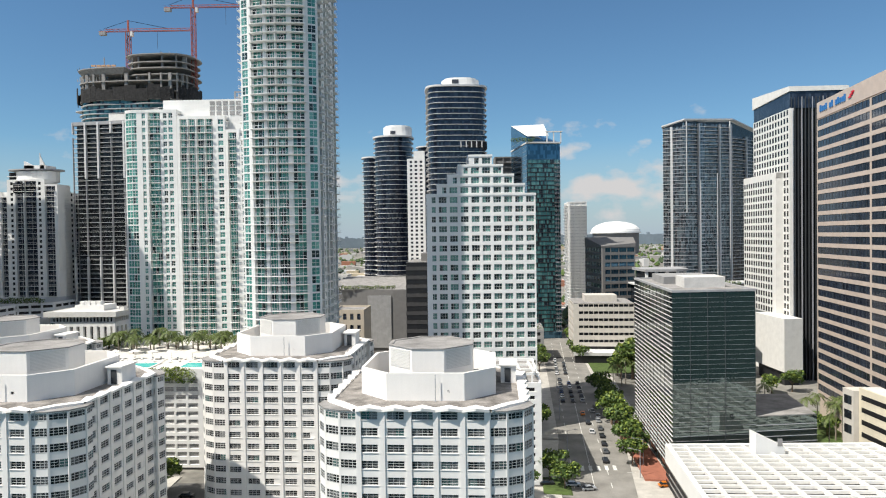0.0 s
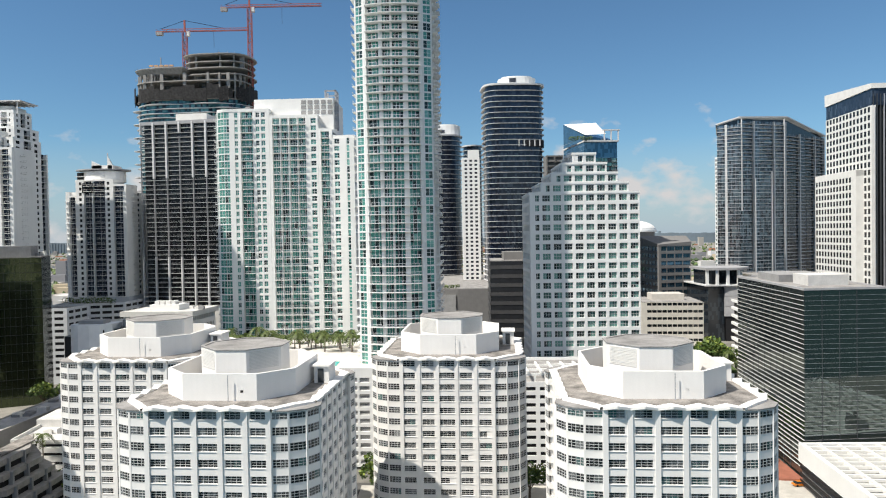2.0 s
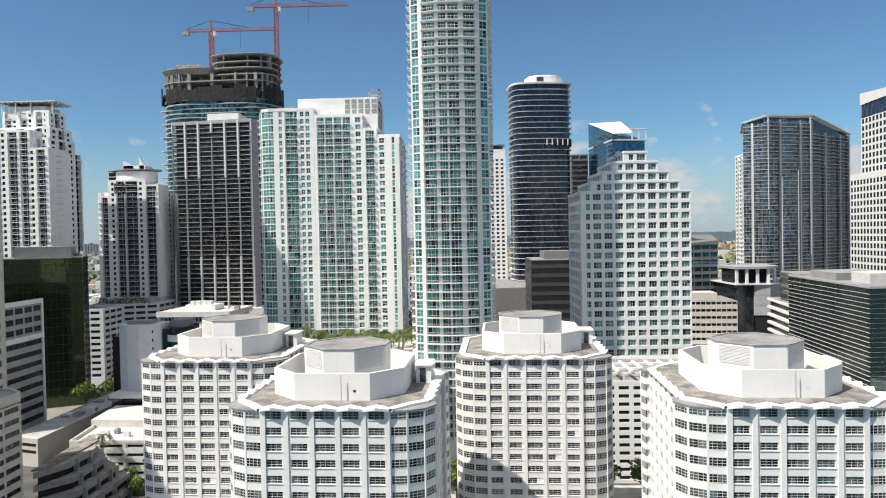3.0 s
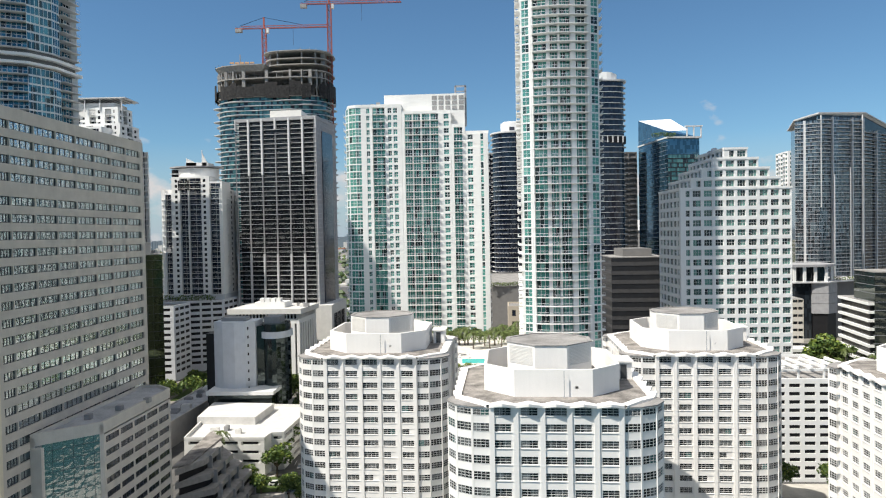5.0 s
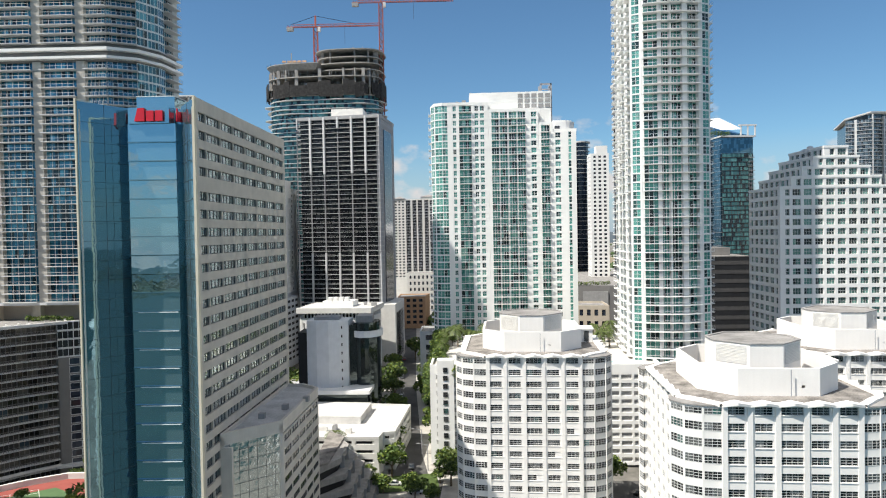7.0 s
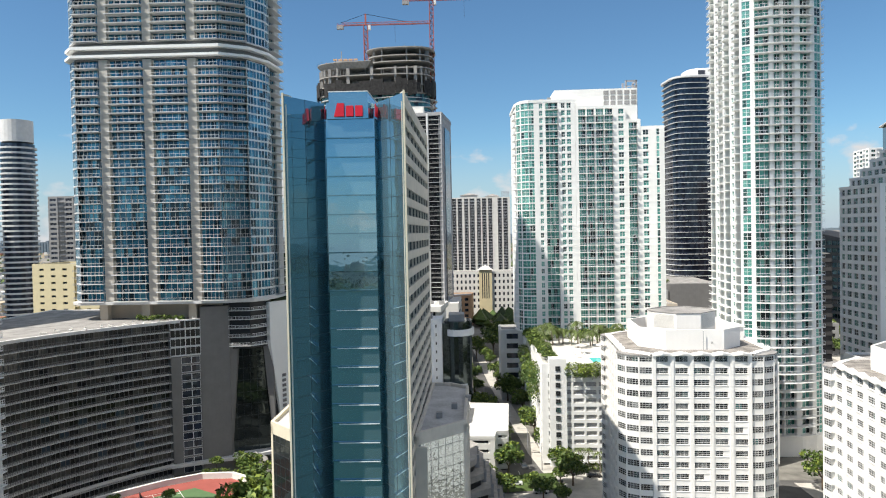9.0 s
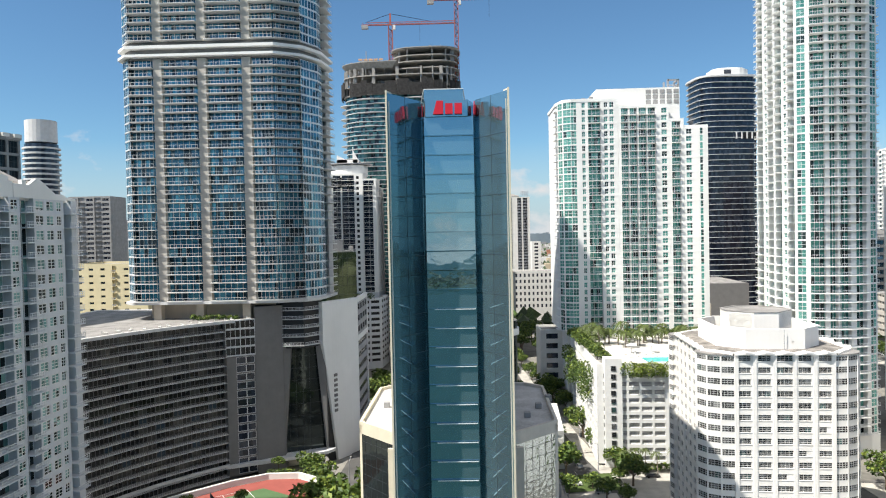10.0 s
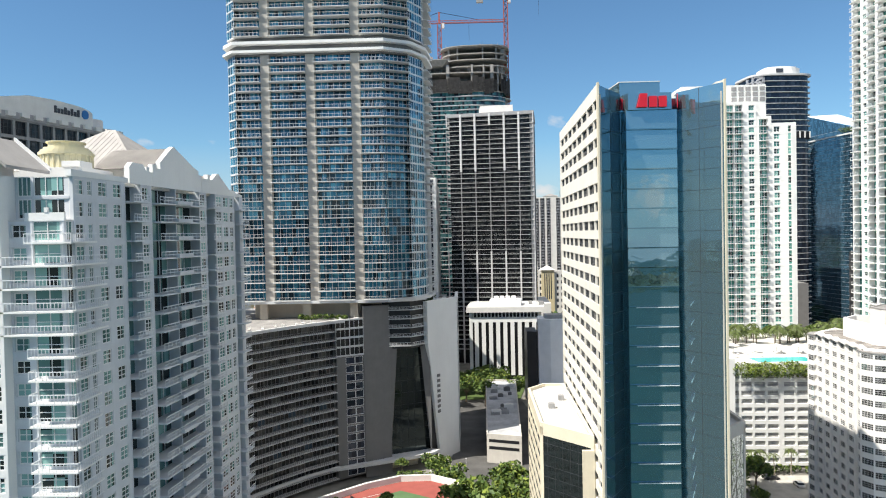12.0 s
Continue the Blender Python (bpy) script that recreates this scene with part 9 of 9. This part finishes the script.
# ---- the plain beyond: low blocks and woods out to the horizon ----
ISL = glass("far_walls", [(0.25, (0.55, 0.54, 0.52)), (0.2, (0.38, 0.36, 0.33)), (0.2, (0.24, 0.24, 0.25)), (0.15, (0.5, 0.42, 0.3)), (0.1, (0.36, 0.17, 0.11)), (0.1, (0.62, 0.62, 0.62))], metal=0.0, rough=0.85, wave=0.0, spec=0.2, island=True)
r3 = random.Random(99)
g = Geo()
for k in range(1500):
    y = 430 + 2500 * r3.random() ** 1.6
    x = r3.uniform(-0.85, 0.75) * y - 80
    w, d, h = r3.uniform(10, 40), r3.uniform(10, 30), r3.choice((4, 5, 7, 9, 12, 16)) * r3.uniform(0.8, 1.2)
    if k % 40 == 0 and y > 900:
        w, d, h = 22, 18, r3.uniform(25, 55)
    g.obox((x, y), (1, 0), 0, w * 0.7, -d * 0.7, 0, 0, h * 0.7)
tagged(new("far_blocks", g.mesh("far_blocks", [ISL])), "low pale city blocks spread over the distant plain", "distant city", kind="stuff")
g = Geo()
for k in range(5200):
    y = 400 + 2850 * r3.random() ** 1.5
    x = r3.uniform(-0.85, 0.75) * y - 80
    s = r3.uniform(2.5, 6.5)
    h = s * r3.uniform(0.9, 1.6)
    vs = [(x + s * r3.uniform(0.7, 1.2) * math.cos(t), y + s * r3.uniform(0.7, 1.2) * math.sin(t), h * r3.uniform(0.3, 0.6)) for t in (0.2, 1.4, 2.7, 3.9, 5.2)]
    g.add(vs + [(x + r3.uniform(-1, 1), y + r3.uniform(-1, 1), h * 1.15), (x, y, 0)], [(i, (i + 1) % 5, 5) for i in range(5)] + [((i + 1) % 5, i, 6) for i in range(5)], r3.choice((0, 1, 2)))
tagged(new("far_woods", g.mesh("far_woods", [LEAFS[3], LEAFS[0], LEAFS[1]])), "dark green tree canopy across the distant plain", "distant trees", kind="stuff")

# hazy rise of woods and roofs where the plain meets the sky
# the blue-grey base colour stands in for haze over far land
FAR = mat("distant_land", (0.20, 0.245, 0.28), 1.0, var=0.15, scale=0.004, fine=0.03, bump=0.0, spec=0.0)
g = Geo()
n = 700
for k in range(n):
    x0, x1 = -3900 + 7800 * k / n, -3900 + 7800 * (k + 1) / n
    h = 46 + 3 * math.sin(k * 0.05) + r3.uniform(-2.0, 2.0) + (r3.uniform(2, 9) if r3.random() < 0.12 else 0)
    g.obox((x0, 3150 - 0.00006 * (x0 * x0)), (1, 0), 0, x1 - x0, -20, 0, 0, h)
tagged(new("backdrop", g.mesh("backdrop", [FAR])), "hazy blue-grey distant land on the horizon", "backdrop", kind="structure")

# wooded island across the bay, behind the camera and seen in the mirror glass
g = Geo()
isl = [(-1500 + 90 * k, -760 - 40 * math.sin(k * 0.6)) for k in range(34)]
g.prism([(x, y) for x, y in isl] + [(1500, -1100), (-1500, -1100)][::1], -3, -0.6)
for k in range(1800):
    x, y = r3.uniform(-1450, 1450), -830 - 200 * r3.random()
    s, h = r3.uniform(4, 9), r3.uniform(5, 12)
    vs = [(x + s * r3.uniform(0.7, 1.2) * math.cos(t), y + s * r3.uniform(0.7, 1.2) * math.sin(t), h * r3.uniform(0.3, 0.6)) for t in (0.2, 1.4, 2.7, 3.9, 5.2)]
    g.add(vs + [(x, y, h * 1.15), (x, y, -1)], [(i, (i + 1) % 5, 5) for i in range(5)] + [((i + 1) % 5, i, 6) for i in range(5)], 0)
for k in range(60):
    x, y, w, h = r3.uniform(-1400, 1300), -860 - 150 * r3.random(), r3.uniform(12, 40), r3.choice((12, 18, 26, 40))
    g.obox((x, y), (1, 0), 0, w, -18, 0, -1, h, 1)
tagged(new("far_island", g.mesh("far_island", [LEAFS[3], BEIGE2])), "wooded island with pale blocks across the bay", "island", kind="stuff")
